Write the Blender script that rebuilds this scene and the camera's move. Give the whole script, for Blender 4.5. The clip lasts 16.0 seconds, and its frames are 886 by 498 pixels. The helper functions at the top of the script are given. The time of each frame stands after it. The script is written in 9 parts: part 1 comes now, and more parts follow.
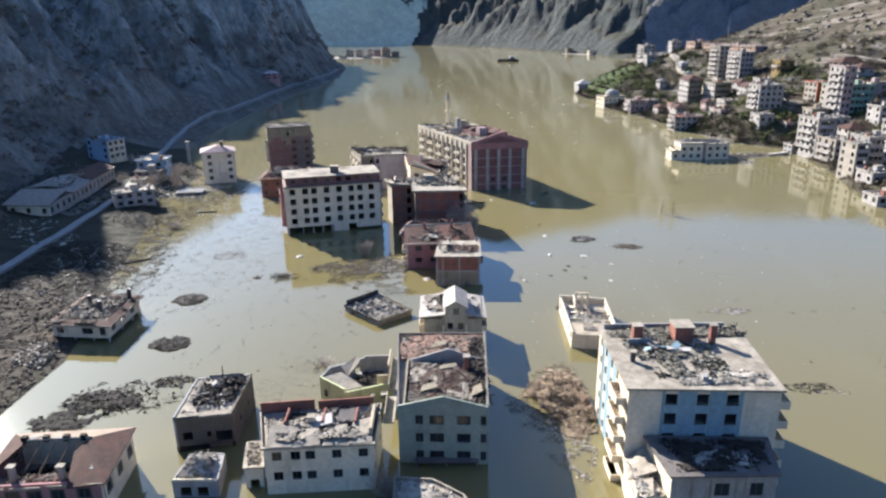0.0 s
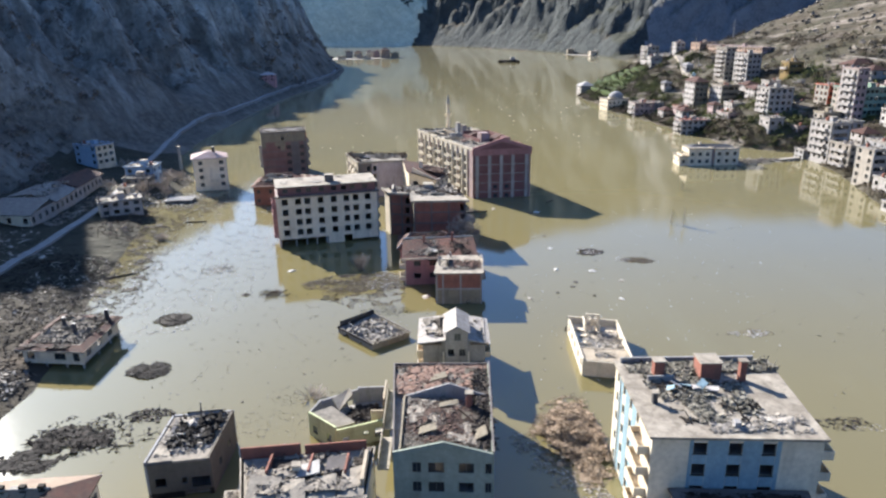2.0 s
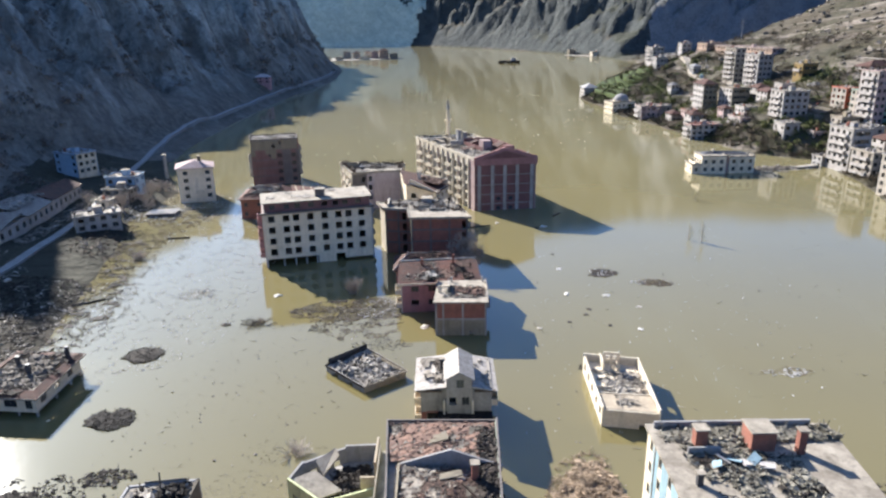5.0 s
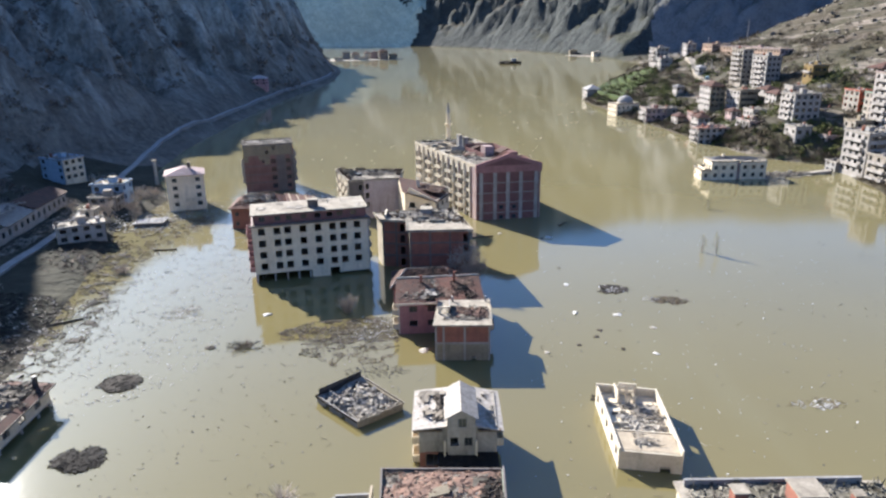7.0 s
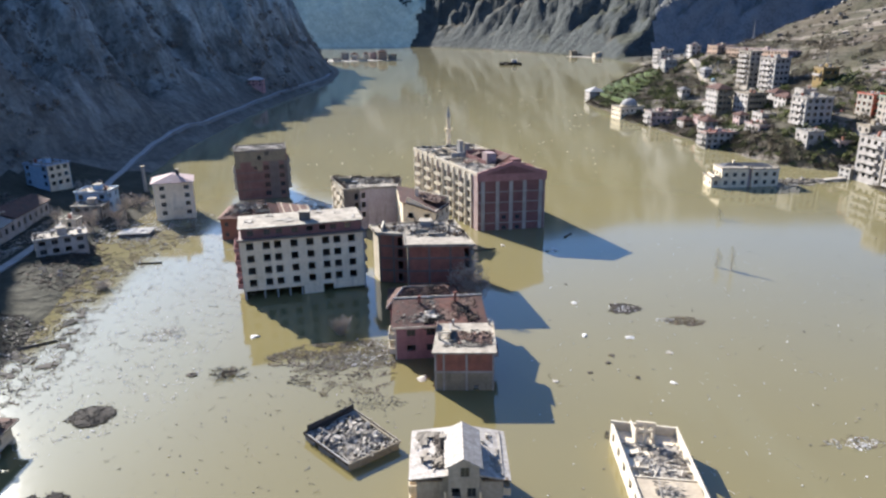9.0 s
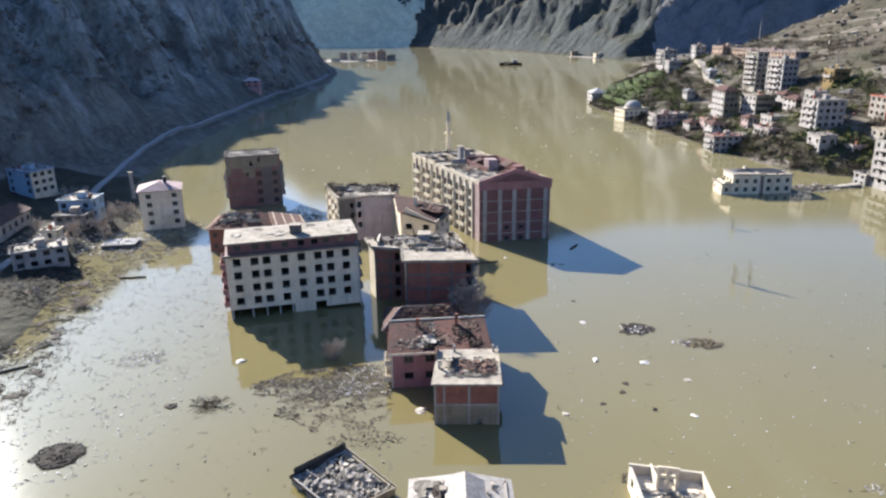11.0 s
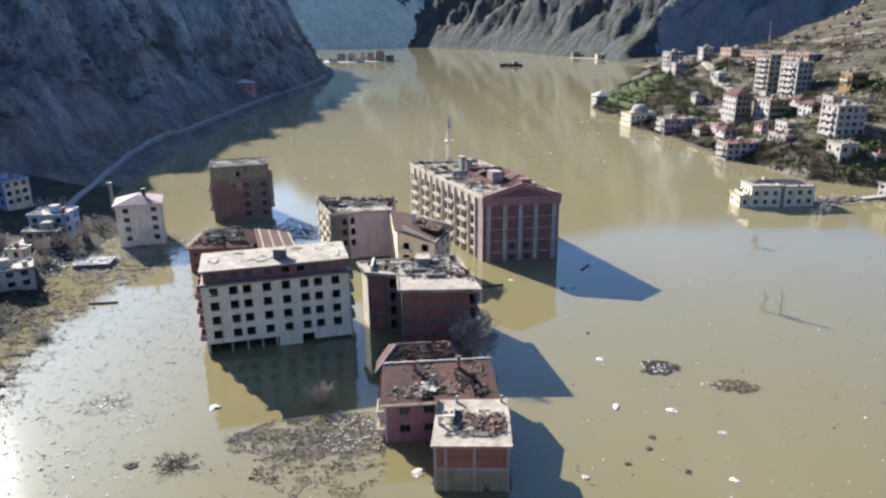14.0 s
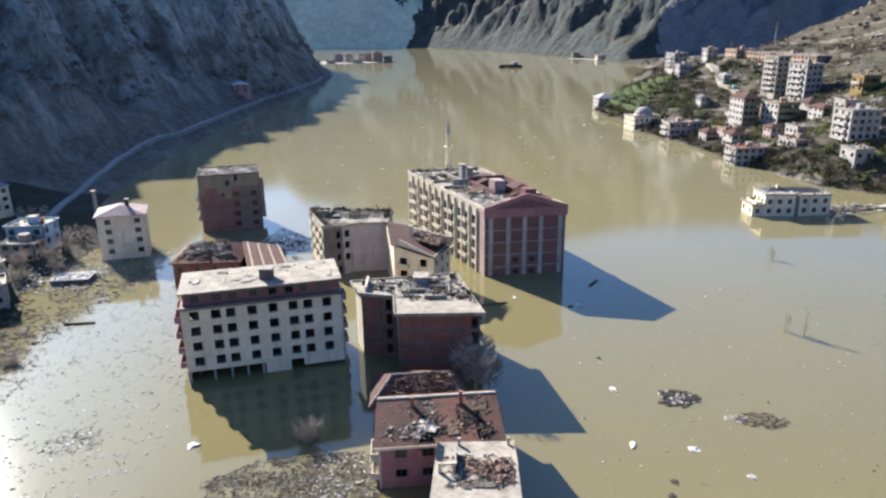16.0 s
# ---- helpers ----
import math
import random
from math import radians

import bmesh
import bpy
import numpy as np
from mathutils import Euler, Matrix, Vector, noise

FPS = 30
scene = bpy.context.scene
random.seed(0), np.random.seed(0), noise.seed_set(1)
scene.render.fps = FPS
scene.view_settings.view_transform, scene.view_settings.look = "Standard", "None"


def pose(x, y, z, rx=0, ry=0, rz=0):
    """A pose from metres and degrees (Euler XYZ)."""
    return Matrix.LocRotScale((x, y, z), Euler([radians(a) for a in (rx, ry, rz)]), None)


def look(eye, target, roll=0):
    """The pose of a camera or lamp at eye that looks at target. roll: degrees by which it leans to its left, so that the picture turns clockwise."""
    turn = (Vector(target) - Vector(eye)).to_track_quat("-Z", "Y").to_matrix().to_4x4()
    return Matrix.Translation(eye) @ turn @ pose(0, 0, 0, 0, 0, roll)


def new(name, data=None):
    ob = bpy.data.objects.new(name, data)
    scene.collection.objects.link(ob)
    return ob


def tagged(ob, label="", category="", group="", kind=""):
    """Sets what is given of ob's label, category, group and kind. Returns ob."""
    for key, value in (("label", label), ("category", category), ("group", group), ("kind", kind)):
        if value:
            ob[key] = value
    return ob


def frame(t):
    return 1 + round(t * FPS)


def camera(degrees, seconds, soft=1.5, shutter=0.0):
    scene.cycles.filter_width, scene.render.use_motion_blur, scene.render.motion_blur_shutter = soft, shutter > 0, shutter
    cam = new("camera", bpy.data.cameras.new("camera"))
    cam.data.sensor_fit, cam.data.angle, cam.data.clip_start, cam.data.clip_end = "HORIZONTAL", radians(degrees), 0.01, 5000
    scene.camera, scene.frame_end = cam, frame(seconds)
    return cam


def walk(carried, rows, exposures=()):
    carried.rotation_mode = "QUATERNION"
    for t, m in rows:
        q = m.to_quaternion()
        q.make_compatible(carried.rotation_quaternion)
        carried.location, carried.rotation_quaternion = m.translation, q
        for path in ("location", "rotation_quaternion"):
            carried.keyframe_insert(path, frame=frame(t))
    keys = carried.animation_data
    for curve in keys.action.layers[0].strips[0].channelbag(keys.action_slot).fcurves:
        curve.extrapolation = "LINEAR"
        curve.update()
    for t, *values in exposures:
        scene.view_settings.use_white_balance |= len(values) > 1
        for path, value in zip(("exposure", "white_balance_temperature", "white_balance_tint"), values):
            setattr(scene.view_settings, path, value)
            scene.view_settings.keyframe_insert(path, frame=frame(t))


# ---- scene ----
cam = camera(65.1, 16.0, soft=2.45)
PATH = [
    (0, (0.235, 1.24, 59.33), (0.234, 3.136, 58.691), -0.8),
    (0.5, (0.273, 3.77, 59.351), (0.272, 5.666, 58.713), -0.8),
    (1, (0.296, 6.304, 59.372), (0.295, 8.199, 58.734), -0.8),
    (1.5, (0.285, 8.853, 59.404), (0.284, 10.749, 58.766), -0.8),
    (2, (0.248, 11.5, 59.477), (0.247, 13.396, 58.839), -0.8),
    (2.5, (0.17, 14.119, 59.562), (0.171, 16.014, 58.923), -0.8),
    (3, (0.199, 16.57, 59.58), (0.2, 18.466, 58.942), -0.8),
    (3.5, (0.214, 19.09, 59.615), (0.214, 20.985, 58.977), -0.7),
    (4, (0.199, 21.666, 59.646), (0.2, 23.561, 59.008), -0.8),
    (6.5, (0.195, 34.548, 59.811), (0.195, 36.443, 59.173), -0.9),
    (7, (0.203, 37.102, 59.825), (0.203, 38.997, 59.187), -0.9),
    (7.5, (0.19, 39.651, 59.862), (0.19, 41.546, 59.225), -0.9),
    (8, (0.138, 42.261, 59.893), (0.138, 44.157, 59.256), -0.9),
    (8.5, (0.097, 44.879, 59.94), (0.098, 46.774, 59.302), -0.8),
    (9, (0.105, 47.468, 59.944), (0.107, 49.363, 59.307), -0.8),
    (11.5, (-0.006, 60.326, 60.117), (-0.002, 62.222, 59.478), -0.8),
    (12, (-0.008, 62.989, 60.145), (-0.004, 64.884, 59.506), -0.8),
    (12.5, (-0.057, 65.543, 60.186), (-0.052, 67.438, 59.547), -0.8),
    (13, (-0.097, 68.074, 60.213), (-0.091, 69.969, 59.575), -0.7),
    (13.5, (-0.129, 70.665, 60.243), (-0.123, 72.56, 59.605), -0.7),
    (14, (-0.212, 73.307, 60.282), (-0.205, 75.202, 59.644), -0.7),
    (14.5, (-0.308, 75.846, 60.289), (-0.299, 77.742, 59.652), -0.7),
    (15, (-0.337, 78.418, 60.282), (-0.328, 80.314, 59.645), -0.7),
    (15.5, (-0.345, 81.034, 60.281), (-0.335, 82.929, 59.644), -0.7),
    (16, (-0.358, 83.742, 60.297), (-0.347, 85.638, 59.66), -0.7),
]
walk(cam, [(t, look(eye, target, roll)) for t, eye, target, roll in PATH], exposures=[(0, 1.6), (16, 1.6)])

# ---- daylight: low winter sun ahead and to one side, clear sky ----
SUN_TURN, SUN_RISE = 39.5, 29.0
world = bpy.data.worlds.new("sky")
world.use_nodes = True
scene.world = world
sky = world.node_tree.nodes.new("ShaderNodeTexSky")
sky.sky_type, sky.sun_disc = "NISHITA", False
sky.sun_elevation, sky.sun_rotation = radians(SUN_RISE), radians(-SUN_TURN)
sky.altitude, sky.air_density, sky.dust_density, sky.ozone_density = 600, 1.05, 1.7, 4.0
back = world.node_tree.nodes["Background"]
back.inputs["Strength"].default_value = 0.07
cool = world.node_tree.nodes.new("ShaderNodeMix")
cool.data_type, cool.blend_type = "RGBA", "MULTIPLY"
cool.inputs[0].default_value, cool.inputs[7].default_value = 1.0, (0.78, 1.0, 1.28, 1)
world.node_tree.links.new(sky.outputs[0], cool.inputs[6])
world.node_tree.links.new(cool.outputs[2], back.inputs["Color"])
sun = new("sun", bpy.data.lights.new("sun", "SUN"))
sun.data.energy, sun.data.angle, sun.data.color = 5.0, radians(0.55), (1.0, 0.965, 0.925)
sun_way = Vector((-math.sin(radians(SUN_TURN)) * math.cos(radians(SUN_RISE)),
                  math.cos(radians(SUN_TURN)) * math.cos(radians(SUN_RISE)), math.sin(radians(SUN_RISE))))
sun.matrix_world = look(sun_way * 900, (0, 0, 0))


# ---- materials ----
def knot(tree, kind, **values):
    n = tree.nodes.new(kind)
    for key, value in values.items():
        n.inputs[key.replace("_", " ")].default_value = value
    return n


def blend(tree, fac, a, b, mode="MIX"):
    """Mix of two colours; each of fac, a and b is a socket or a value."""
    m = tree.nodes.new("ShaderNodeMix")
    m.data_type, m.blend_type = "RGBA", mode
    for i, v in ((0, fac), (6, a), (7, b)):
        if isinstance(v, bpy.types.NodeSocket):
            tree.links.new(v, m.inputs[i])
        else:
            m.inputs[i].default_value = v if i == 0 else (*v[:3], 1)
    return m.outputs[2]


def span(tree, value, lo, hi, to_lo=0.0, to_hi=1.0):
    r = tree.nodes.new("ShaderNodeMapRange")
    tree.links.new(value, r.inputs[0])
    for i, v in enumerate((lo, hi, to_lo, to_hi)):
        r.inputs[i + 1].default_value = v
    return r.outputs[0]


def grain(tree, scale, detail=4.0, stretch=(1, 1, 1), rough=0.6):
    c = tree.nodes.new("ShaderNodeTexCoord")
    m = tree.nodes.new("ShaderNodeMapping")
    m.inputs["Scale"].default_value = stretch
    tree.links.new(c.outputs["Object"], m.inputs[0])
    n = knot(tree, "ShaderNodeTexNoise", Scale=scale, Detail=detail, Roughness=rough)
    tree.links.new(m.outputs[0], n.inputs["Vector"])
    return n.outputs[0]


def surf(name, a, b, scale=0.4, rough=0.85, bump=0.25, dirt=(0.1, 0.085, 0.065), stain=0.5, vary=0.12, island=0.0, metal=0.0, fine=6.0):
    """A weathered surface: two tones, fine grain, run-down stains, and a tone of its own for each object."""
    mat = bpy.data.materials.new(name)
    mat.use_nodes = True
    tree = mat.node_tree
    bsdf = tree.nodes["Principled BSDF"]
    tone = blend(tree, span(tree, grain(tree, scale), 0.35, 0.65), a, b)
    small = grain(tree, scale * fine, 5.0)
    tone = blend(tree, 0.6, tone, blend(tree, span(tree, small, 0.3, 0.7), (0.62, 0.6, 0.58), (1.0, 1.0, 1.0)), "MULTIPLY")
    if stain:
        runs = grain(tree, scale * 2.2, 5.0, (1, 1, 0.16))
        tone = blend(tree, span(tree, runs, 0.52, 0.78, 0.0, stain), tone, dirt)
    if vary:
        info = tree.nodes.new("ShaderNodeObjectInfo")
        tone = blend(tree, 1.0, tone, blend(tree, info.outputs["Random"], (1 - vary,) * 3, (1.0,) * 3), "MULTIPLY")
    if island:
        geo = tree.nodes.new("ShaderNodeNewGeometry")
        tone = blend(tree, 1.0, tone, blend(tree, geo.outputs["Random Per Island"], (1 - island,) * 3, (1.0, 0.97, 0.92)), "MULTIPLY")
    tree.links.new(tone, bsdf.inputs["Base Color"])
    bsdf.inputs["Roughness"].default_value, bsdf.inputs["Metallic"].default_value, bsdf.inputs["Specular IOR Level"].default_value = rough, metal, 0.5 if rough < 0.8 else 0.2
    b_ = knot(tree, "ShaderNodeBump", Strength=bump, Distance=0.08)
    tree.links.new(small, b_.inputs["Height"])
    tree.links.new(b_.outputs[0], bsdf.inputs["Normal"])
    return mat


WHITE = surf("white_render", (0.84, 0.725, 0.55), (0.72, 0.615, 0.455), 0.25, stain=0.4)
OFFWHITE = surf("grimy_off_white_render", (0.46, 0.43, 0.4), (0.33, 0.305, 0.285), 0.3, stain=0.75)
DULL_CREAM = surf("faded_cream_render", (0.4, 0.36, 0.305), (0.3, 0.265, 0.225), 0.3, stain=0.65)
CREAM = surf("cream_render", (0.68, 0.61, 0.49), (0.58, 0.51, 0.4), 0.25, stain=0.4)
BUFF = surf("buff_render", (0.5, 0.42, 0.31), (0.42, 0.35, 0.26), 0.3, stain=0.5)
TEAL = surf("pale_teal_render", (0.33, 0.36, 0.295), (0.26, 0.295, 0.24), 0.25, stain=0.45)
BLUE = surf("blue_render", (0.3, 0.42, 0.46), (0.25, 0.36, 0.41), 0.3, stain=0.3)
SKY_BLUE = surf("pale_blue_render", (0.4, 0.54, 0.68), (0.33, 0.46, 0.6), 0.3, stain=0.3)
LIME = surf("pale_green_render", (0.58, 0.62, 0.35), (0.5, 0.53, 0.3), 0.3, stain=0.4)
YELLOW = surf("yellow_render", (0.25, 0.17, 0.06), (0.18, 0.125, 0.055), 0.3, stain=0.35)
ORANGE = surf("apricot_render", (0.46, 0.33, 0.25), (0.38, 0.27, 0.2), 0.3, stain=0.3)
PINK = surf("dusty_pink_render", (0.42, 0.215, 0.21), (0.33, 0.17, 0.165), 0.3, stain=0.4)
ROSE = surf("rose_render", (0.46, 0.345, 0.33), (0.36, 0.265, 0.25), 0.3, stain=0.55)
MAROON = surf("maroon_render", (0.24, 0.12, 0.112), (0.18, 0.09, 0.086), 0.3, stain=0.35)
SEAGREEN = surf("sea_green_render", (0.27, 0.4, 0.32), (0.23, 0.34, 0.27), 0.3, stain=0.3)
RED = surf("red_render", (0.5, 0.1, 0.06), (0.42, 0.09, 0.05), 0.3, stain=0.3)
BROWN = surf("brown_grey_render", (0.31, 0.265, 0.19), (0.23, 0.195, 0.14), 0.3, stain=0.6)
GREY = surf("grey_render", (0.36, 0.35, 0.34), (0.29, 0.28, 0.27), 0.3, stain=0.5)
CONCRETE = surf("bare_concrete", (0.42, 0.4, 0.37), (0.31, 0.29, 0.27), 0.35, stain=0.55, bump=0.4)
GRIMY = surf("grimy_frame_concrete", (0.2, 0.175, 0.16), (0.13, 0.115, 0.105), 0.35, stain=0.6, bump=0.4)
PALE_SLAB = surf("dusty_roof_slab", (0.43, 0.38, 0.305), (0.25, 0.215, 0.17), 0.45, stain=0.75, bump=0.5)
BRICKWORK = surf("red_brick_infill", (0.34, 0.142, 0.1), (0.24, 0.104, 0.078), 0.5, stain=0.4, bump=0.5, fine=9.0)
TILE = surf("old_clay_tiles", (0.115, 0.054, 0.04), (0.068, 0.04, 0.033), 0.6, stain=0.5, bump=0.6, fine=8.0)
BRIGHT_TILE = surf("orange_clay_tiles", (0.18, 0.078, 0.055), (0.115, 0.058, 0.045), 0.6, stain=0.4, bump=0.6, fine=8.0)
SHEET = surf("weathered_metal_sheet", (0.18, 0.17, 0.157), (0.085, 0.077, 0.07), 0.9, rough=0.6, stain=0.7)
FLAKED = surf("flaking_white_sheet_metal", (0.5, 0.465, 0.415), (0.32, 0.285, 0.25), 1.6, rough=0.85, stain=0.6, dirt=(0.12, 0.08, 0.055), fine=4.0)
RUBBLE = surf("broken_masonry", (0.38, 0.345, 0.295), (0.21, 0.185, 0.155), 0.7, island=0.85, stain=0.3, vary=0, bump=0.6)
RED_RUBBLE = surf("broken_brick_and_tile", (0.33, 0.205, 0.155), (0.21, 0.14, 0.115), 0.7, island=0.85, stain=0.3, vary=0, bump=0.6)
PALE_RUBBLE = surf("broken_pale_blocks", (0.58, 0.545, 0.49), (0.38, 0.345, 0.3), 0.7, island=0.8, stain=0.2, vary=0, bump=0.5)
# Wet rubble, and the sheets standing in for shade where tiles are missing.
DARK_RUBBLE = surf("dark_rubble_and_gap_shade", (0.082, 0.066, 0.055), (0.036, 0.03, 0.026), 0.6, island=0.8, stain=0.2, vary=0, bump=0.6)
# Sodden brush, and black pieces standing in for shade in gaps.
BLACK_FILL = surf("black_brush_and_gap_shade", (0.04, 0.032, 0.026), (0.02, 0.017, 0.015), 0.8, island=0.7, stain=0.2, vary=0, bump=0.6)
DARK_BROWN = surf("dark_brown_render", (0.17, 0.145, 0.11), (0.115, 0.098, 0.078), 0.3, stain=0.6)
# Lighter tile copy with the sunlight on the villa's back slope in its colour.
SUNLIT_TILE = surf("sunlit_pale_tiles", (0.36, 0.27, 0.2), (0.27, 0.2, 0.15), 0.5, stain=0.4, bump=0.6, fine=8.0)
OLD_BRICK = surf("cement_smeared_brick", (0.27, 0.15, 0.13), (0.19, 0.105, 0.093), 0.35, stain=0.5, dirt=(0.2, 0.18, 0.155), bump=0.5)
CORAL = surf("coral_render", (0.6, 0.33, 0.33), (0.5, 0.27, 0.27), 0.3, stain=0.3)
TIMBER = surf("grey_timber", (0.2, 0.15, 0.11), (0.12, 0.09, 0.07), 1.2, island=0.6, stain=0.2, vary=0)
STRAW = surf("matted_reed_and_driftwood", (0.5, 0.385, 0.275), (0.33, 0.245, 0.17), 0.8, island=0.6, stain=0.2, vary=0, bump=0.8)
BARK = surf("pale_bare_twigs", (0.6, 0.53, 0.46), (0.45, 0.39, 0.33), 1.5, stain=0.0, island=0.35)
FOAM = surf("pale_plastic_and_foam_scraps", (0.72, 0.71, 0.69), (0.5, 0.485, 0.46), 1.0, island=0.4, stain=0.0, vary=0)
MOSSY_RUBBLE = surf("mossy_grey_rubble", (0.42, 0.395, 0.33), (0.22, 0.205, 0.16), 0.7, island=0.85, stain=0.3, vary=0, bump=0.6)
# Iron, and the dark fill standing in for shade inside holes.
DARK_METAL = surf("dark_iron_and_hole_shade", (0.07, 0.07, 0.075), (0.04, 0.04, 0.045), 1.0, rough=0.6, stain=0.2)
PALE_ROSE = surf("faded_pinkish_plaster", (0.56, 0.48, 0.46), (0.48, 0.4, 0.385), 0.3, stain=0.4)
FRAME = surf("window_frame_paint", (0.13, 0.125, 0.12), (0.09, 0.085, 0.08), 1.0, stain=0.2)
BARE = surf("shrub_twigs", (0.14, 0.108, 0.066), (0.09, 0.072, 0.046), 0.3, island=0.5, stain=0.0)
LEAF = surf("winter_green_leaves", (0.15, 0.165, 0.045), (0.095, 0.11, 0.035), 0.3, island=0.55, stain=0.0)
OLIVE = surf("pale_olive_leaves", (0.46, 0.42, 0.22), (0.33, 0.3, 0.16), 0.5, island=0.4, stain=0.0)
DRY_SCRUB = surf("grey_brown_leafless_scrub", (0.24, 0.205, 0.18), (0.15, 0.128, 0.115), 0.3, island=0.4, stain=0.0)
GRASS = surf("green_terrace_grass", (0.085, 0.125, 0.03), (0.06, 0.085, 0.027), 0.1, island=0.3, stain=0.2)


def glass_material():
    mat = bpy.data.materials.new("dark_window_glass")
    mat.use_nodes = True
    b = mat.node_tree.nodes["Principled BSDF"]
    b.inputs["Base Color"].default_value = (0.025, 0.028, 0.03, 1)
    b.inputs["Roughness"].default_value = 0.12
    return mat


def water_material():
    """Silt-laden flood water: opaque ochre body under a smooth, barely rippled skin."""
    mat = bpy.data.materials.new("muddy_flood_water")
    mat.use_nodes = True
    tree = mat.node_tree
    b = tree.nodes["Principled BSDF"]
    wide = grain(tree, 0.012, 4.0)
    streak = grain(tree, 0.03, 5.0, (1.6, 0.35, 1))
    tone = blend(tree, span(tree, wide, 0.35, 0.65), (0.162, 0.134, 0.056), (0.147, 0.124, 0.056))
    # the body is painted paler farther up the lake to stand in for haze
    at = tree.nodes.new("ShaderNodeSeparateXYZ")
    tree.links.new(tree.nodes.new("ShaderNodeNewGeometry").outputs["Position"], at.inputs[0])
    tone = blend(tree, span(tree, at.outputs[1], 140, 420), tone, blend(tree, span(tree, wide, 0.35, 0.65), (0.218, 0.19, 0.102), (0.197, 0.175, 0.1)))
    tone = blend(tree, span(tree, streak, 0.55, 0.75, 0.0, 0.35), tone, (0.18, 0.162, 0.088))
    tree.links.new(tone, b.inputs["Base Color"])
    b.inputs["IOR"].default_value = 1.33
    b.inputs["Roughness"].default_value = 0.3
    b.inputs["Specular IOR Level"].default_value = 0.0
    b.inputs["Coat Weight"].default_value, b.inputs["Coat IOR"].default_value, b.inputs["Coat Roughness"].default_value = 1.0, 1.52, 0.065
    bump = knot(tree, "ShaderNodeBump", Strength=0.08, Distance=0.12)
    tree.links.new(grain(tree, 0.55, 3.0, (1, 1, 1)), bump.inputs["Height"])
    tree.links.new(bump.outputs[0], b.inputs["Normal"])
    tree.links.new(bump.outputs[0], b.inputs["Coat Normal"])
    return mat


def slanting(tree, scale, detail, along_, turn=132.0):
    """Noise drawn out along one bearing, as gullies and beds of rock are."""
    c = tree.nodes.new("ShaderNodeTexCoord")
    m = tree.nodes.new("ShaderNodeMapping")
    m.vector_type = "TEXTURE"
    m.inputs["Rotation"].default_value = (0, 0, radians(turn))
    m.inputs["Scale"].default_value = (along_, 1.0, along_ * 0.7)
    tree.links.new(c.outputs["Object"], m.inputs[0])
    n = knot(tree, "ShaderNodeTexNoise", Scale=scale, Detail=detail, Roughness=0.62)
    tree.links.new(m.outputs[0], n.inputs["Vector"])
    return n.outputs[0]


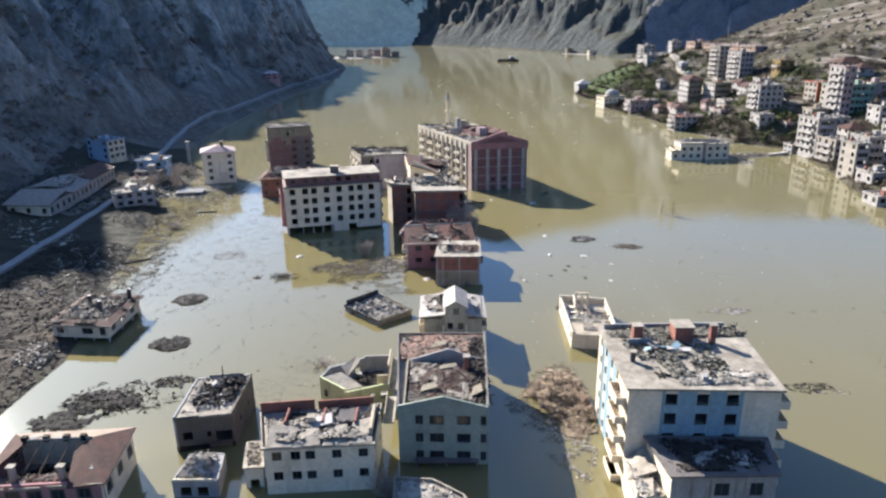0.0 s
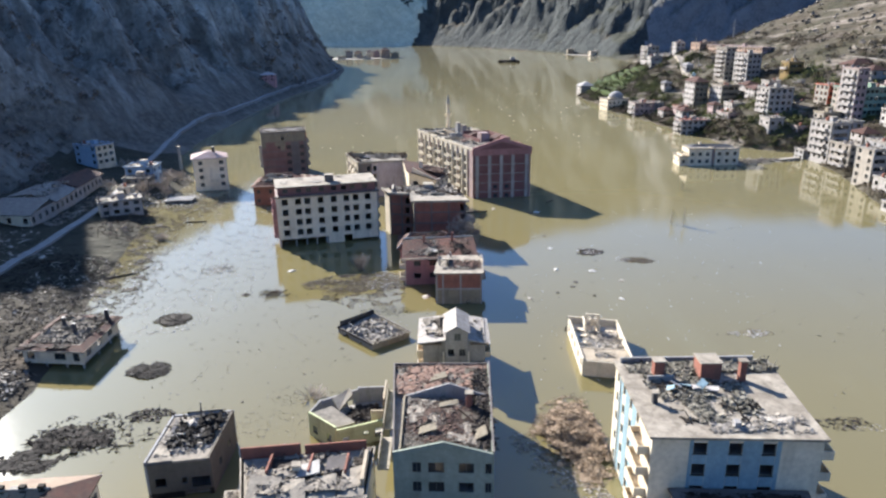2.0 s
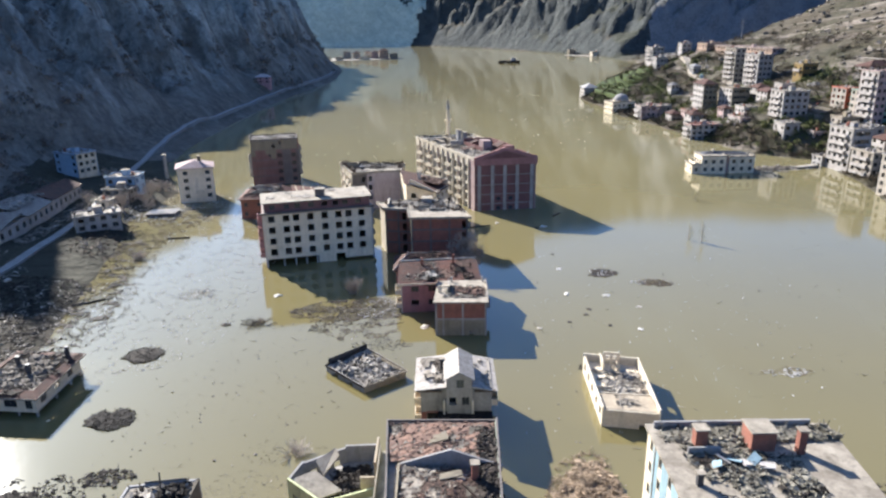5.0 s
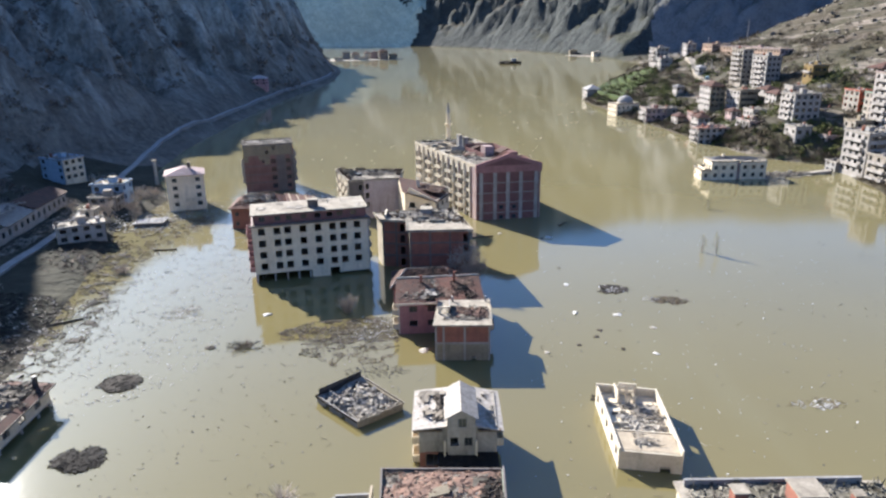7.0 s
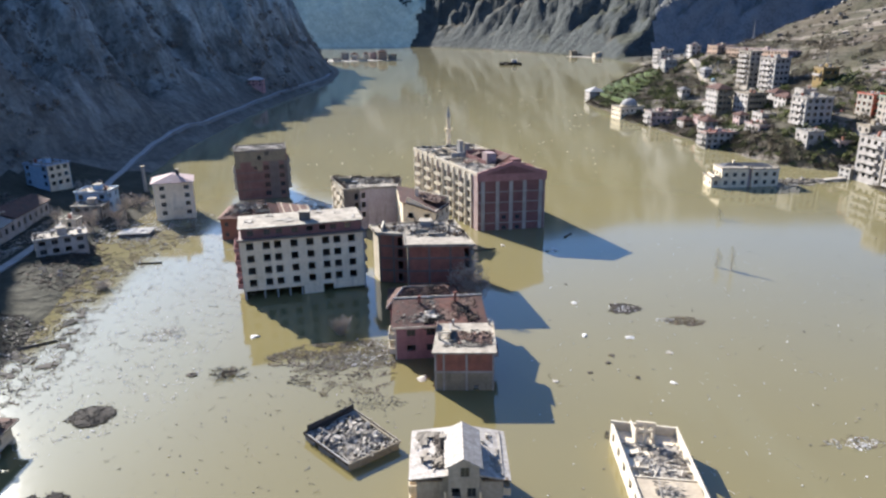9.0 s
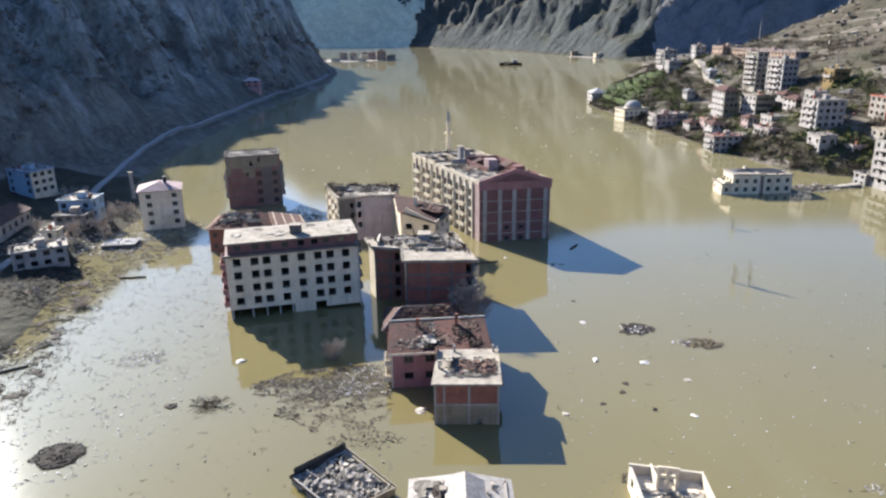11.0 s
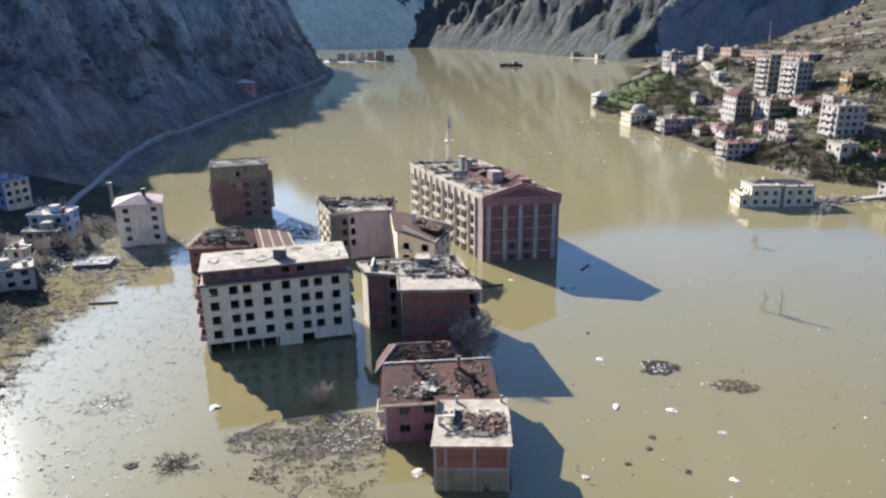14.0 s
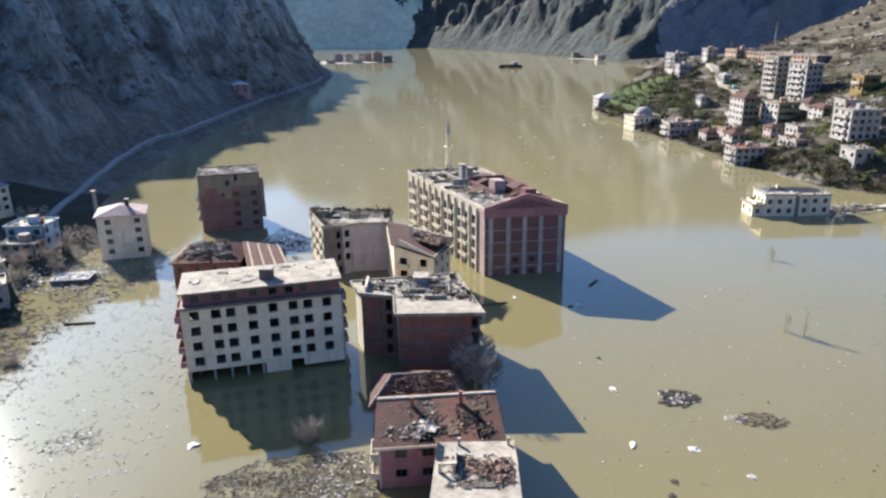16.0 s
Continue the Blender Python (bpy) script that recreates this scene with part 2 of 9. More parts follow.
def land_material(name, rock_a, rock_b, scrub_a, scrub_b, gully=None, high=None, beds=None, even=0.0, relief=3.0):
    """Dry winter hillside: scree, rock ribs, brown grass and low scrub; high: paler tone upslope standing in for haze;
    beds: pale strata; even: how plain it is.
    """
    mat = bpy.data.materials.new(name)
    mat.use_nodes = True
    tree = mat.node_tree
    b = tree.nodes["Principled BSDF"]
    geo = tree.nodes.new("ShaderNodeNewGeometry")
    up = tree.nodes.new("ShaderNodeSeparateXYZ")
    tree.links.new(geo.outputs["Normal"], up.inputs[0])
    at = tree.nodes.new("ShaderNodeSeparateXYZ")
    tree.links.new(geo.outputs["Position"], at.inputs[0])
    wide, mid, small = grain(tree, 0.012, 5.0), grain(tree, 0.06, 6.0), grain(tree, 0.35, 6.0)
    rock = blend(tree, span(tree, mid, 0.3, 0.7), rock_a, rock_b)
    tone = blend(tree, span(tree, mid, 0.43, 0.56, 0.0, 0.85), rock, blend(tree, span(tree, small, 0.4, 0.6), scrub_a, scrub_b))
    if not (gully or high):
        soil = blend(tree, span(tree, wide, 0.36, 0.54), (0.105, 0.08, 0.055), (0.05, 0.05, 0.027))
        tone = blend(tree, span(tree, up.outputs[2], 0.72, 0.84, 0.0, 0.6 - 0.6 * even), tone, soil)
    # Haze on the upper slope is painted as a paler rock tone.
    if high:
        line = tree.nodes.new("ShaderNodeMath")
        line.operation = "MULTIPLY_ADD"
        tree.links.new(wide, line.inputs[0])
        line.inputs[1].default_value = 170.0
        tree.links.new(at.outputs[2], line.inputs[2])
        tone = blend(tree, span(tree, line.outputs[0], 95, 165, 0.0, 0.8), tone, blend(tree, span(tree, mid, 0.35, 0.65), high, [k * 0.72 for k in high]))
    if gully:
        tone = blend(tree, span(tree, slanting(tree, 0.055, 6.0, 5.0), 0.5, 0.66, 0.0, 0.6), tone, gully)
        tone = blend(tree, span(tree, slanting(tree, 0.1, 5.0, 5.0), 0.47, 0.6, 0.0, 0.7), tone, scrub_a)
        tone = blend(tree, span(tree, slanting(tree, 0.3, 5.0, 4.0), 0.5, 0.64, 0.0, 0.55), tone, scrub_a)
    if beds:
        tone = blend(tree, span(tree, slanting(tree, 0.12, 6.0, 9.0, 118.0), 0.52, 0.62, 0.0, 0.8), tone, beds)
        tone = blend(tree, span(tree, slanting(tree, 0.2, 6.0, 7.0, 112.0), 0.54, 0.62, 0.0, 0.75), tone, scrub_a)
        tone = blend(tree, span(tree, grain(tree, 0.05, 6.0, (1, 1, 1), 0.7), 0.53, 0.6, 0.0, 0.7), tone, scrub_b)
    tone = blend(tree, 0.7 * (1 - even), tone, blend(tree, span(tree, small, 0.3, 0.7), (0.5, 0.5, 0.5), (1.0, 1.0, 1.0)), "MULTIPLY")
    tree.links.new(tone, b.inputs["Base Color"])
    b.inputs["Roughness"].default_value, b.inputs["Specular IOR Level"].default_value = 0.95, 0.15
    coarse = knot(tree, "ShaderNodeBump", Strength=0.8 * (1 - even), Distance=relief)
    tree.links.new(grain(tree, 0.09, 7.0, (1, 1, 0.5)), coarse.inputs["Height"])
    fine = knot(tree, "ShaderNodeBump", Strength=0.6 * (1 - even), Distance=0.5)
    tree.links.new(small, fine.inputs["Height"])
    tree.links.new(coarse.outputs[0], fine.inputs["Normal"])
    tree.links.new(fine.outputs[0], b.inputs["Normal"])
    return mat


GLASS, WATER = glass_material(), water_material()
LAND = land_material("dry_rocky_hillside", (0.17, 0.14, 0.115), (0.11, 0.092, 0.075), (0.042, 0.037, 0.023), (0.075, 0.066, 0.039), beds=(0.27, 0.23, 0.19))
SCREE = land_material("brown_scrub_mountainside", (0.23, 0.205, 0.17), (0.18, 0.16, 0.134), (0.115, 0.1, 0.082), (0.17, 0.15, 0.12), gully=(0.215, 0.19, 0.155), high=(0.54, 0.53, 0.47))
# Haze over the distant shaded wall is put into this pale colour.
HAZY_WALL = land_material("haze_paled_far_wall", (0.57, 0.6, 0.46), (0.49, 0.52, 0.4), (0.4, 0.43, 0.34), (0.49, 0.52, 0.4), gully=(0.59, 0.62, 0.48), even=0.3)
MUD = land_material("dark_silty_shore", (0.062, 0.053, 0.05), (0.042, 0.036, 0.034), (0.034, 0.03, 0.028), (0.052, 0.045, 0.042))
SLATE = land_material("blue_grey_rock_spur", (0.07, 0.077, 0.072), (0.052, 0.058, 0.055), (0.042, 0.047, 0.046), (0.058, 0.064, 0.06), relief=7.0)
# Paler than the sunlit spur's rock, standing in for haze on shaded slopes.
RANGE = land_material("haze_paled_range", (0.2, 0.2, 0.2), (0.165, 0.165, 0.168), (0.135, 0.138, 0.14), (0.18, 0.18, 0.18), even=0.3)


# ---- building kit ----
class Geo:
    """Corners and faces of one mesh, gathered piece by piece."""

    def __init__(self):
        self.v, self.f = [], []

    def face(self, *pts):
        n = len(self.v)
        self.v += [tuple(p) for p in pts]
        self.f.append(tuple(range(n, n + len(pts))))

    def solid(self, pts):
        """Eight corners: four below, four above, both anticlockwise from above."""
        n = len(self.v)
        self.v += [tuple(p) for p in pts]
        for q in ((3, 2, 1, 0), (4, 5, 6, 7), (0, 1, 5, 4), (1, 2, 6, 5), (2, 3, 7, 6), (3, 0, 4, 7)):
            self.f.append(tuple(n + i for i in q))

    def box(self, x0, y0, z0, x1, y1, z1):
        self.solid([(x0, y0, z0), (x1, y0, z0), (x1, y1, z0), (x0, y1, z0), (x0, y0, z1), (x1, y0, z1), (x1, y1, z1), (x0, y1, z1)])

    def prism(self, poly, z0, z1):
        """An upright block over a plan outline that runs anticlockwise."""
        n, k = len(self.v), len(poly)
        lo = z0 if isinstance(z0, (list, tuple)) else [z0] * k
        hi = z1 if isinstance(z1, (list, tuple)) else [z1] * k
        self.v += [(p[0], p[1], z) for p, z in zip(poly, lo)] + [(p[0], p[1], z) for p, z in zip(poly, hi)]
        self.f.append(tuple(range(n + k - 1, n - 1, -1)))
        self.f.append(tuple(range(n + k, n + 2 * k)))
        for i in range(k):
            j = (i + 1) % k
            self.f.append((n + i, n + j, n + k + j, n + k + i))

    def slab(self, pts, thick):
        """A sloping sheet with thickness; pts anticlockwise seen from above."""
        n, k = len(self.v), len(pts)
        self.v += [tuple(p) for p in pts] + [(p[0], p[1], p[2] - thick) for p in pts]
        self.f.append(tuple(range(n, n + k)))
        self.f.append(tuple(range(n + 2 * k - 1, n + k - 1, -1)))
        for i in range(k):
            j = (i + 1) % k
            self.f.append((n + i, n + k + i, n + k + j, n + j))

    def beam(self, a, b, r0, r1, sides=5):
        """A tapered round bar from a to b."""
        a, b = Vector(a), Vector(b)
        d = (b - a).normalized()
        s = d.orthogonal().normalized()
        t = d.cross(s)
        n = len(self.v)
        for p, r in ((a, r0), (b, r1)):
            for i in range(sides):
                w = 2 * math.pi * i / sides
                self.v.append(tuple(p + (s * math.cos(w) + t * math.sin(w)) * r))
        for i in range(sides):
            j = (i + 1) % sides
            self.f.append((n + i, n + j, n + sides + j, n + sides + i))
        self.f.append(tuple(range(n + sides - 1, n - 1, -1)))
        self.f.append(tuple(range(n + sides, n + 2 * sides)))

    def mesh(self, name, material):
        me = bpy.data.meshes.new(name)
        me.from_pydata(self.v, [], self.f)
        me.materials.append(material)
        me.update()
        return me


def part(name, geo, material, parent=None, label="", m=None):
    """One mesh object under a thing or part, in that thing's own axes."""
    ob = new(name, geo if isinstance(geo, bpy.types.Mesh) else geo.mesh(name, material))
    ob.parent = parent
    if m is not None:
        ob.matrix_basis = m
    return tagged(ob, label)


def thing(name, label, category, x=0.0, y=0.0, z=0.0, turn=0.0, group="", kind=""):
    ob = new(name)
    ob.empty_display_size = 0.5
    ob.matrix_basis = pose(x, y, z, 0, 0, turn)
    return tagged(ob, label, category, group, kind)


def loose(name, label, category, geo, material, x=0.0, y=0.0, z=0.0, group="", kind=""):
    """A thing that is a single mesh."""
    ob = part(name, geo, material, None, label, pose(x, y, z))
    return tagged(ob, "", category, group, kind)


def wall_geo(length, z0, z1, openings=(), th=0.3, gable=None):
    """A wall along x, outer face at y = 0, with holes (u0, z0, u1, z1) cut through; gable: (u, z) of a point above its top."""
    g = Geo()
    us = sorted({0.0, length} | {u for o in openings for u in (o[0], o[2])})
    vs = sorted({z0, z1} | {v for o in openings for v in (o[1], o[3])})
    us, vs = [u for u in us if 0 <= u <= length], [v for v in vs if z0 <= v <= z1]

    def full(i, j):
        if not (0 <= i < len(us) - 1 and 0 <= j < len(vs) - 1):
            return False
        u, v = (us[i] + us[i + 1]) / 2, (vs[j] + vs[j + 1]) / 2
        return not any(o[0] < u < o[2] and o[1] < v < o[3] for o in openings)

    for i in range(len(us) - 1):
        for j in range(len(vs) - 1):
            if not full(i, j):
                continue
            a, b, c, d = us[i], us[i + 1], vs[j], vs[j + 1]
            g.face((a, 0, c), (b, 0, c), (b, 0, d), (a, 0, d))
            g.face((b, th, c), (a, th, c), (a, th, d), (b, th, d))
            if not full(i - 1, j):
                g.face((a, th, c), (a, 0, c), (a, 0, d), (a, th, d))
            if not full(i + 1, j):
                g.face((b, 0, c), (b, th, c), (b, th, d), (b, 0, d))
            if not full(i, j - 1):
                g.face((a, th, c), (b, th, c), (b, 0, c), (a, 0, c))
            if not full(i, j + 1):
                g.face((a, 0, d), (b, 0, d), (b, th, d), (a, th, d))
    if gable:
        u, z = gable
        n = len(g.v)
        g.v += [(0, 0, z1), (length, 0, z1), (u, 0, z), (0, th, z1), (length, th, z1), (u, th, z)]
        g.f += [(n, n + 1, n + 2), (n + 5, n + 4, n + 3), (n + 1, n + 4, n + 5, n + 2), (n, n + 2, n + 5, n + 3)]
    return g


def along(p, q):
    """The pose of a wall from p to q in plan, its outer side to the right of that way."""
    turn = math.degrees(math.atan2(q[1] - p[1], q[0] - p[0]))
    return pose(p[0], p[1], 0, 0, 0, turn), math.hypot(q[0] - p[0], q[1] - p[1])


WINDOW_MESHES = {}


def window_mesh(w, h, style):
    key = (round(w, 2), round(h, 2), style)
    if key not in WINDOW_MESHES:
        g, t = Geo(), 0.07
        if style == "hollow":
            g.box(-0.08, -0.08, -0.09, w + 0.08, 0.2, 0)
            g.box(0, 0.06, 0, 0.05, 0.14, h)
            g.box(w - 0.05, 0.06, 0, w, 0.14, h)
        else:
            e = 0.16 if style == "surround" else 0.0
            if e:
                g.box(-e, -0.06, -e, w + e, 0.02, 0)
                g.box(-e, -0.06, h, w + e, 0.02, h + e)
                g.box(-e, -0.06, 0, 0, 0.02, h)
                g.box(w, -0.06, 0, w + e, 0.02, h)
            g.box(0, 0.06, 0, w, 0.16, t)
            g.box(0, 0.06, h - t, w, 0.16, h)
            g.box(0, 0.06, t, t, 0.16, h - t)
            g.box(w - t, 0.06, t, w, 0.16, h - t)
            g.box(w / 2 - t / 2, 0.08, t, w / 2 + t / 2, 0.14, h - t)
        pane = Geo()
        pane.box(t, 0.1, t, w - t, 0.12, h - t)
        WINDOW_MESHES[key] = (g.mesh("window", FRAME), pane.mesh("pane", GLASS))
    return WINDOW_MESHES[key]


def wall(parent, p, q, z0, z1, material, openings=(), style="hollow", th=0.3, gable=None, name="wall", label="", panes=1.0):
    """A wall with its windows. style: hollow, framed or surround, or None for bare holes; panes: the share that still has glass."""
    m, length = along(p, q)
    w = part(name, wall_geo(length, z0, z1, openings, th, gable), material, parent, label, m)
    if style:
        for o in openings:
            frame_mesh, pane_mesh = window_mesh(o[2] - o[0], o[3] - o[1], style)
            win = part("window", frame_mesh, FRAME, parent, "", m @ pose(o[0], 0, o[1]))
            if style != "hollow" and random.random() < panes:
                part("pane", pane_mesh, GLASS, win)
    return w


def holes(length, cols, rows, w, h, edge=1.0, skip=()):
    """Openings in an even grid: cols a number or a list of centres, rows a list of sills."""
    if isinstance(cols, int):
        cols = [edge + w / 2 + i * (length - 2 * edge - w) / max(cols - 1, 1) for i in range(cols)] if cols > 1 else [length / 2]
    return [(c - w / 2, r, c + w / 2, r + h) for i, c in enumerate(cols) for j, r in enumerate(rows) if (i, j) not in skip]


def grown(poly, d):
    """A plan outline pushed outwards by d (inwards if negative)."""
    out, k = [], len(poly)
    for i in range(k):
        a, b, c = Vector(poly[i - 1]), Vector(poly[i]), Vector(poly[(i + 1) % k])
        e, f = (b - a).normalized(), (c - b).normalized()
        n1, n2 = Vector((e.y, -e.x)), Vector((f.y, -f.x))
        s = n1 + n2
        s = s / max(s.length_squared, 0.3) * 2
        out.append((b.x + s.x * d, b.y + s.y * d))
    return out


def floors(parent, poly, zs, material=None, th=0.22):
    inner = grown(poly, -0.31)
    for z in zs:
        g = Geo()
        g.prism(inner, z - th, z)
        part("floor_slab", g, material or CONCRETE, parent)


def flat_roof(parent, poly, z, material=None, over=0.3, th=0.25, label="", rim=0.0, rim_mat=None):
    g = Geo()
    g.prism(grown(poly, over), z, z + th)
    r = part("roof", g, material or PALE_SLAB, parent, label)
    if rim:
        g, out, ins = Geo(), grown(poly, over), grown(poly, over - 0.25)
        k = len(poly)
        for i in range(k):
            j = (i + 1) % k
            g.solid([(*out[i], z + th), (*out[j], z + th), (*ins[j], z + th), (*ins[i], z + th),
                     (*out[i], z + th + rim), (*out[j], z + th + rim), (*ins[j], z + th + rim), (*ins[i], z + th + rim)])
        part("parapet", g, rim_mat or material or PALE_SLAB, parent)
    return r


def inside(poly, x, y):
    hit = False
    for i in range(len(poly)):
        (x0, y0), (x1, y1) = poly[i - 1], poly[i]
        if (y0 > y) != (y1 > y) and x < (x1 - x0) * (y - y0) / (y1 - y0) + x0:
            hit = not hit
    return hit


def chunk(g, x, y, z, a, b, c, tilt=0.5):
    """A broken block of about a by b by c with uneven corners."""
    m = Euler((random.uniform(-tilt, tilt), random.uniform(-tilt, tilt), random.uniform(0, 6.28))).to_matrix()
    pts = []
    for k in (-1, 1):
        for sx, sy in ((-1, -1), (1, -1), (1, 1), (-1, 1)):
            v = m @ Vector((sx * a / 2 * random.uniform(0.7, 1.1), sy * b / 2 * random.uniform(0.7, 1.1), k * c / 2 * random.uniform(0.7, 1.1)))
            pts.append((x + v.x, y + v.y, z + v.z))
    g.solid(pts)


def rubble(name, label, poly, z, count, lo, hi, material, heap=0.0, planks=0.0, category="rubble", flat=0.6, bare=0.0, ragged=0.0):
    """Broken pieces of many sizes, laths and sheets strewn over a plan outline, heaped in uneven humps; bare: share of it left empty; ragged: how far its rim frays."""
    g = Geo()
    if category == "rubble":
        count, lo, hi, flat = int(count * 5.0), lo * 0.4, hi * 0.46, flat * 0.8
    xs, ys = [p[0] for p in poly], [p[1] for p in poly]
    cx, cy = sum(xs) / len(xs), sum(ys) / len(ys)
    rx, ry = (max(xs) - min(xs)) / 2, (max(ys) - min(ys)) / 2
    reach = max(rx, ry)
    seed, done, tries = random.uniform(0, 99), 0, 0

    def fill(x, y):
        """How thick the pieces lie at a place, below zero where there are none."""
        if not inside(poly, x, y):
            return -1.0
        n = noise.noise((x * 0.35 + seed, y * 0.35, 0)) * 0.9 + 0.35 * noise.noise((x * 1.1, y * 1.1, seed)) + 0.5
        return n - bare - ragged * 0.9 * (((x - cx) / rx) ** 2 + ((y - cy) / ry) ** 2)

    hump = lambda x, y: heap * max(0.0, 1 - math.hypot(x - cx, y - cy) / reach) * (0.65 + 0.7 * noise.noise((x * 0.5, y * 0.5, seed + 7)))
    # dust and fine crumbs between the pieces
    cell = 0.5 if reach < 12 else 0.9
    nx, ny = int((max(xs) - min(xs)) / cell) + 2, int((max(ys) - min(ys)) / cell) + 2
    spots = {}
    if category == "rubble" or material in (STRAW, DARK_RUBBLE, RUBBLE, TIMBER, BLACK_FILL) and heap > 0.2:
        for i in range(nx):
            for j in range(ny):
                x, y = min(xs) + (i - 0.5) * cell, min(ys) + (j - 0.5) * cell
                if fill(x, y) >= 0.08:
                    zz = z(x, y) if callable(z) else z
                    spots[i, j] = len(g.v)
                    g.v.append((x + random.uniform(-0.2, 0.2) * cell, y + random.uniform(-0.2, 0.2) * cell, zz + 0.03 + hump(x, y) * 0.7 + random.uniform(0, 0.16)))
    for i, j in spots:
        if (i + 1, j) in spots and (i + 1, j + 1) in spots and (i, j + 1) in spots:
            g.f.append((spots[i, j], spots[i + 1, j], spots[i + 1, j + 1], spots[i, j + 1]))
    while done < count and tries < count * 12:
        tries += 1
        x, y = random.uniform(min(xs), max(xs)), random.uniform(min(ys), max(ys))
        if fill(x, y) < 0:
            continue
        done += 1
        rise = hump(x, y) * random.uniform(0.45, 1.05)
        s = lo + (hi * 1.3 - lo) * random.random() ** 3.4
        zz = z(x, y) if callable(z) else z
        pick = random.random()
        if pick < max(planks, 0.3) * 0.75:
            chunk(g, x, y, zz + rise + s * 0.25, s * random.uniform(1.8, 4.2), s * 0.17, s * 0.13, 0.35)
        elif pick > 0.93:
            chunk(g, x, y, zz + rise + s * 0.3, s * random.uniform(0.9, 1.6), s * random.uniform(0.6, 1.1), 0.06, 0.3)
        else:
            chunk(g, x, y, zz + rise + s * flat * 0.35, s, s * random.uniform(0.35, 1), s * flat * random.uniform(0.25, 1.1), min(0.9, flat * 1.4))
    return loose(name, label, category, g, material, kind="stuff")


def roof_wreck(label, poly, z, count, tall, material):
    """Bent rods, leaning boards and stubs of wall left standing along a plan outline."""
    g = Geo()
    for _ in range(count):
        k = random.randrange(len(poly) - 1)
        t = random.random()
        x, y = [poly[k][i] * (1 - t) + poly[k + 1][i] * t + random.gauss(0, 0.25) for i in (0, 1)]
        h, pick = tall * random.uniform(0.25, 1.0), random.random()
        top = Vector((x + random.gauss(0, h * 0.3), y + random.gauss(0, h * 0.3), z + h))
        if pick < 0.45:
            g.beam((x, y, z - 0.1), top, 0.06, 0.05, 4)
        elif pick < 0.7:
            chunk(g, x, y, z + h * 0.3, h * 1.3, 0.25, 0.12, 0.9)
        else:
            chunk(g, x, y, z + h * 0.22, random.uniform(0.5, 1.3), random.uniform(0.25, 0.5), h * 0.5, 0.15)
    return loose("roof_wreck", label, "rubble", g, material, kind="stuff")


def stack_box(name, parent, x0, y0, z0, x1, y1, z1, material, cap=True, label=""):
    """A chimney or stair head: a block with a slightly wider cap."""
    g = Geo()
    g.box(x0, y0, z0, x1, y1, z1)
    ob = part(name, g, material, parent, label)
    if cap:
        g = Geo()
        g.box(x0 - 0.15, y0 - 0.15, z1, x1 + 0.15, y1 + 0.15, z1 + 0.15)
        part("cap", g, PALE_SLAB, ob)
    return ob


# ---- land ----
LEFT_SHORE = [(-90, -900), (-80, -250), (-70, 96), (-69, 116), (-78, 152), (-84, 181), (-88, 202), (-93, 224), (-98, 238), (-96, 256), (-95, 275),
              (-117, 317), (-122, 360), (-124, 400), (-124, 445), (-122, 540), (-116, 620), (-108, 690), (-106, 760), (-112, 850), (-126, 930), (-150, 1030), (-186, 1100),
              (-250, 1160), (-340, 1210), (-500, 1260), (-1700, 1450), (-1700, -900)]
RIGHT_SHORE = [(150, -900), (146, 100), (140, 207), (143, 232), (152, 271), (156, 313), (138, 329), (131, 353), (125, 374), (123, 392),
               (119, 425), (108, 458), (110, 484), (103, 540), (108, 566), (140, 628), (192, 780), (250, 905), (238, 1012), (222, 1082),
               (197, 1141), (86, 1356), (-47, 1530), (-197, 1582), (-430, 1650), (-1700, 1800), (-1700, 3200), (1700, 3200), (1700, -900)]


LEFT_Y, LEFT_STEEP, LEFT_CAP = [0, 230, 300, 360, 420, 560, 640, 760, 1100], [1.1, 1.2, 1.2, 1.15, 1.05, 0.95, 1.1, 1.15, 1.15], [140, 162, 168, 170, 150, 150, 165, 180, 233]


def lattice(x, y, seed):
    """Smooth random heights between -1 and 1."""
    i, j = np.floor(x), np.floor(y)
    u, v = x - i, y - j
    u, v = u * u * (3 - 2 * u), v * v * (3 - 2 * v)

    def r(a, b):
        s = np.sin(a * 127.1 + b * 311.7 + seed * 74.7) * 43758.5453
        return 2 * (s - np.floor(s)) - 1
    return (r(i, j) * (1 - u) + r(i + 1, j) * u) * (1 - v) + (r(i, j + 1) * (1 - u) + r(i + 1, j + 1) * u) * v


def rough(x, y, seed, octaves=5, gain=0.5):
    total, amp = 0.0, 1.0
    for k in range(octaves):
        total = total + amp * lattice(x * 2 ** k, y * 2 ** k, seed + k)
        amp *= gain
    return total


def ramp(v, a, b):
    t = np.clip((v - a) / (b - a), 0, 1)
    return t * t * (3 - 2 * t)


def rib(u):
    """Sharp saw-toothed crests, one for each unit: a long flank and a short one."""
    f = u - np.floor(u)
    return np.where(f < 0.36, f / 0.36, (1 - f) / 0.64) * 2 - 1


def shore_gap(poly, x, y):
    """Distance inland of a shore outline, negative outside it."""
    best, odd = np.full(np.shape(x), 1e9), np.zeros(np.shape(x), bool)
    for (x0, y0), (x1, y1) in zip(poly[-1:] + poly[:-1], poly):
        dx, dy = x1 - x0, y1 - y0
        t = np.clip(((x - x0) * dx + (y - y0) * dy) / (dx * dx + dy * dy), 0, 1)
        best = np.minimum(best, np.hypot(x - x0 - t * dx, y - y0 - t * dy))
        odd ^= ((y0 > y) != (y1 > y)) & (x < dx * (y - y0) / (dy if dy else 1e-9) + x0)
    return np.where(odd, best, -best)


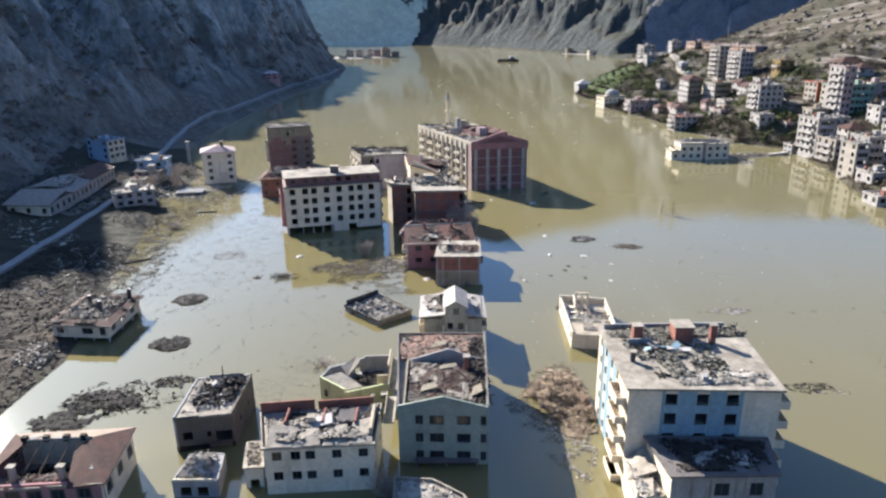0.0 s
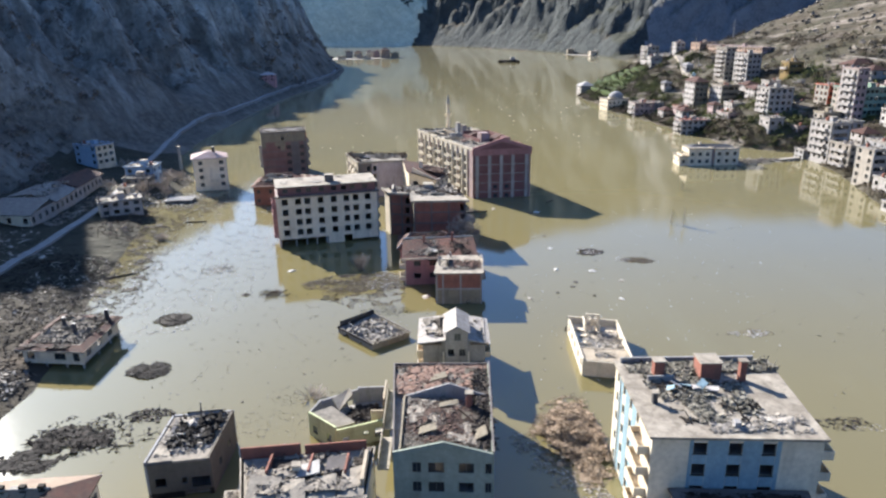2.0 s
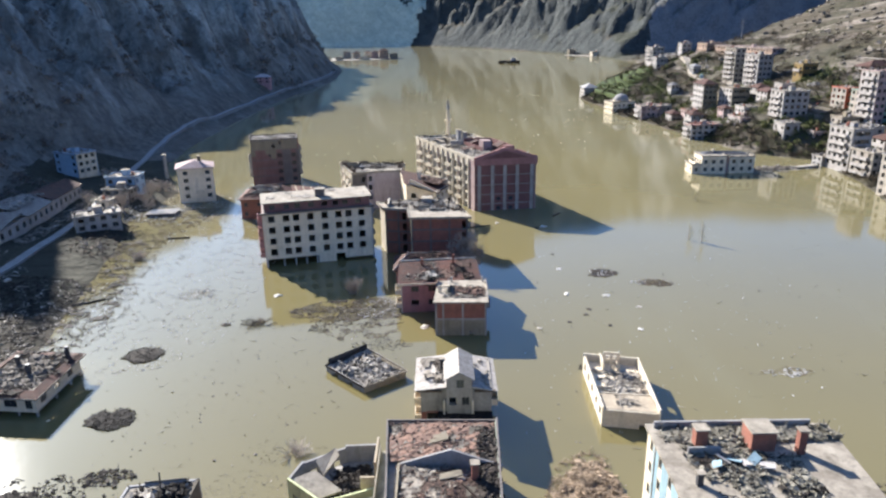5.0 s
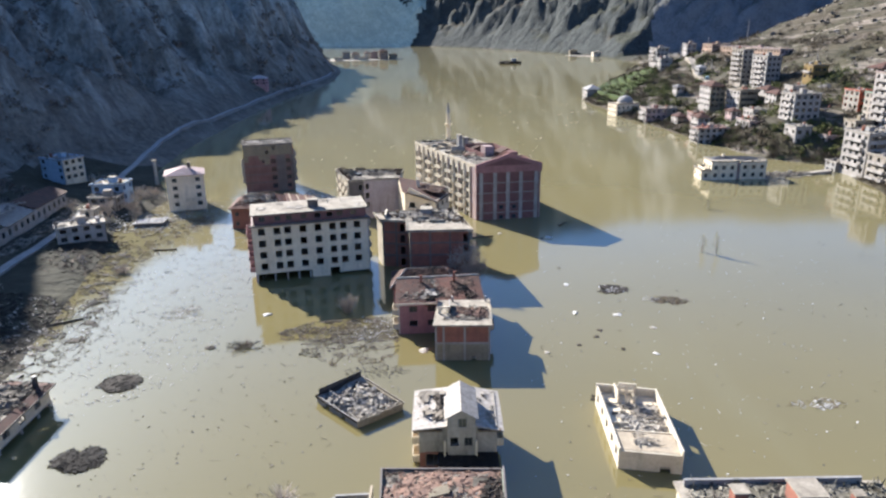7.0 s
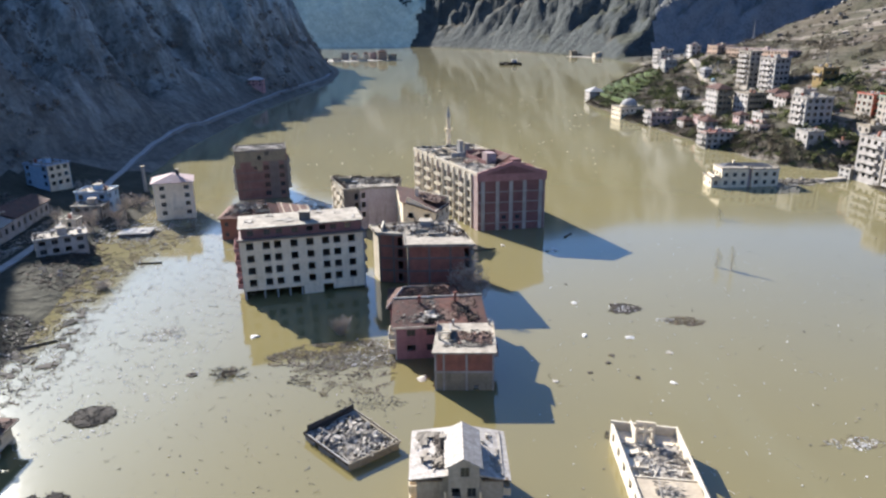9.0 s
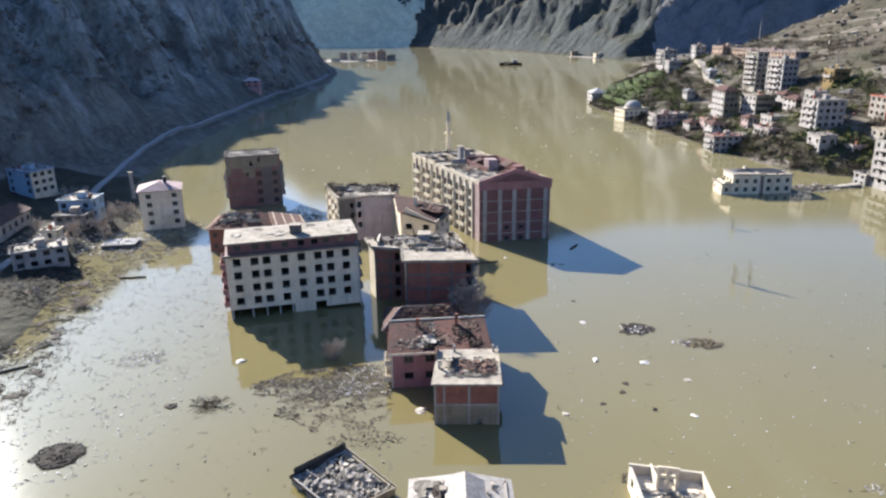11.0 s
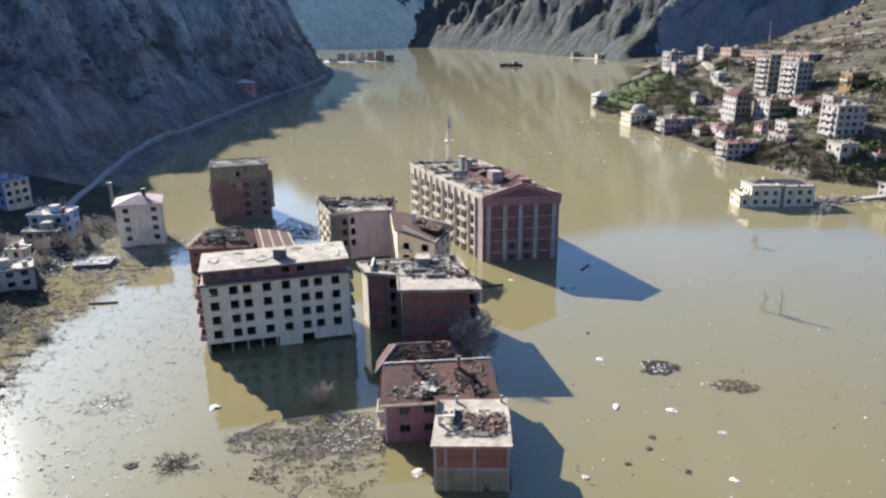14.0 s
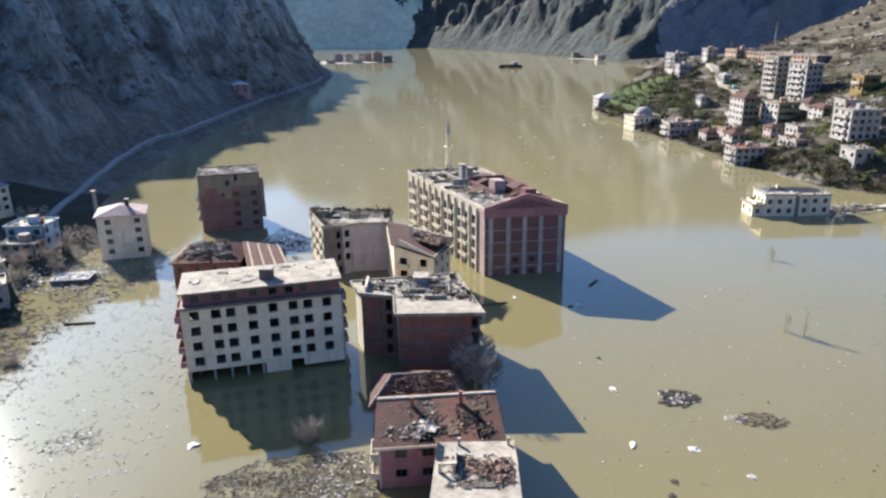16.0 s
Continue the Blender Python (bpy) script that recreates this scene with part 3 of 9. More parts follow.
FAR_SHORE = [(1700, 960), (420, 985), (238, 1012), (222, 1082), (197, 1141), (86, 1356), (-47, 1530), (-197, 1582), (-430, 1650), (-1700, 1800), (-1700, 3200), (1700, 3200)]


PADS = [(163, 568, 9.4), (159, 543, 5.5), (183, 563, 5.4), (210, 491, -5.0), (190, 395, 6.3), (161, 408, -4.7), (147, 387, -2.6), (161, 349, 2.5), (166, 367, 8.8), (183, 343, 2.7), (183, 332, 2.3), (198, 345, 10.6), (169, 268, -6.6), (133, 444, -7.8), (134, 395, -2.3), (150, 600, 4.0)]


# height of the skyline over the lake, in degrees, by bearing
SKYLINE_WAY = [-32, -29, -27, -24.7, -20.6, -18, -17, -12.5, -11, -8, 0, 4.7, 9, 13, 15, 20, 24, 28, 33, 60]
SKYLINE_RISE = [40, 21.5, 19.4, 17.6, 16.2, 15.0, 13.0, 12.5, 14.0, 14.6, 17.3, 18.5, 17.6, 16.6, 16.0, 15.4, 15.0, 14.7, 14.3, 13.0]


def land_height(x, y):
    x, y = np.asarray(x, float), np.asarray(y, float)
    wob = 5 * rough(x / 30, y / 30, 3, 3)
    dl, dr, df = shore_gap(LEFT_SHORE, x, y), shore_gap(RIGHT_SHORE, x, y), shore_gap(FAR_SHORE, x, y)
    # the steep dark mountain with its shelf of houses and road
    w = np.interp(y, [-300, 150, 230, 300, 350, 420, 700, 1150], [52, 46, 50, 52, 24, 12, 10, 8])
    shelf = 1.2 * ramp(dl, 0, 6) + 3.4 * ramp(dl, w * 0.4, w) + 0.5 * rough(x / 9, y / 9, 5, 3) * ramp(dl, 0, 8)
    s = np.maximum(dl - w, 0)
    s = np.maximum(s + ramp(s, 0, 40) * (16 * rough(x / 260, y / 90, 11, 4) + 16 * rib((y + 0.8 * x) / 74 + 0.6 * rough(x / 110, y / 110, 18, 3)) * ramp(s, 10, 60) + 8 * rib((y + 0.8 * x) / 27 + 0.5 * rough(x / 60, y / 60, 17, 3)) * ramp(s, 10, 60) + 4 * rough(x / 30, y / 14, 19, 3)), 0)
    hill = np.interp(y, [540, 680], [0.8, 1.25]) * np.minimum(s, 62) + np.interp(y, LEFT_Y, LEFT_STEEP) * np.maximum(s - 62, 0)
    cap = np.interp(y, LEFT_Y, LEFT_CAP)
    hill = np.where(hill > cap, cap + (hill - cap) * 0.3, hill)
    left = np.where(dl > 0, shelf + hill, np.maximum(dl * 0.25, -9))
    # the sunny bank with the village
    d = np.maximum(dr + wob * 0.3, 0)
    rise = 1 - 0.82 * ramp(y, 548, 690)
    bank = 1.2 * ramp(d, 0, 3) + 2.3 * ramp(d, 2, 14) + (0.25 * d + 0.2 * np.maximum(d - 55, 0) + 0.15 * np.maximum(d - 190, 0)) * rise + (0.9 * rough(x / 24, y / 24, 21, 4) + 5 * rough(x / 95, y / 95, 23, 3) * ramp(d, 60, 200)) * ramp(d, 4, 30)
    # the far mountains that close the valley, cut by gullies
    u = x - 1.25 * np.maximum(df, 0) + 30 * rough(x / 150, y / 150, 33, 4)
    lit = ramp(x, -120, 20)
    fold = 30 * rough(x / 260 + y / 900, y / 330 - x / 600, 31, 4, 0.45) + lit * (15 * rib(u / 118 + 0.3) + 9 * rib(u / 47 + 0.4 * rough(x / 90, y / 90, 39, 2)) + 5 * rib(u / 19 + 0.5 * rough(x / 40, y / 40, 47, 3)) * ramp(df, 10, 60)) + (3 + 7 * lit) * rough(x / 30, y / 34, 43, 5, 0.7)
    f = np.maximum(df + ramp(df, 0, 70) * fold, 0)
    peak = 1.05 * f
    peak = np.where(peak > 600, 600 + (peak - 600) * 0.3, peak)
    # shoulders and hollows on which the houses stand
    lift, weight = 0.0, 0.35
    for px, py, dz in PADS:
        w_ = np.exp(-((x - px) ** 2 + (y - py) ** 2) / 450.0)
        lift, weight = lift + w_ * dz, weight + w_
    bank = bank + lift / weight * ramp(d, 0, 10)
    right = np.where(dr > 0, np.maximum(bank, np.where(df > 0, peak, 0)), np.maximum(dr * 0.25, -9))
    land = np.where(dl > 0, left, np.where(dr > 0, right, np.maximum(left, right)))
    reach = np.hypot(x, y - 42)
    crest = np.tan(np.radians(np.interp(np.degrees(np.arctan2(x, y - 42)), SKYLINE_WAY, SKYLINE_RISE))) * reach - 60 + reach * 0.006 * rough(x / 60, y / 60, 61, 3)
    return np.where((reach > 450) & (y > 100), np.minimum(land, crest), land)


def spaced(stops):
    out = []
    for (a, b, step) in stops:
        out += list(np.arange(a, b, step))
    return np.array(out + [stops[-1][1]])


GRID_X = spaced([(-1700, -600, 60), (-600, -440, 14), (-440, -190, 6), (-190, -60, 3.5), (-60, 96, 4), (96, 250, 4), (250, 460, 6), (460, 800, 14), (800, 1700, 60)])
GRID_Y = spaced([(-900, -100, 50), (-100, 40, 14), (40, 640, 5), (640, 1000, 8), (1000, 1720, 6.5), (1720, 1900, 14), (1900, 3200, 60)])
GX, GY = np.meshgrid(GRID_X, GRID_Y)
GZ = land_height(GX, GY)


def ground(x, y):
    """Height of the land at a place, as its mesh has it."""
    i = int(np.clip(np.searchsorted(GRID_X, x) - 1, 0, len(GRID_X) - 2))
    j = int(np.clip(np.searchsorted(GRID_Y, y) - 1, 0, len(GRID_Y) - 2))
    u, v = (x - GRID_X[i]) / (GRID_X[i + 1] - GRID_X[i]), (y - GRID_Y[j]) / (GRID_Y[j + 1] - GRID_Y[j])
    return float((GZ[j, i] * (1 - u) + GZ[j, i + 1] * u) * (1 - v) + (GZ[j + 1, i] * (1 - u) + GZ[j + 1, i + 1] * u) * v)


def build_land():
    ny, nx = GX.shape
    n = np.arange(ny * nx).reshape(ny, nx)
    me = bpy.data.meshes.new("ground")
    me.from_pydata(np.stack([GX.ravel(), GY.ravel(), GZ.ravel()], 1).tolist(), [],
                   np.stack([n[:-1, :-1].ravel(), n[:-1, 1:].ravel(), n[1:, 1:].ravel(), n[1:, :-1].ravel()], 1).tolist())
    me.polygons.foreach_set("use_smooth", [True] * len(me.polygons))
    me.materials.append(LAND)
    me.materials.append(SCREE)
    me.materials.append(HAZY_WALL)
    me.materials.append(RANGE)
    me.materials.append(MUD)
    me.materials.append(SLATE)
    cx, cy = (GX[:-1, :-1] + GX[1:, 1:]) / 2, (GY[:-1, :-1] + GY[1:, 1:]) / 2
    grey = (cx < -60) & (cy < 1300)
    cz = (GZ[:-1, :-1] + GZ[1:, 1:]) / 2
    # Shaded far slopes take the colours lightened for haze, the sunlit spur the dark one.
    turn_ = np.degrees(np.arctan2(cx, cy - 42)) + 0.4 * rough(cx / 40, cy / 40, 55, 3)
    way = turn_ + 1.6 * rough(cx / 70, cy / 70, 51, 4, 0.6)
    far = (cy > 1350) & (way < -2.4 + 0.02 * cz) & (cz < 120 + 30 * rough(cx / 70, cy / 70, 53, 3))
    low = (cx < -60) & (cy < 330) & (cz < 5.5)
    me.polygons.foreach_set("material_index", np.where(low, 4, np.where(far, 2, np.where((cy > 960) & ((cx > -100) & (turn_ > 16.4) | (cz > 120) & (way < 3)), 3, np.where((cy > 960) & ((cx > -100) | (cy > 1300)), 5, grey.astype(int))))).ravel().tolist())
    tagged(new("ground", me), "dry rocky valley sides with brown winter scrub", "hillside", kind="structure")
    g = Geo()
    g.face((-2600, -1500, 0), (2600, -1500, 0), (2600, 3600, 0), (-2600, 3600, 0))
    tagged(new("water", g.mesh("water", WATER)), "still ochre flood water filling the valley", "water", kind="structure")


build_land()


# ---- flooded buildings ----
def site(name, label, category, corners, group=""):
    x0, y0 = corners[0]
    return thing(name, label, category, x0, y0, group=group), [(x - x0, y - y0) for x, y in corners]


def side(poly, i):
    return poly[i], poly[(i + 1) % len(poly)]


def run(poly, i):
    p, q = side(poly, i)
    return math.hypot(q[0] - p[0], q[1] - p[1])


def bars(parent, p, q, name, material, pieces, label=""):
    """Blocks set on a wall's outer face, each its own part: (u0, u1, z0, z1, proud)."""
    m, _ = along(p, q)
    for u0, u1, z0, z1, proud in pieces:
        g = Geo()
        g.box(u0, -proud, z0, u1, 0.02, z1)
        part(name, g, material, parent, label, m)


def balcony_mesh(w, d, material, key={}):
    k = (round(w, 2), round(d, 2), material.name)
    if k not in key:
        g = Geo()
        g.box(0, -d, -0.16, w, 0, 0)
        g.box(0, -d, 0, w, -d + 0.12, 0.95)
        g.box(0, -d + 0.12, 0, 0.12, 0, 0.95)
        g.box(w - 0.12, -d + 0.12, 0, w, 0, 0.95)
        key[k] = g.mesh("balcony", material)
    return key[k]


def balconies(parent, p, q, places, w, d, material, label=""):
    m, _ = along(p, q)
    for u, z in places:
        part("balcony", balcony_mesh(w, d, material), material, parent, label, m @ pose(u, 0, z))


def roof_plane(parent, pts, material, th=0.18, name="roof", label=""):
    g = Geo()
    g.slab(pts, th)
    return part(name, g, material, parent, label)


def maroon_block():
    ob, p = site("apartment_block", "long flooded apartment block, maroon gable end, cream balcony side", "building",
                 [(10.6, 241.9), (30.3, 244.6), (12.0, 289.4), (-9.3, 285.8)])
    top = 16.4
    L = run(p, 0)
    rows = [-0.9, 2.2, 5.3, 8.4, 11.5]
    wall(ob, *side(p, 0), -3, top, MAROON, [(u - w / 2, r + 1.0, u + w / 2, r + 2.2) for u, w in ((7.7, 1.3), (11.7, 1.3)) for r in rows[:2]], "framed", panes=0.9)
    bars(ob, *side(p, 0), "brick_panel", MAROON, [(u, v, r + 0.5, r + 2.6, 0.05) for u, v in ((2.2, 5.0), (14.5, L - 2.1)) for r in rows])
    bars(ob, *side(p, 0), "pilaster", CONCRETE, [(u, u + 1.05, -2, 14.6, 0.28) for u in (0.9, 5.2, 9.2, 13.2, L - 1.9)])
    bars(ob, *side(p, 0), "floor_band", CONCRETE, [(0.2, L - 0.2, r - 0.12, r + 0.1, 0.14) for r in (2.2, 5.3, 8.4, 11.5)])
    bars(ob, *side(p, 0), "eaves_band", PINK, [(-0.3, L + 0.3, 14.7, 17.2, 0.45)])
    g = wall_geo(L + 0.6, 17.2, 17.21, (), 0.5, (L / 2 + 0.3, 20.4))
    m, _ = along(*side(p, 0))
    part("gable", g, PINK, ob, "dull maroon gable fascia", m @ pose(-0.3, -0.46, 0))
    g = wall_geo(L - 5, 16.9, 16.91, (), 0.2, (L / 2 - 2.5, 19.2))
    part("gable_panel", g, MAROON, ob, "", m @ pose(2.5, -0.62, 0))
    # long side with projecting bays and balconies
    n = run(p, 3)
    win = [(u, r + 0.55, u + 2.1, r + 2.5) for u in np.arange(0.9, n - 3, 4.05) for r in rows]
    wall(ob, *side(p, 3), -3, top, CREAM, win, "hollow")
    bars(ob, *side(p, 3), "bay", CREAM, [(u, u + 0.55, -2, top - 0.2, 0.4) for u in np.arange(3.3, n - 1, 4.05)], "cream projecting bay pier")
    bars(ob, *side(p, 3), "spandrel", CREAM, [(u + 0.6, u + 4.0, r - 0.3, r + 0.35, 0.06) for u in np.arange(3.3, n - 5, 4.05) for r in rows[1:]])
    balconies(ob, *side(p, 3), [(u + 1.3, r + 0.1) for u in np.arange(3.3, n - 5, 8.1) for r in rows[1:]], 2.2, 0.65, CREAM)
    bars(ob, *side(p, 3), "end_panel", ROSE, [(n - 3.2, n - 0.05, -2, top - 0.3, 0.06)], "dusty pink end bay")
    bars(ob, *side(p, 3), "drain_pipe", ROSE, [(u + 0.75, u + 1.0, -2, top - 0.6, 0.3) for u in np.arange(3.3, n - 3, 8.1)])
    wall(ob, *side(p, 1), -3, top, ROSE, holes(run(p, 1), 9, [r + 0.9 for r in rows], 1.4, 1.4, 1.5), "framed")
    wall(ob, *side(p, 2), -3, top, CREAM, holes(run(p, 2), 4, [r + 0.9 for r in rows], 1.4, 1.4, 2), "framed")
    floors(ob, p, [2.2, 5.3, 8.4, 11.5, 14.6])
    # roof deck with open wells, each ringed by a low wall
    spot = lambda a, b: tuple((p[0][k] * (1 - a) + p[1][k] * a) * (1 - b) + (p[3][k] * (1 - a) + p[2][k] * a) * b for k in (0, 1))
    wells = [(0.07, 0.33, 0.40, 0.53), (0.05, 0.21, 0.67, 0.79), (0.44, 0.90, 0.30, 0.58), (0.56, 0.94, 0.09, 0.2)]
    cuts_a = sorted({0.0, 1.0} | {k for w in wells for k in w[:2]})
    cuts_b = sorted({0.0, 1.0} | {k for w in wells for k in w[2:]})
    g = Geo()
    kept = {(i, j) for i in range(len(cuts_a) - 1) for j in range(len(cuts_b) - 1)
            if not any(w[0] <= (cuts_a[i] + cuts_a[i + 1]) / 2 <= w[1] and w[2] <= (cuts_b[j] + cuts_b[j + 1]) / 2 <= w[3] for w in wells)}
    nb = len(cuts_b)
    g.v = [(*spot(a, b), z) for z in (top, top + 0.25) for a in cuts_a for b in cuts_b]
    at = lambda i, j, up: up * len(cuts_a) * nb + i * nb + j
    for i, j in kept:
        ring = [(i, j), (i + 1, j), (i + 1, j + 1), (i, j + 1)]
        g.f.append(tuple(at(*q, 1) for q in ring))
        g.f.append(tuple(at(*q, 0) for q in reversed(ring)))
        for (q0, q1), beside in zip(zip(ring, ring[1:] + ring[:1]), ((i, j - 1), (i + 1, j), (i, j + 1), (i - 1, j))):
            if beside not in kept:
                g.f.append((at(*q0, 0), at(*q1, 0), at(*q1, 1), at(*q0, 1)))
    part("roof", g, PALE_SLAB, ob, "broken pale roof deck with open wells")
    for i in range(1, 4):
        bars(ob, *side(p, i), "parapet", CREAM, [(0, run(p, i), top, top + 0.75, 0.12)])
    for k, (a0, a1, b0, b1) in enumerate(wells):
        high = (0.5, 0.7, 2.2, 1.2)[k]
        ring = [spot(a0, b0), spot(a1, b0), spot(a1, b1), spot(a0, b1)]
        for i in range(4):
            if k > 1 and i == 0:
                continue
            wall(ob, ring[i], ring[(i + 1) % 4], 14.6, top + 0.25 + high * (1.0 if i != 3 else 0.6), MAROON if k > 1 else BUFF, [], None, th=0.25, name="well_wall", label="dark maroon wall of a roof well" if k > 1 else "")

    def crate(name, a0, b0, a1, b1, z0, z1, mat):
        g = Geo()
        g.prism([spot(a0, b0), spot(a1, b0), spot(a1, b1), spot(a0, b1)], z0, z1)
        return part(name, g, mat, ob)
    for a, b, h in ((0.44, 0.68, 4.4), (0.52, 0.66, 3.6)):
        crate("chimney", a, b, a + 0.055, b + 0.04, 16.6, 16.6 + h, GREY)
        crate("cap", a - 0.01, b - 0.006, a + 0.065, b + 0.046, 16.6 + h, 16.8 + h, PALE_SLAB)
    crate("stair_head", 0.58, 0.4, 0.72, 0.47, 14.6, 19.2, ROSE)
    crate("stair_head", 0.74, 0.2, 0.88, 0.26, 16.6, 18.9, MAROON)
    crate("roof_wall", 0.34, 0.6, 0.36, 0.86, 16.6, 17.9, BUFF)
    crate("roof_wall", 0.2, 0.8, 0.8, 0.81, 16.6, 17.7, BUFF)
    crate("roof_wall", 0.22, 0.58, 0.42, 0.59, 16.6, 18.2, GREY)
    for a0, b0, a1, b1, za, zb in ((0.5, 0.02, 0.74, 0.11, 19.4, 17.4), (0.76, 0.06, 0.97, 0.13, 18.6, 17.0), (0.74, 0.34, 0.9, 0.44, 17.4, 18.9), (0.46, 0.5, 0.62, 0.58, 17.6, 18.6), (0.2, 0.34, 0.4, 0.4, 17.2, 17.8), (0.6, 0.66, 0.84, 0.74, 17.2, 18.0)):
        roof_plane(ob, [(*spot(a0, b0), za), (*spot(a1, b0 + 0.01), zb), (*spot(a1, b1), zb), (*spot(a0, b1 - 0.01), za)], TILE, name="fallen_roof_sheet")
    o = lambda a, b: (spot(a, b)[0] + 10.6, spot(a, b)[1] + 241.9)
    rubble("roof_rubble", "pale plaster and broken slabs on the front roof deck", [o(0.04, 0.03), o(0.5, 0.03), o(0.5, 0.28), o(0.36, 0.38), o(0.04, 0.38)], 16.66, 110, 0.3, 1.2, PALE_RUBBLE, 0.2, 0.4, bare=0.42)
    rubble("roof_rubble", "broken masonry and sheeting on the back roof deck", [o(0.24, 0.62), o(0.96, 0.62), o(0.96, 0.97), o(0.06, 0.97), o(0.06, 0.82)], 16.66, 170, 0.3, 1.2, RUBBLE, 0.3, 0.4, bare=0.4)
    rubble("roof_rubble", "dark rafters and torn sheets fallen into a roof well", [o(0.46, 0.31), o(0.88, 0.31), o(0.88, 0.57), o(0.46, 0.57)], 14.7, 120, 0.5, 2.0, DARK_RUBBLE, 0.6, 0.7)
    rubble("roof_rubble", "black rot and torn felt across the roof deck", [o(0.1, 0.05), o(0.95, 0.2), o(0.95, 0.95), o(0.06, 0.95)], 16.64, 190, 0.3, 1.4, DARK_RUBBLE, 0.1, 0.5, bare=0.52, flat=0.3)
    roof_wreck("broken parapet stubs and bent rods round a long roof", [o(0.98, 0.2), o(0.98, 0.98), o(0.02, 0.98), o(0.02, 0.5), o(0.3, 0.45), o(0.34, 0.86), o(0.9, 0.6)], 16.7, 150, 1.9, RUBBLE)
    rubble("roof_rubble", "torn boards beside the gable", [o(0.55, 0.21), o(0.95, 0.21), o(0.95, 0.29), o(0.55, 0.29)], 16.66, 60, 0.3, 1.4, RED_RUBBLE, 0.4, 0.6, bare=0.3)


def white_block():
    c = [(-44.3, 191.7), (-17.7, 198.6), (-20.5, 209.2), (-47.1, 202.3)]
    ob, p = site("apartment_block", "white apartment block with maroon attic storey standing in flood water", "building", c)
    L = run(p, 0)
    cols = [2.2, 5.75, 8.2, 11.75, 15.3, 18.75, 21.3, 24.6]
    wins = [(u - 0.78, r, u + 0.78, r + 1.5) for u in cols for r in (3.15, 6.0, 8.85, 11.7)]
    wall(ob, *side(p, 0), 2.0, 14.0, WHITE, wins, "hollow")
    bars(ob, *side(p, 0), "cornice", GRIMY, [(-0.5, L + 0.5, 13.7, 14.15, 0.55)], "dark weathered cornice")
    bars(ob, *side(p, 0), "base_wall", WHITE, [(13.2, 17.6, -1.5, 2.0, 0.0), (19.9, L - 0.1, 0.6, 2.0, 0.0)])
    bars(ob, *side(p, 0), "pier", CONCRETE, [(u, u + 0.35, -2, 2.1, 0.0) for u in (0.2, 4.3, 7.2, 9.9, 12.6)])
    a = grown(p, -0.55)
    wall(ob, a[0], a[1], 14.0, 16.3, MAROON, [(u - 0.7, 14.7, u + 0.7, 15.9) for u in (2.0, 5.6, 8.2, 11.6, 14.9, 17.7, 20.1, 23.4)], "framed", name="attic_wall", panes=0.8)
    wall(ob, a[3], a[0], 14.0, 16.3, MAROON, [], name="attic_wall")
    wall(ob, a[1], a[2], 14.0, 16.3, MAROON, [], name="attic_wall")
    wall(ob, a[2], a[3], 14.0, 16.3, MAROON, holes(25, 7, [14.7], 1.2, 1.2), "framed", name="attic_wall")
    n = run(p, 3)
    wall(ob, *side(p, 3), -3, 14.0, ROSE, holes(n, [2.4, 5.4, 8.4], [3.2, 6.05, 8.9, 11.75], 1.3, 1.9), "framed", panes=0.4)
    balconies(ob, *side(p, 3), [(u, r) for u in (1.2, 5.8) for r in (2.3, 5.15, 8.0, 10.85)], 3.6, 1.25, PINK)
    wall(ob, *side(p, 1), -3, 14.0, GREY, holes(n, [2.4, 8.4], [3.2, 6.05, 8.9, 11.75], 1.3, 1.5), "framed")
    balconies(ob, *side(p, 1), [(4.0, r) for r in (2.3, 5.15, 8.0, 10.85)], 3.2, 1.1, GREY)
    wall(ob, *side(p, 2), -3, 14.0, WHITE, holes(L, 8, [3.15, 6.0, 8.85, 11.7], 1.5, 1.5), "framed")
    floors(ob, p, [2.2, 5.05, 7.9, 10.75, 13.95])
    flat_roof(ob, a, 16.3, over=0.55, th=0.28, label="pale dusty flat roof")
    stack_box("chimney", ob, 12.2, 6.6, 16.5, 14.4, 8.4, 18.4, GRIMY, label="grimy roof box with a hatch")
    rubble("roof_rubble", "scattered grit and fallen pieces on a pale roof", grown(c, -1.2), 16.6, 60, 0.15, 0.6, PALE_RUBBLE, bare=0.55)


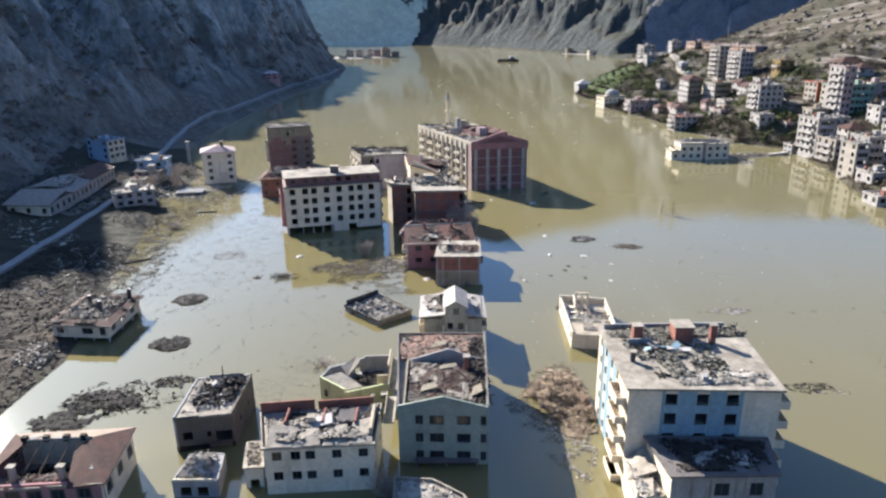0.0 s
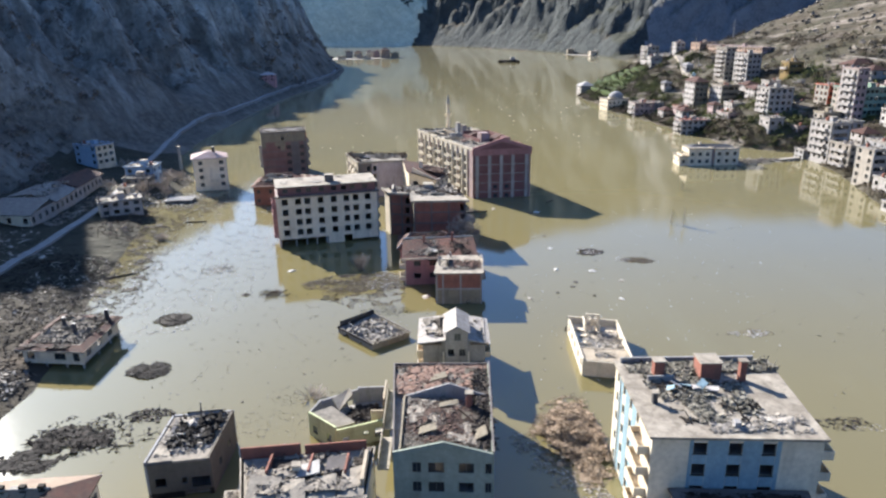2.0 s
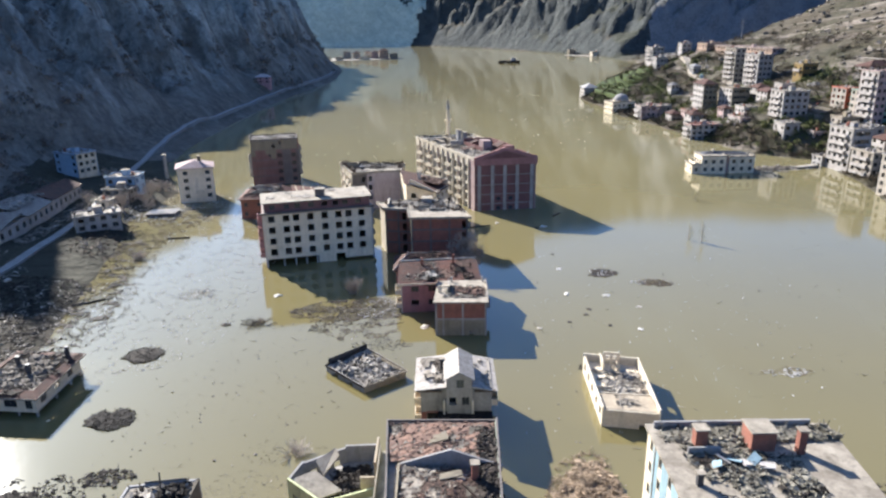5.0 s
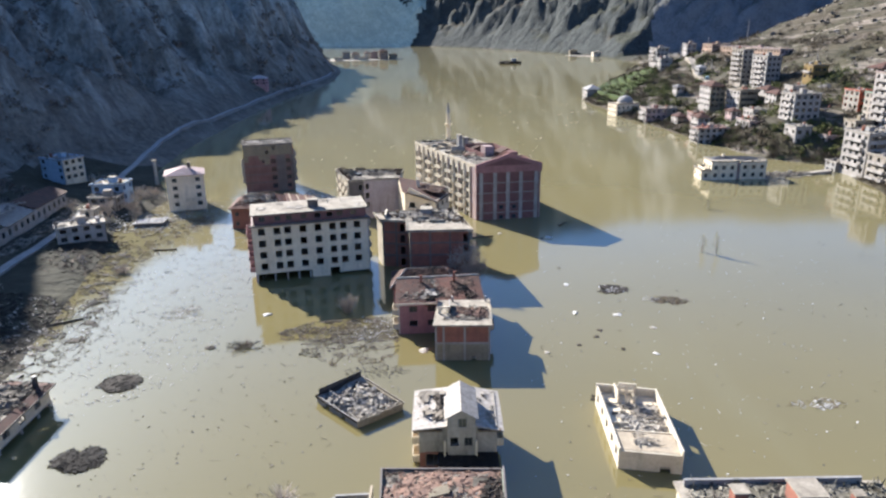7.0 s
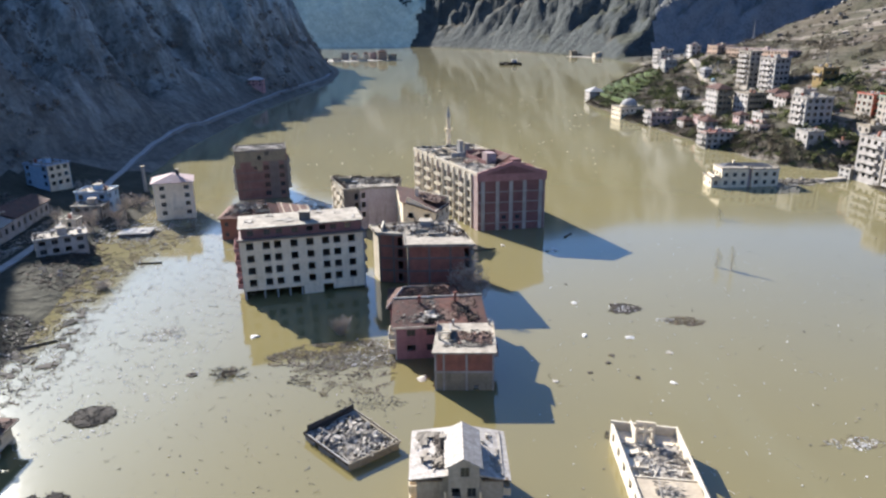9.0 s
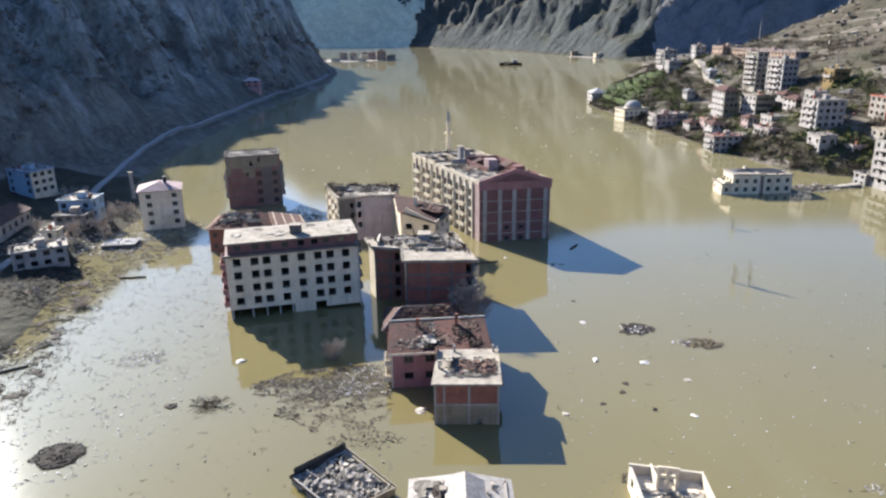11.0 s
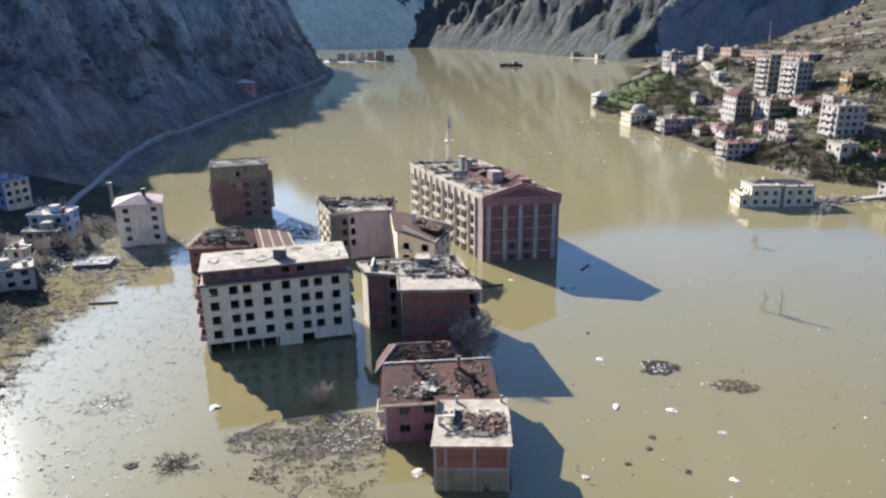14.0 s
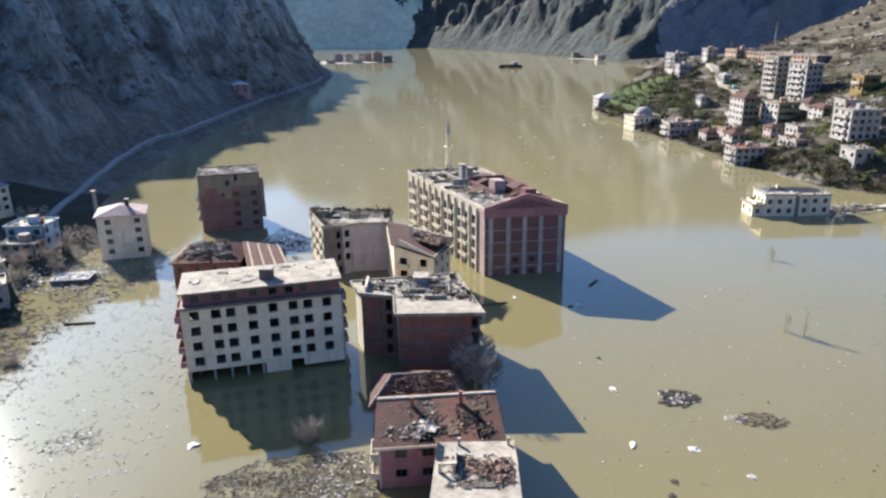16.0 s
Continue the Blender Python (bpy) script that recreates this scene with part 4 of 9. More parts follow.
def brick_mid():
    c = [(-7.6, 192.6), (6.5, 192.6), (2.6, 210.8), (-16.6, 207.4), (-14.8, 202.2), (-8.2, 200.6)]
    ob, p = site("apartment_block", "unfinished brick and concrete block with a pale slab roof", "building", c)
    top, L = 11.9, run(p, 0)
    wall(ob, *side(p, 0), -3, top, BRICKWORK, [(12.6, r, 13.7, r + 2.1) for r in (0.4, 3.4, 6.4, 9.2)], None, label="red hollow brick infill")
    bars(ob, *side(p, 0), "column", GRIMY, [(u, u + 0.4, -2, top, 0.12) for u in (0.0, 4.6, 9.3, L - 0.4)])
    bars(ob, *side(p, 0), "ring_beam", GRIMY, [(0.1, L - 0.1, r, r + 0.35, 0.1) for r in (2.9, 5.9, 8.9)])
    wall(ob, *side(p, 1), -3, top, BRICKWORK, holes(run(p, 1), 4, [0.8, 3.8, 6.8, 9.6], 1.4, 1.3), "framed")
    balconies(ob, *side(p, 1), [(2.0, r) for r in (0.1, 3.1, 6.1, 9.1)], 3.0, 1.2, CONCRETE)
    wall(ob, *side(p, 2), -3, top, CREAM, holes(run(p, 2), 4, [0.8, 3.8, 6.8, 9.6], 1.4, 1.3), "framed")
    wall(ob, *side(p, 3), -3, top, CREAM, [], label="pale cream rendered flank")
    wall(ob, *side(p, 4), -3, top, BRICKWORK, [(4.6, r, 5.8, r + 1.9) for r in (0.5, 3.5, 6.5, 9.3)], None)
    bars(ob, *side(p, 4), "ring_beam", GRIMY, [(0, run(p, 4), r, r + 0.35, 0.1) for r in (2.9, 5.9, 8.9)])
    bars(ob, *side(p, 4), "column", GRIMY, [(u, u + 0.4, -2, top, 0.12) for u in (0.0, 3.4)])
    wall(ob, *side(p, 5), -3, top, BROWN, [])
    floors(ob, p, [0.3, 3.1, 6.1, 9.1])
    flat_roof(ob, p, top, over=0.7, th=0.35, label="pale concrete roof slab", rim=0.25)
    g = Geo()
    g.box(-6.6, 10.0, 12.3, -6.2, 15.4, 13.3)
    part("roof_wall", g, CREAM, ob)
    stack_box("stair_head", ob, 2.4, 13.2, 12.2, 5.0, 16.0, 13.6, GREY)
    for x, y, w, d in ((4.5, 6.2, 4.0, 0.25), (8.8, 8.0, 0.25, 4.0), (1.5, 9.4, 3.2, 0.25), (6.4, 11.0, 3.0, 0.25)):
        g = Geo()
        g.box(x, y, 12.2, x + w, y + d, 12.9)
        part("roof_wall", g, PALE_SLAB, ob)
    rubble("roof_rubble", "black puddled grime and boards on the roof slab", [(-6.5, 197.5), (5.0, 198), (2.4, 210), (-14, 206.6), (-8, 202)], 12.22, 110, 0.3, 1.3, DARK_RUBBLE, 0.05, 0.5, bare=0.5, flat=0.25)
    roof_wreck("bent rods and broken boards standing on the roof slab", [(5.6, 196), (2.2, 210), (-15, 206.8), (-8.4, 201), (-2, 203), (3.6, 199)], 12.3, 110, 1.7, TIMBER)
    rubble("roof_rubble", "pale blocks, planks and scraps on the roof slab", [(-6.8, 199.5), (4.8, 199.5), (2.0, 210), (-13.5, 206.4), (-8, 203)], 12.25, 280, 0.25, 1.2, PALE_RUBBLE, 0.3, 0.35, bare=0.42)


def courtyard_block():
    c = [(-28.5, 244.6), (-23.7, 244.8), (-21.6, 246.6), (-13.2, 247.5), (-12.4, 257.8), (-34.4, 261.6)]
    ob, p = site("apartment_block", "pale half-demolished apartment block with a stripped flank wall", "building", c)
    top = 12.0
    wall(ob, *side(p, 0), -3, top, GRIMY, [(3.2, r, 4.2, r + 1.6) for r in (0.6, 3.6, 6.6, 9.4)], None, label="dark stripped brick front")
    wall(ob, *side(p, 1), -3, top, PALE_ROSE, [(0.5, r, 1.9, r + 1.7) for r in (3.6, 6.6, 9.4)], None)
    wall(ob, *side(p, 2), -3, top, PALE_ROSE, [], label="bare pinkish flank wall")
    wall(ob, *side(p, 3), -3, top, WHITE, holes(run(p, 3), 2, [0.9, 3.9, 6.9, 9.7], 1.2, 1.3), "framed")
    wall(ob, *side(p, 4), -3, top, WHITE, holes(run(p, 4), 6, [0.9, 3.9, 6.9, 9.7], 1.2, 1.3), "framed")
    n = run(p, 5)
    wall(ob, *side(p, 5), -3, top, CREAM, holes(n, 4, [0.9, 3.9, 6.9, 9.7], 1.3, 1.5), "framed", panes=0.5)
    balconies(ob, *side(p, 5), [(u, r) for u in (3.0, 8.6, 14.0) for r in (3.2, 6.2, 9.2)], 2.4, 0.8, CREAM)
    floors(ob, p, [0.3, 3.1, 6.1, 9.1])
    flat_roof(ob, p, top, over=0.35, th=0.3, rim=0.35, label="dusty roof with a ragged edge")
    g = Geo()
    g.box(-2.8, 9.0, 12.3, 0.6, 9.3, 13.9)
    g.box(0.6, 9.0, 12.3, 0.9, 13.5, 13.6)
    part("roof_wall", g, BROWN, ob)
    # Dark box stands in for the shade of a roof opening.
    stack_box("roof_opening", ob, 1.2, 7.2, 12.3, 3.2, 9.2, 12.9, DARK_METAL, cap=False)
    rubble("roof_rubble", "ragged blocks, rods and planks along the roof edge", [(-33.8, 255), (-13.4, 253.2), (-12.8, 257.2), (-33.9, 261)], 12.4, 240, 0.2, 1.1, RUBBLE, 0.3, 0.5, bare=0.2)
    roof_wreck("ragged rods and parapet stubs along the torn roof edge", [(-27.6, 245.4), (-33.6, 260.6), (-12.9, 257.2), (-13.4, 252)], 12.5, 170, 2.0, TIMBER)
    rubble("roof_rubble", "black torn felt and holes on a dusty roof", [(-29, 247), (-20, 249), (-16, 256), (-33, 259)], 12.33, 90, 0.4, 1.6, DARK_RUBBLE, 0.05, 0.4, bare=0.5, flat=0.25)
    rubble("roof_rubble", "grit and scattered blocks on a dusty roof", [(-28, 245.5), (-13.8, 248), (-13, 256), (-33, 259)], 12.35, 170, 0.2, 0.9, RUBBLE, 0.1, 0.4, bare=0.5)
    # the adjoining cream house with a clay-tile roof
    c = [(-10.6, 231.6), (-1.6, 228.6), (2.2, 238.2), (-7.8, 247.0), (-13.4, 247.2)]
    ob, p = site("house", "cream three-storey house with a sagging clay-tile roof", "house", c)
    L = run(p, 0)
    wall(ob, *side(p, 0), -3, 9.8, WHITE, [(u - 0.8, r, u + 0.8, r + 1.6) for u in (2.3, 7.0) for r in (1.2, 4.3, 7.3)], "hollow", gable=(1.4, 13.2))
    balconies(ob, *side(p, 0), [(1.0, 3.5), (1.0, 6.7)], 2.7, 0.9, CREAM)
    wall(ob, *side(p, 1), -3, 9.8, CREAM, holes(run(p, 1), 3, [1.2, 4.3, 7.3], 1.2, 1.3), "framed")
    wall(ob, *side(p, 2), -3, 11.5, CREAM, [], "framed")
    wall(ob, *side(p, 3), -3, 11.5, CREAM, [], "framed")
    wall(ob, *side(p, 4), -3, 11.8, WHITE, [(3, 7.6, 4.2, 8.9), (8, 7.6, 9.2, 8.9)], "framed")
    floors(ob, p, [0.3, 3.4, 6.5, 9.6])
    roof_plane(ob, [(-0.6, -0.9, 12.2), (9.4, -3.7, 9.6), (13.2, 6.6, 9.7), (3.0, 15.6, 11.6), (-2.6, 15.9, 12.6)], TILE, label="collapsing clay-tile roof")
    stack_box("chimney", ob, 3.2, 8.5, 11.0, 4.2, 9.5, 13.4, WHITE)
    rubble("roof_rubble", "broken rafters and tiles on the sagging roof", [(-6, 236), (-0.5, 231.5), (1.5, 238), (-6.5, 246)], 11.2, 130, 0.3, 1.2, RED_RUBBLE, 0.5, 0.5)


def grey_tower():
    c = [(-70.2, 281.5), (-53.4, 286.0), (-56.5, 297.5), (-73.3, 293.0)]
    ob, p = site("apartment_block", "grey and brick apartment block with bare upper floor", "building", c)
    L, top = run(p, 0), 16.8
    wall(ob, *side(p, 0), -3, 13.2, OLD_BRICK, [(9.4, r, 11.2, r + 1.7) for r in (1.2, 4.2, 7.2, 10.2)] + [(14.6, r, 16.2, r + 1.6) for r in (1.2, 4.2, 7.2, 10.2)] + [(6.2, 10.6, 7.2, 11.8)], "framed", label="brick front streaked with grey")
    wall(ob, *side(p, 0), 13.2, top, BROWN, [(7.6, 13.9, 8.7, 15.4), (10.2, 15.2, 11.2, 16.5)], "hollow", name="upper_wall", label="bare grey cement upper wall")
    bars(ob, *side(p, 0), "ring_beam", GRIMY, [(0, L, r, r + 0.3, 0.08) for r in (0.2, 3.4, 6.4, 9.4)])
    wall(ob, *side(p, 1), -3, top, BRICKWORK, holes(run(p, 1), 3, [1.2, 4.2, 7.2, 10.2, 13.6], 1.3, 1.5), "hollow")
    balconies(ob, *side(p, 1), [(u, r) for u in (0.6, 6.5) for r in (3.4, 6.4, 9.4, 12.4)], 3.4, 1.1, CONCRETE)
    wall(ob, *side(p, 2), -3, top, GREY, holes(L, 5, [1.2, 4.2, 7.2, 10.2, 13.6], 1.3, 1.5), "hollow")
    wall(ob, *side(p, 3), -3, top, GREY, holes(run(p, 3), 3, [1.2, 4.2, 7.2, 10.2, 13.6], 1.3, 1.5), "hollow")
    balconies(ob, *side(p, 3), [(u, r) for u in (0.6, 7.0) for r in (3.4, 6.4, 9.4)], 3.2, 1.1, CONCRETE)
    floors(ob, p, [0.3, 3.3, 6.3, 9.3, 12.6])
    flat_roof(ob, p, top, GRIMY, over=0.1, th=0.2, rim=0.3, rim_mat=GRIMY)
    bars(ob, *side(p, 0), "cement_panel", GRIMY, [(11.3, 14.5, -2, 13.1, 0.05), (16.3, L, -2, 13.1, 0.05)], "dark cement render patch")
    roof_wreck("broken parapet stubs along a grey roof", [tuple(q) for q in grown(c, -0.2)] + [tuple(grown(c, -0.2)[0])], 16.95, 70, 1.0, RUBBLE)
    bars(ob, *side(p, 0), "cement_panel", BROWN, [(0.0, 1.6, 11.0, 13.1, 0.06), (5.2, 9.2, 11.6, 13.1, 0.06), (7.2, 9.0, 9.9, 11.6, 0.06)], "pale cement render patch")
    rubble("roof_rubble", "low broken parapet blocks along a grey roof", grown(c, -0.4), 17.0, 90, 0.3, 0.9, DARK_RUBBLE, bare=0.4)


def tiled_sheds():
    c = [(-62.6, 236.6), (-47.4, 237.6), (-48.4, 250.0), (-63.4, 249.0)]
    ob, p = site("house", "low brick house under a broken clay-tile roof", "house", c)
    for i in range(4):
        wall(ob, *side(p, i), -3, 6.4, BRICKWORK, holes(run(p, i), 4 if i % 2 == 0 else 3, [1.0, 4.0], 1.1, 1.2), "framed")
    floors(ob, p, [0.3, 3.2, 6.2])
    r0, r1 = (3.6, 7.2, 9.0), (11.5, 7.6, 9.0)
    roof_plane(ob, [(-0.7, -0.7, 6.4), (15.9, 0.3, 6.4), r1, r0], BRIGHT_TILE)
    roof_plane(ob, [(15.9, 0.3, 6.4), (14.9, 13.9, 6.4), r1], BRIGHT_TILE)
    roof_plane(ob, [(14.9, 13.9, 6.4), (-1.4, 13.0, 6.4), r0, r1], BRIGHT_TILE)
    roof_plane(ob, [(-1.4, 13.0, 6.4), (-0.7, -0.7, 6.4), r0], BRIGHT_TILE)
    rubble("roof_rubble", "pale plaster and tile fragments on a broken roof", [(-62, 237.4), (-48.5, 238.6), (-52, 245), (-60, 244)], lambda x, y: 6.6 + 0.31 * (y - 236.4), 150, 0.3, 1.2, RED_RUBBLE, 0.1, 0.6, bare=0.35)
    rubble("roof_rubble", "pink plaster dust and boards on a broken roof", [(-60, 238), (-49, 239), (-52, 245), (-59, 244)], lambda x, y: 6.65 + 0.31 * (y - 236.4), 170, 0.3, 1.4, PALE_RUBBLE, 0.1, 0.6, bare=0.36)
    # Some of these black pieces stand in for shaded gaps in the tiles.
    rubble("roof_rubble", "black pieces for shaded gaps and charred rafters on a broken roof", [(-62, 237.4), (-48.5, 238.6), (-52, 245), (-60, 244)], lambda x, y: 6.62 + 0.31 * (y - 236.4), 40, 0.4, 1.6, DARK_RUBBLE, 0.0, 0.5, bare=0.62, flat=0.25)
    c = [(-42.6, 229.4), (-33.8, 229.6), (-39.2, 243.2), (-48.0, 245.6)]
    ob, p = site("shed", "low shed with a rusty ribbed sheet roof", "shed", c)
    for i in range(4):
        wall(ob, *side(p, i), -3, 6.2, BROWN, [])
    floors(ob, p, [0.3])
    z = lambda x, y: 6.4 + 0.12 * y
    e = grown(p, 0.4)
    roof_plane(ob, [(x, y, z(x, y)) for x, y in e], BRIGHT_TILE, th=0.1, label="rust-red ribbed metal roof")
    a, b, cc, d = [Vector((x, y, z(x, y) + 0.02)) for x, y in e]
    for k in range(11):
        t = (k + 0.5) / 11
        g = Geo()
        g.beam(a.lerp(b, t), d.lerp(cc, t), 0.2, 0.2, 4)
        part("rib", g, BUFF if k % 3 == 1 else TILE, ob)


def pink_house():
    c = [(-8.8, 162.2), (7.6, 163.6), (7.0, 175.6), (-9.4, 174.2)]
    ob, p = site("house", "dusty pink two-storey house with a broken clay-tile roof", "house", c)
    L = run(p, 0)
    wall(ob, *side(p, 0), -3, 6.6, PINK, [(u - 0.8, r, u + 0.8, r + 1.25) for u in (3.0, 6.6, 10.2) for r in (1.6, 4.6)], "framed", panes=0.7)
    wall(ob, *side(p, 1), -3, 6.6, PINK, holes(run(p, 1), 3, [1.6, 4.6], 1.3, 1.3), "framed")
    wall(ob, *side(p, 2), -3, 6.6, PINK, holes(L, 4, [1.6, 4.6], 1.3, 1.3), "framed")
    wall(ob, *side(p, 3), -3, 6.6, CREAM, holes(run(p, 3), 3, [1.6, 4.6], 1.3, 1.6), "framed")
    balconies(ob, *side(p, 3), [(7.6, 0.9), (7.6, 3.9)], 3.6, 1.1, CREAM)
    floors(ob, p, [0.6, 3.6, 6.5])
    e = grown(p, 0.6)
    zr = 8.7
    ml, mr = ((e[3][0] + e[0][0]) / 2 + 0.2, (e[3][1] + e[0][1]) / 2 + 2.4, zr), ((e[1][0] + e[2][0]) / 2 - 0.4, (e[1][1] + e[2][1]) / 2 + 2.4, zr)
    f = lambda t: tuple(ml[k] + (mr[k] - ml[k]) * t for k in range(3))
    g_ = lambda t, z=6.7: (e[0][0] + (e[1][0] - e[0][0]) * t, e[0][1] + (e[1][1] - e[0][1]) * t, z)
    h_ = lambda t, z=6.7: (e[3][0] + (e[2][0] - e[3][0]) * t, e[3][1] + (e[2][1] - e[3][1]) * t, z)
    roof_plane(ob, [g_(0), g_(0.34), f(0.34), f(0)], TILE)
    # Dark sheets stand in for the shade where tiles are missing.
    roof_plane(ob, [g_(0.34, 6.2), g_(0.46, 6.2), f(0.46), f(0.34)], DARK_RUBBLE, name="roof_gap", label="dark sheet for the shade where tiles are gone")
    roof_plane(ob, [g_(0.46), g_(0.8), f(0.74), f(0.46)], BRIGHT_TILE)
    roof_plane(ob, [g_(0.8, 6.3), g_(0.86, 6.3), f(0.82), f(0.74)], DARK_RUBBLE, name="roof_gap", label="dark sheet for the shade where tiles are gone")
    roof_plane(ob, [g_(0.86), g_(1), f(1), f(0.82)], TILE)
    roof_plane(ob, [f(0), f(1), h_(1), h_(0)], TILE)
    bars(ob, e[0], e[1], "eaves_board", WHITE, [(0, 11.2, 6.35, 6.75, 0.05)])
    g = Geo()
    g.beam(f(0.0), f(1.0), 0.24, 0.2, 6)
    part("ridge", g, WHITE, ob, "whitewashed ridge")
    for t, s in ((0.3, 1.9), (0.7, 2.4)):
        x, y, z = f(t)
        stack_box("chimney", ob, x - 0.25, y - 2.1, z - 1.6, x + 0.25, y - 1.6, z + s - 0.8, BRICKWORK, cap=False)
    rubble("roof_rubble", "slipped clay tiles and laths on the pink house", [(-8.6, 162.8), (6.6, 164.2), (6.0, 171.6), (-8.8, 170.6)], lambda x, y: 6.72 + 0.2 * (y - 162.5), 420, 0.2, 0.9, RED_RUBBLE, 0.05, 0.5, bare=0.33, flat=0.35)
    # Black pieces stand in for shade in the gaps between tiles.
    rubble("roof_rubble", "black pieces for shaded gaps, and bare laths", [(-8.6, 162.8), (6.6, 164.2), (6.0, 171.6), (-8.8, 170.6)], lambda x, y: 6.73 + 0.2 * (y - 162.5), 170, 0.3, 1.1, BLACK_FILL, 0.0, 0.7, bare=0.5, flat=0.2)
    rubble("roof_rubble", "grey laths and plaster dust over broken tiles", [(-8.8, 162.6), (-1.0, 163.4), (-1.4, 170.4), (-9.0, 170)], lambda x, y: 6.75 + 0.2 * (y - 162.5), 150, 0.25, 1.0, RUBBLE, 0.1, 0.6, bare=0.45)
    rubble("roof_rubble", "white plaster lumps in the roof gap", [(-3.8, 164), (-0.4, 164.3), (-0.6, 169), (-4, 168.5)], 7.3, 60, 0.3, 1.0, PALE_RUBBLE, 0.5, 0.2)
    # lower house behind it
    c = [(-10.6, 176.2), (3.0, 177.0), (2.6, 186.6), (-11.0, 185.8)]
    ob, p = site("house", "low house with a brown hipped tile roof", "house", c)
    for i in range(4):
        wall(ob, *side(p, i), -3, 4.4, PINK, holes(run(p, i), 3, [1.2], 1.2, 1.3), "framed")
    floors(ob, p, [0.4, 4.2])
    e = grown(p, 0.7)
    r0, r1 = (2.6, 4.6, 7.0), (11.2, 5.2, 7.0)
    roof_plane(ob, [(*e[0], 4.4), (*e[1], 4.4), r1, r0], TILE)
    roof_plane(ob, [(*e[1], 4.4), (*e[2], 4.4), r1], TILE)
    roof_plane(ob, [(*e[2], 4.4), (*e[3], 4.4), r0, r1], TILE)
    roof_plane(ob, [(*e[3], 4.4), (*e[0], 4.4), r0], TILE)
    g = Geo()
    g.beam(r0, r1, 0.17, 0.17, 6)
    part("ridge", g, PALE_SLAB, ob)
    rubble("roof_rubble", "loose tiles along a brown roof", [(-9.5, 177), (2.5, 177.6), (1, 181.4), (-8, 181)], lambda x, y: 4.7 + 0.5 * (y - 176.4), 240, 0.2, 0.9, RED_RUBBLE, 0.05, 0.5, bare=0.35, flat=0.35)
    # Black pieces painted in for the shaded gaps of the brown roof.
    rubble("roof_rubble", "black pieces for shaded gaps along a brown roof", [(-9.5, 177), (2.5, 177.6), (1, 181.4), (-8, 181)], lambda x, y: 4.68 + 0.5 * (y - 176.4), 80, 0.3, 1.1, BLACK_FILL, 0.0, 0.7, bare=0.5, flat=0.2)
    for a_, b_ in ((e[0], r0), (e[1], r1)):
        g = Geo()
        g.beam((*a_, 4.5), b_, 0.15, 0.15, 6)
        part("hip_ridge", g, CONCRETE, ob, "pale mortar hip")


def small_brick():
    c = [(-1.5, 151.0), (8.5, 150.7), (8.9, 161.8), (-0.6, 161.8)]
    ob, p = site("house", "small brick house with concrete frame and gutted roof", "house", c)
    L = run(p, 0)
    wall(ob, *side(p, 0), 3.4, 6.9, BRICKWORK, [], name="upper_wall", label="red brick upper panels")
    wall(ob, *side(p, 0), -3, 3.4, BROWN, [(6.6, -1, 7.4, 0.9)], None, label="grimy cement lower wall")
    bars(ob, *side(p, 0), "column", CONCRETE, [(u, u + 0.35, -2, 6.9, 0.1) for u in (0, 1.4, 5.2, L - 0.35)])
    bars(ob, *side(p, 0), "ring_beam", CONCRETE, [(0, L, 3.3, 3.65, 0.08)])
    wall(ob, *side(p, 1), -3, 6.9, BRICKWORK, holes(run(p, 1), 3, [1.0, 4.2], 1.2, 1.3), "framed")
    balconies(ob, *side(p, 1), [(5.8, 3.4)], 3.0, 0.9, CONCRETE)
    wall(ob, *side(p, 2), -3, 6.9, GREY, [])
    wall(ob, *side(p, 3), -3, 6.9, BRICKWORK, holes(run(p, 3), 2, [1.0, 4.2], 1.2, 1.3), "hollow")
    floors(ob, p, [0.4, 3.4])
    flat_roof(ob, p, 6.9, over=0.35, th=0.3, label="pale broken roof slab")
    e = grown(p, 0.3)
    bars(ob, (e[3][0], e[3][1]), (e[0][0] * 0.4 + e[3][0] * 0.6, e[0][1] * 0.4 + e[3][1] * 0.6), "parapet", PALE_SLAB, [(0, 3.8, 7.1, 8.0, 0.0)])
    bars(ob, (e[2][0] - 0.2, e[2][1] - 6), (e[2][0] - 0.2, e[2][1]), "parapet", PALE_SLAB, [(0, 6, 7.1, 7.9, 0.0)])
    for x in (3.2, 9.6):
        stack_box("corner_post", ob, x, 10.2, 7.1, x + 0.35, 10.55, 8.3, CONCRETE, cap=False)
    wall(ob, (0.6, 4.6), (2.9, 4.6), 7.1, 8.6, WHITE, [(0.5, 7.2, 1.9, 8.3)], None, th=0.2, name="stair_wall")
    wall(ob, (2.9, 4.6), (2.9, 8.8), 7.1, 8.4, CONCRETE, [], None, th=0.2, name="stair_wall")
    rubble("roof_rubble", "brick lumps and concrete fallen on the roof", [(2.4, 153.4), (8.4, 153.2), (8.6, 158.4), (2.6, 158.4)], 7.2, 150, 0.25, 1.2, RED_RUBBLE, 0.5, 0.35, bare=0.35)
    rubble("roof_rubble", "plaster dust and blocks over a brick house", [(-0.4, 152.6), (8.3, 152.4), (8.6, 159.4), (-0.4, 159.4)], 7.2, 150, 0.2, 0.8, RUBBLE, 0.15, 0.4, bare=0.5)


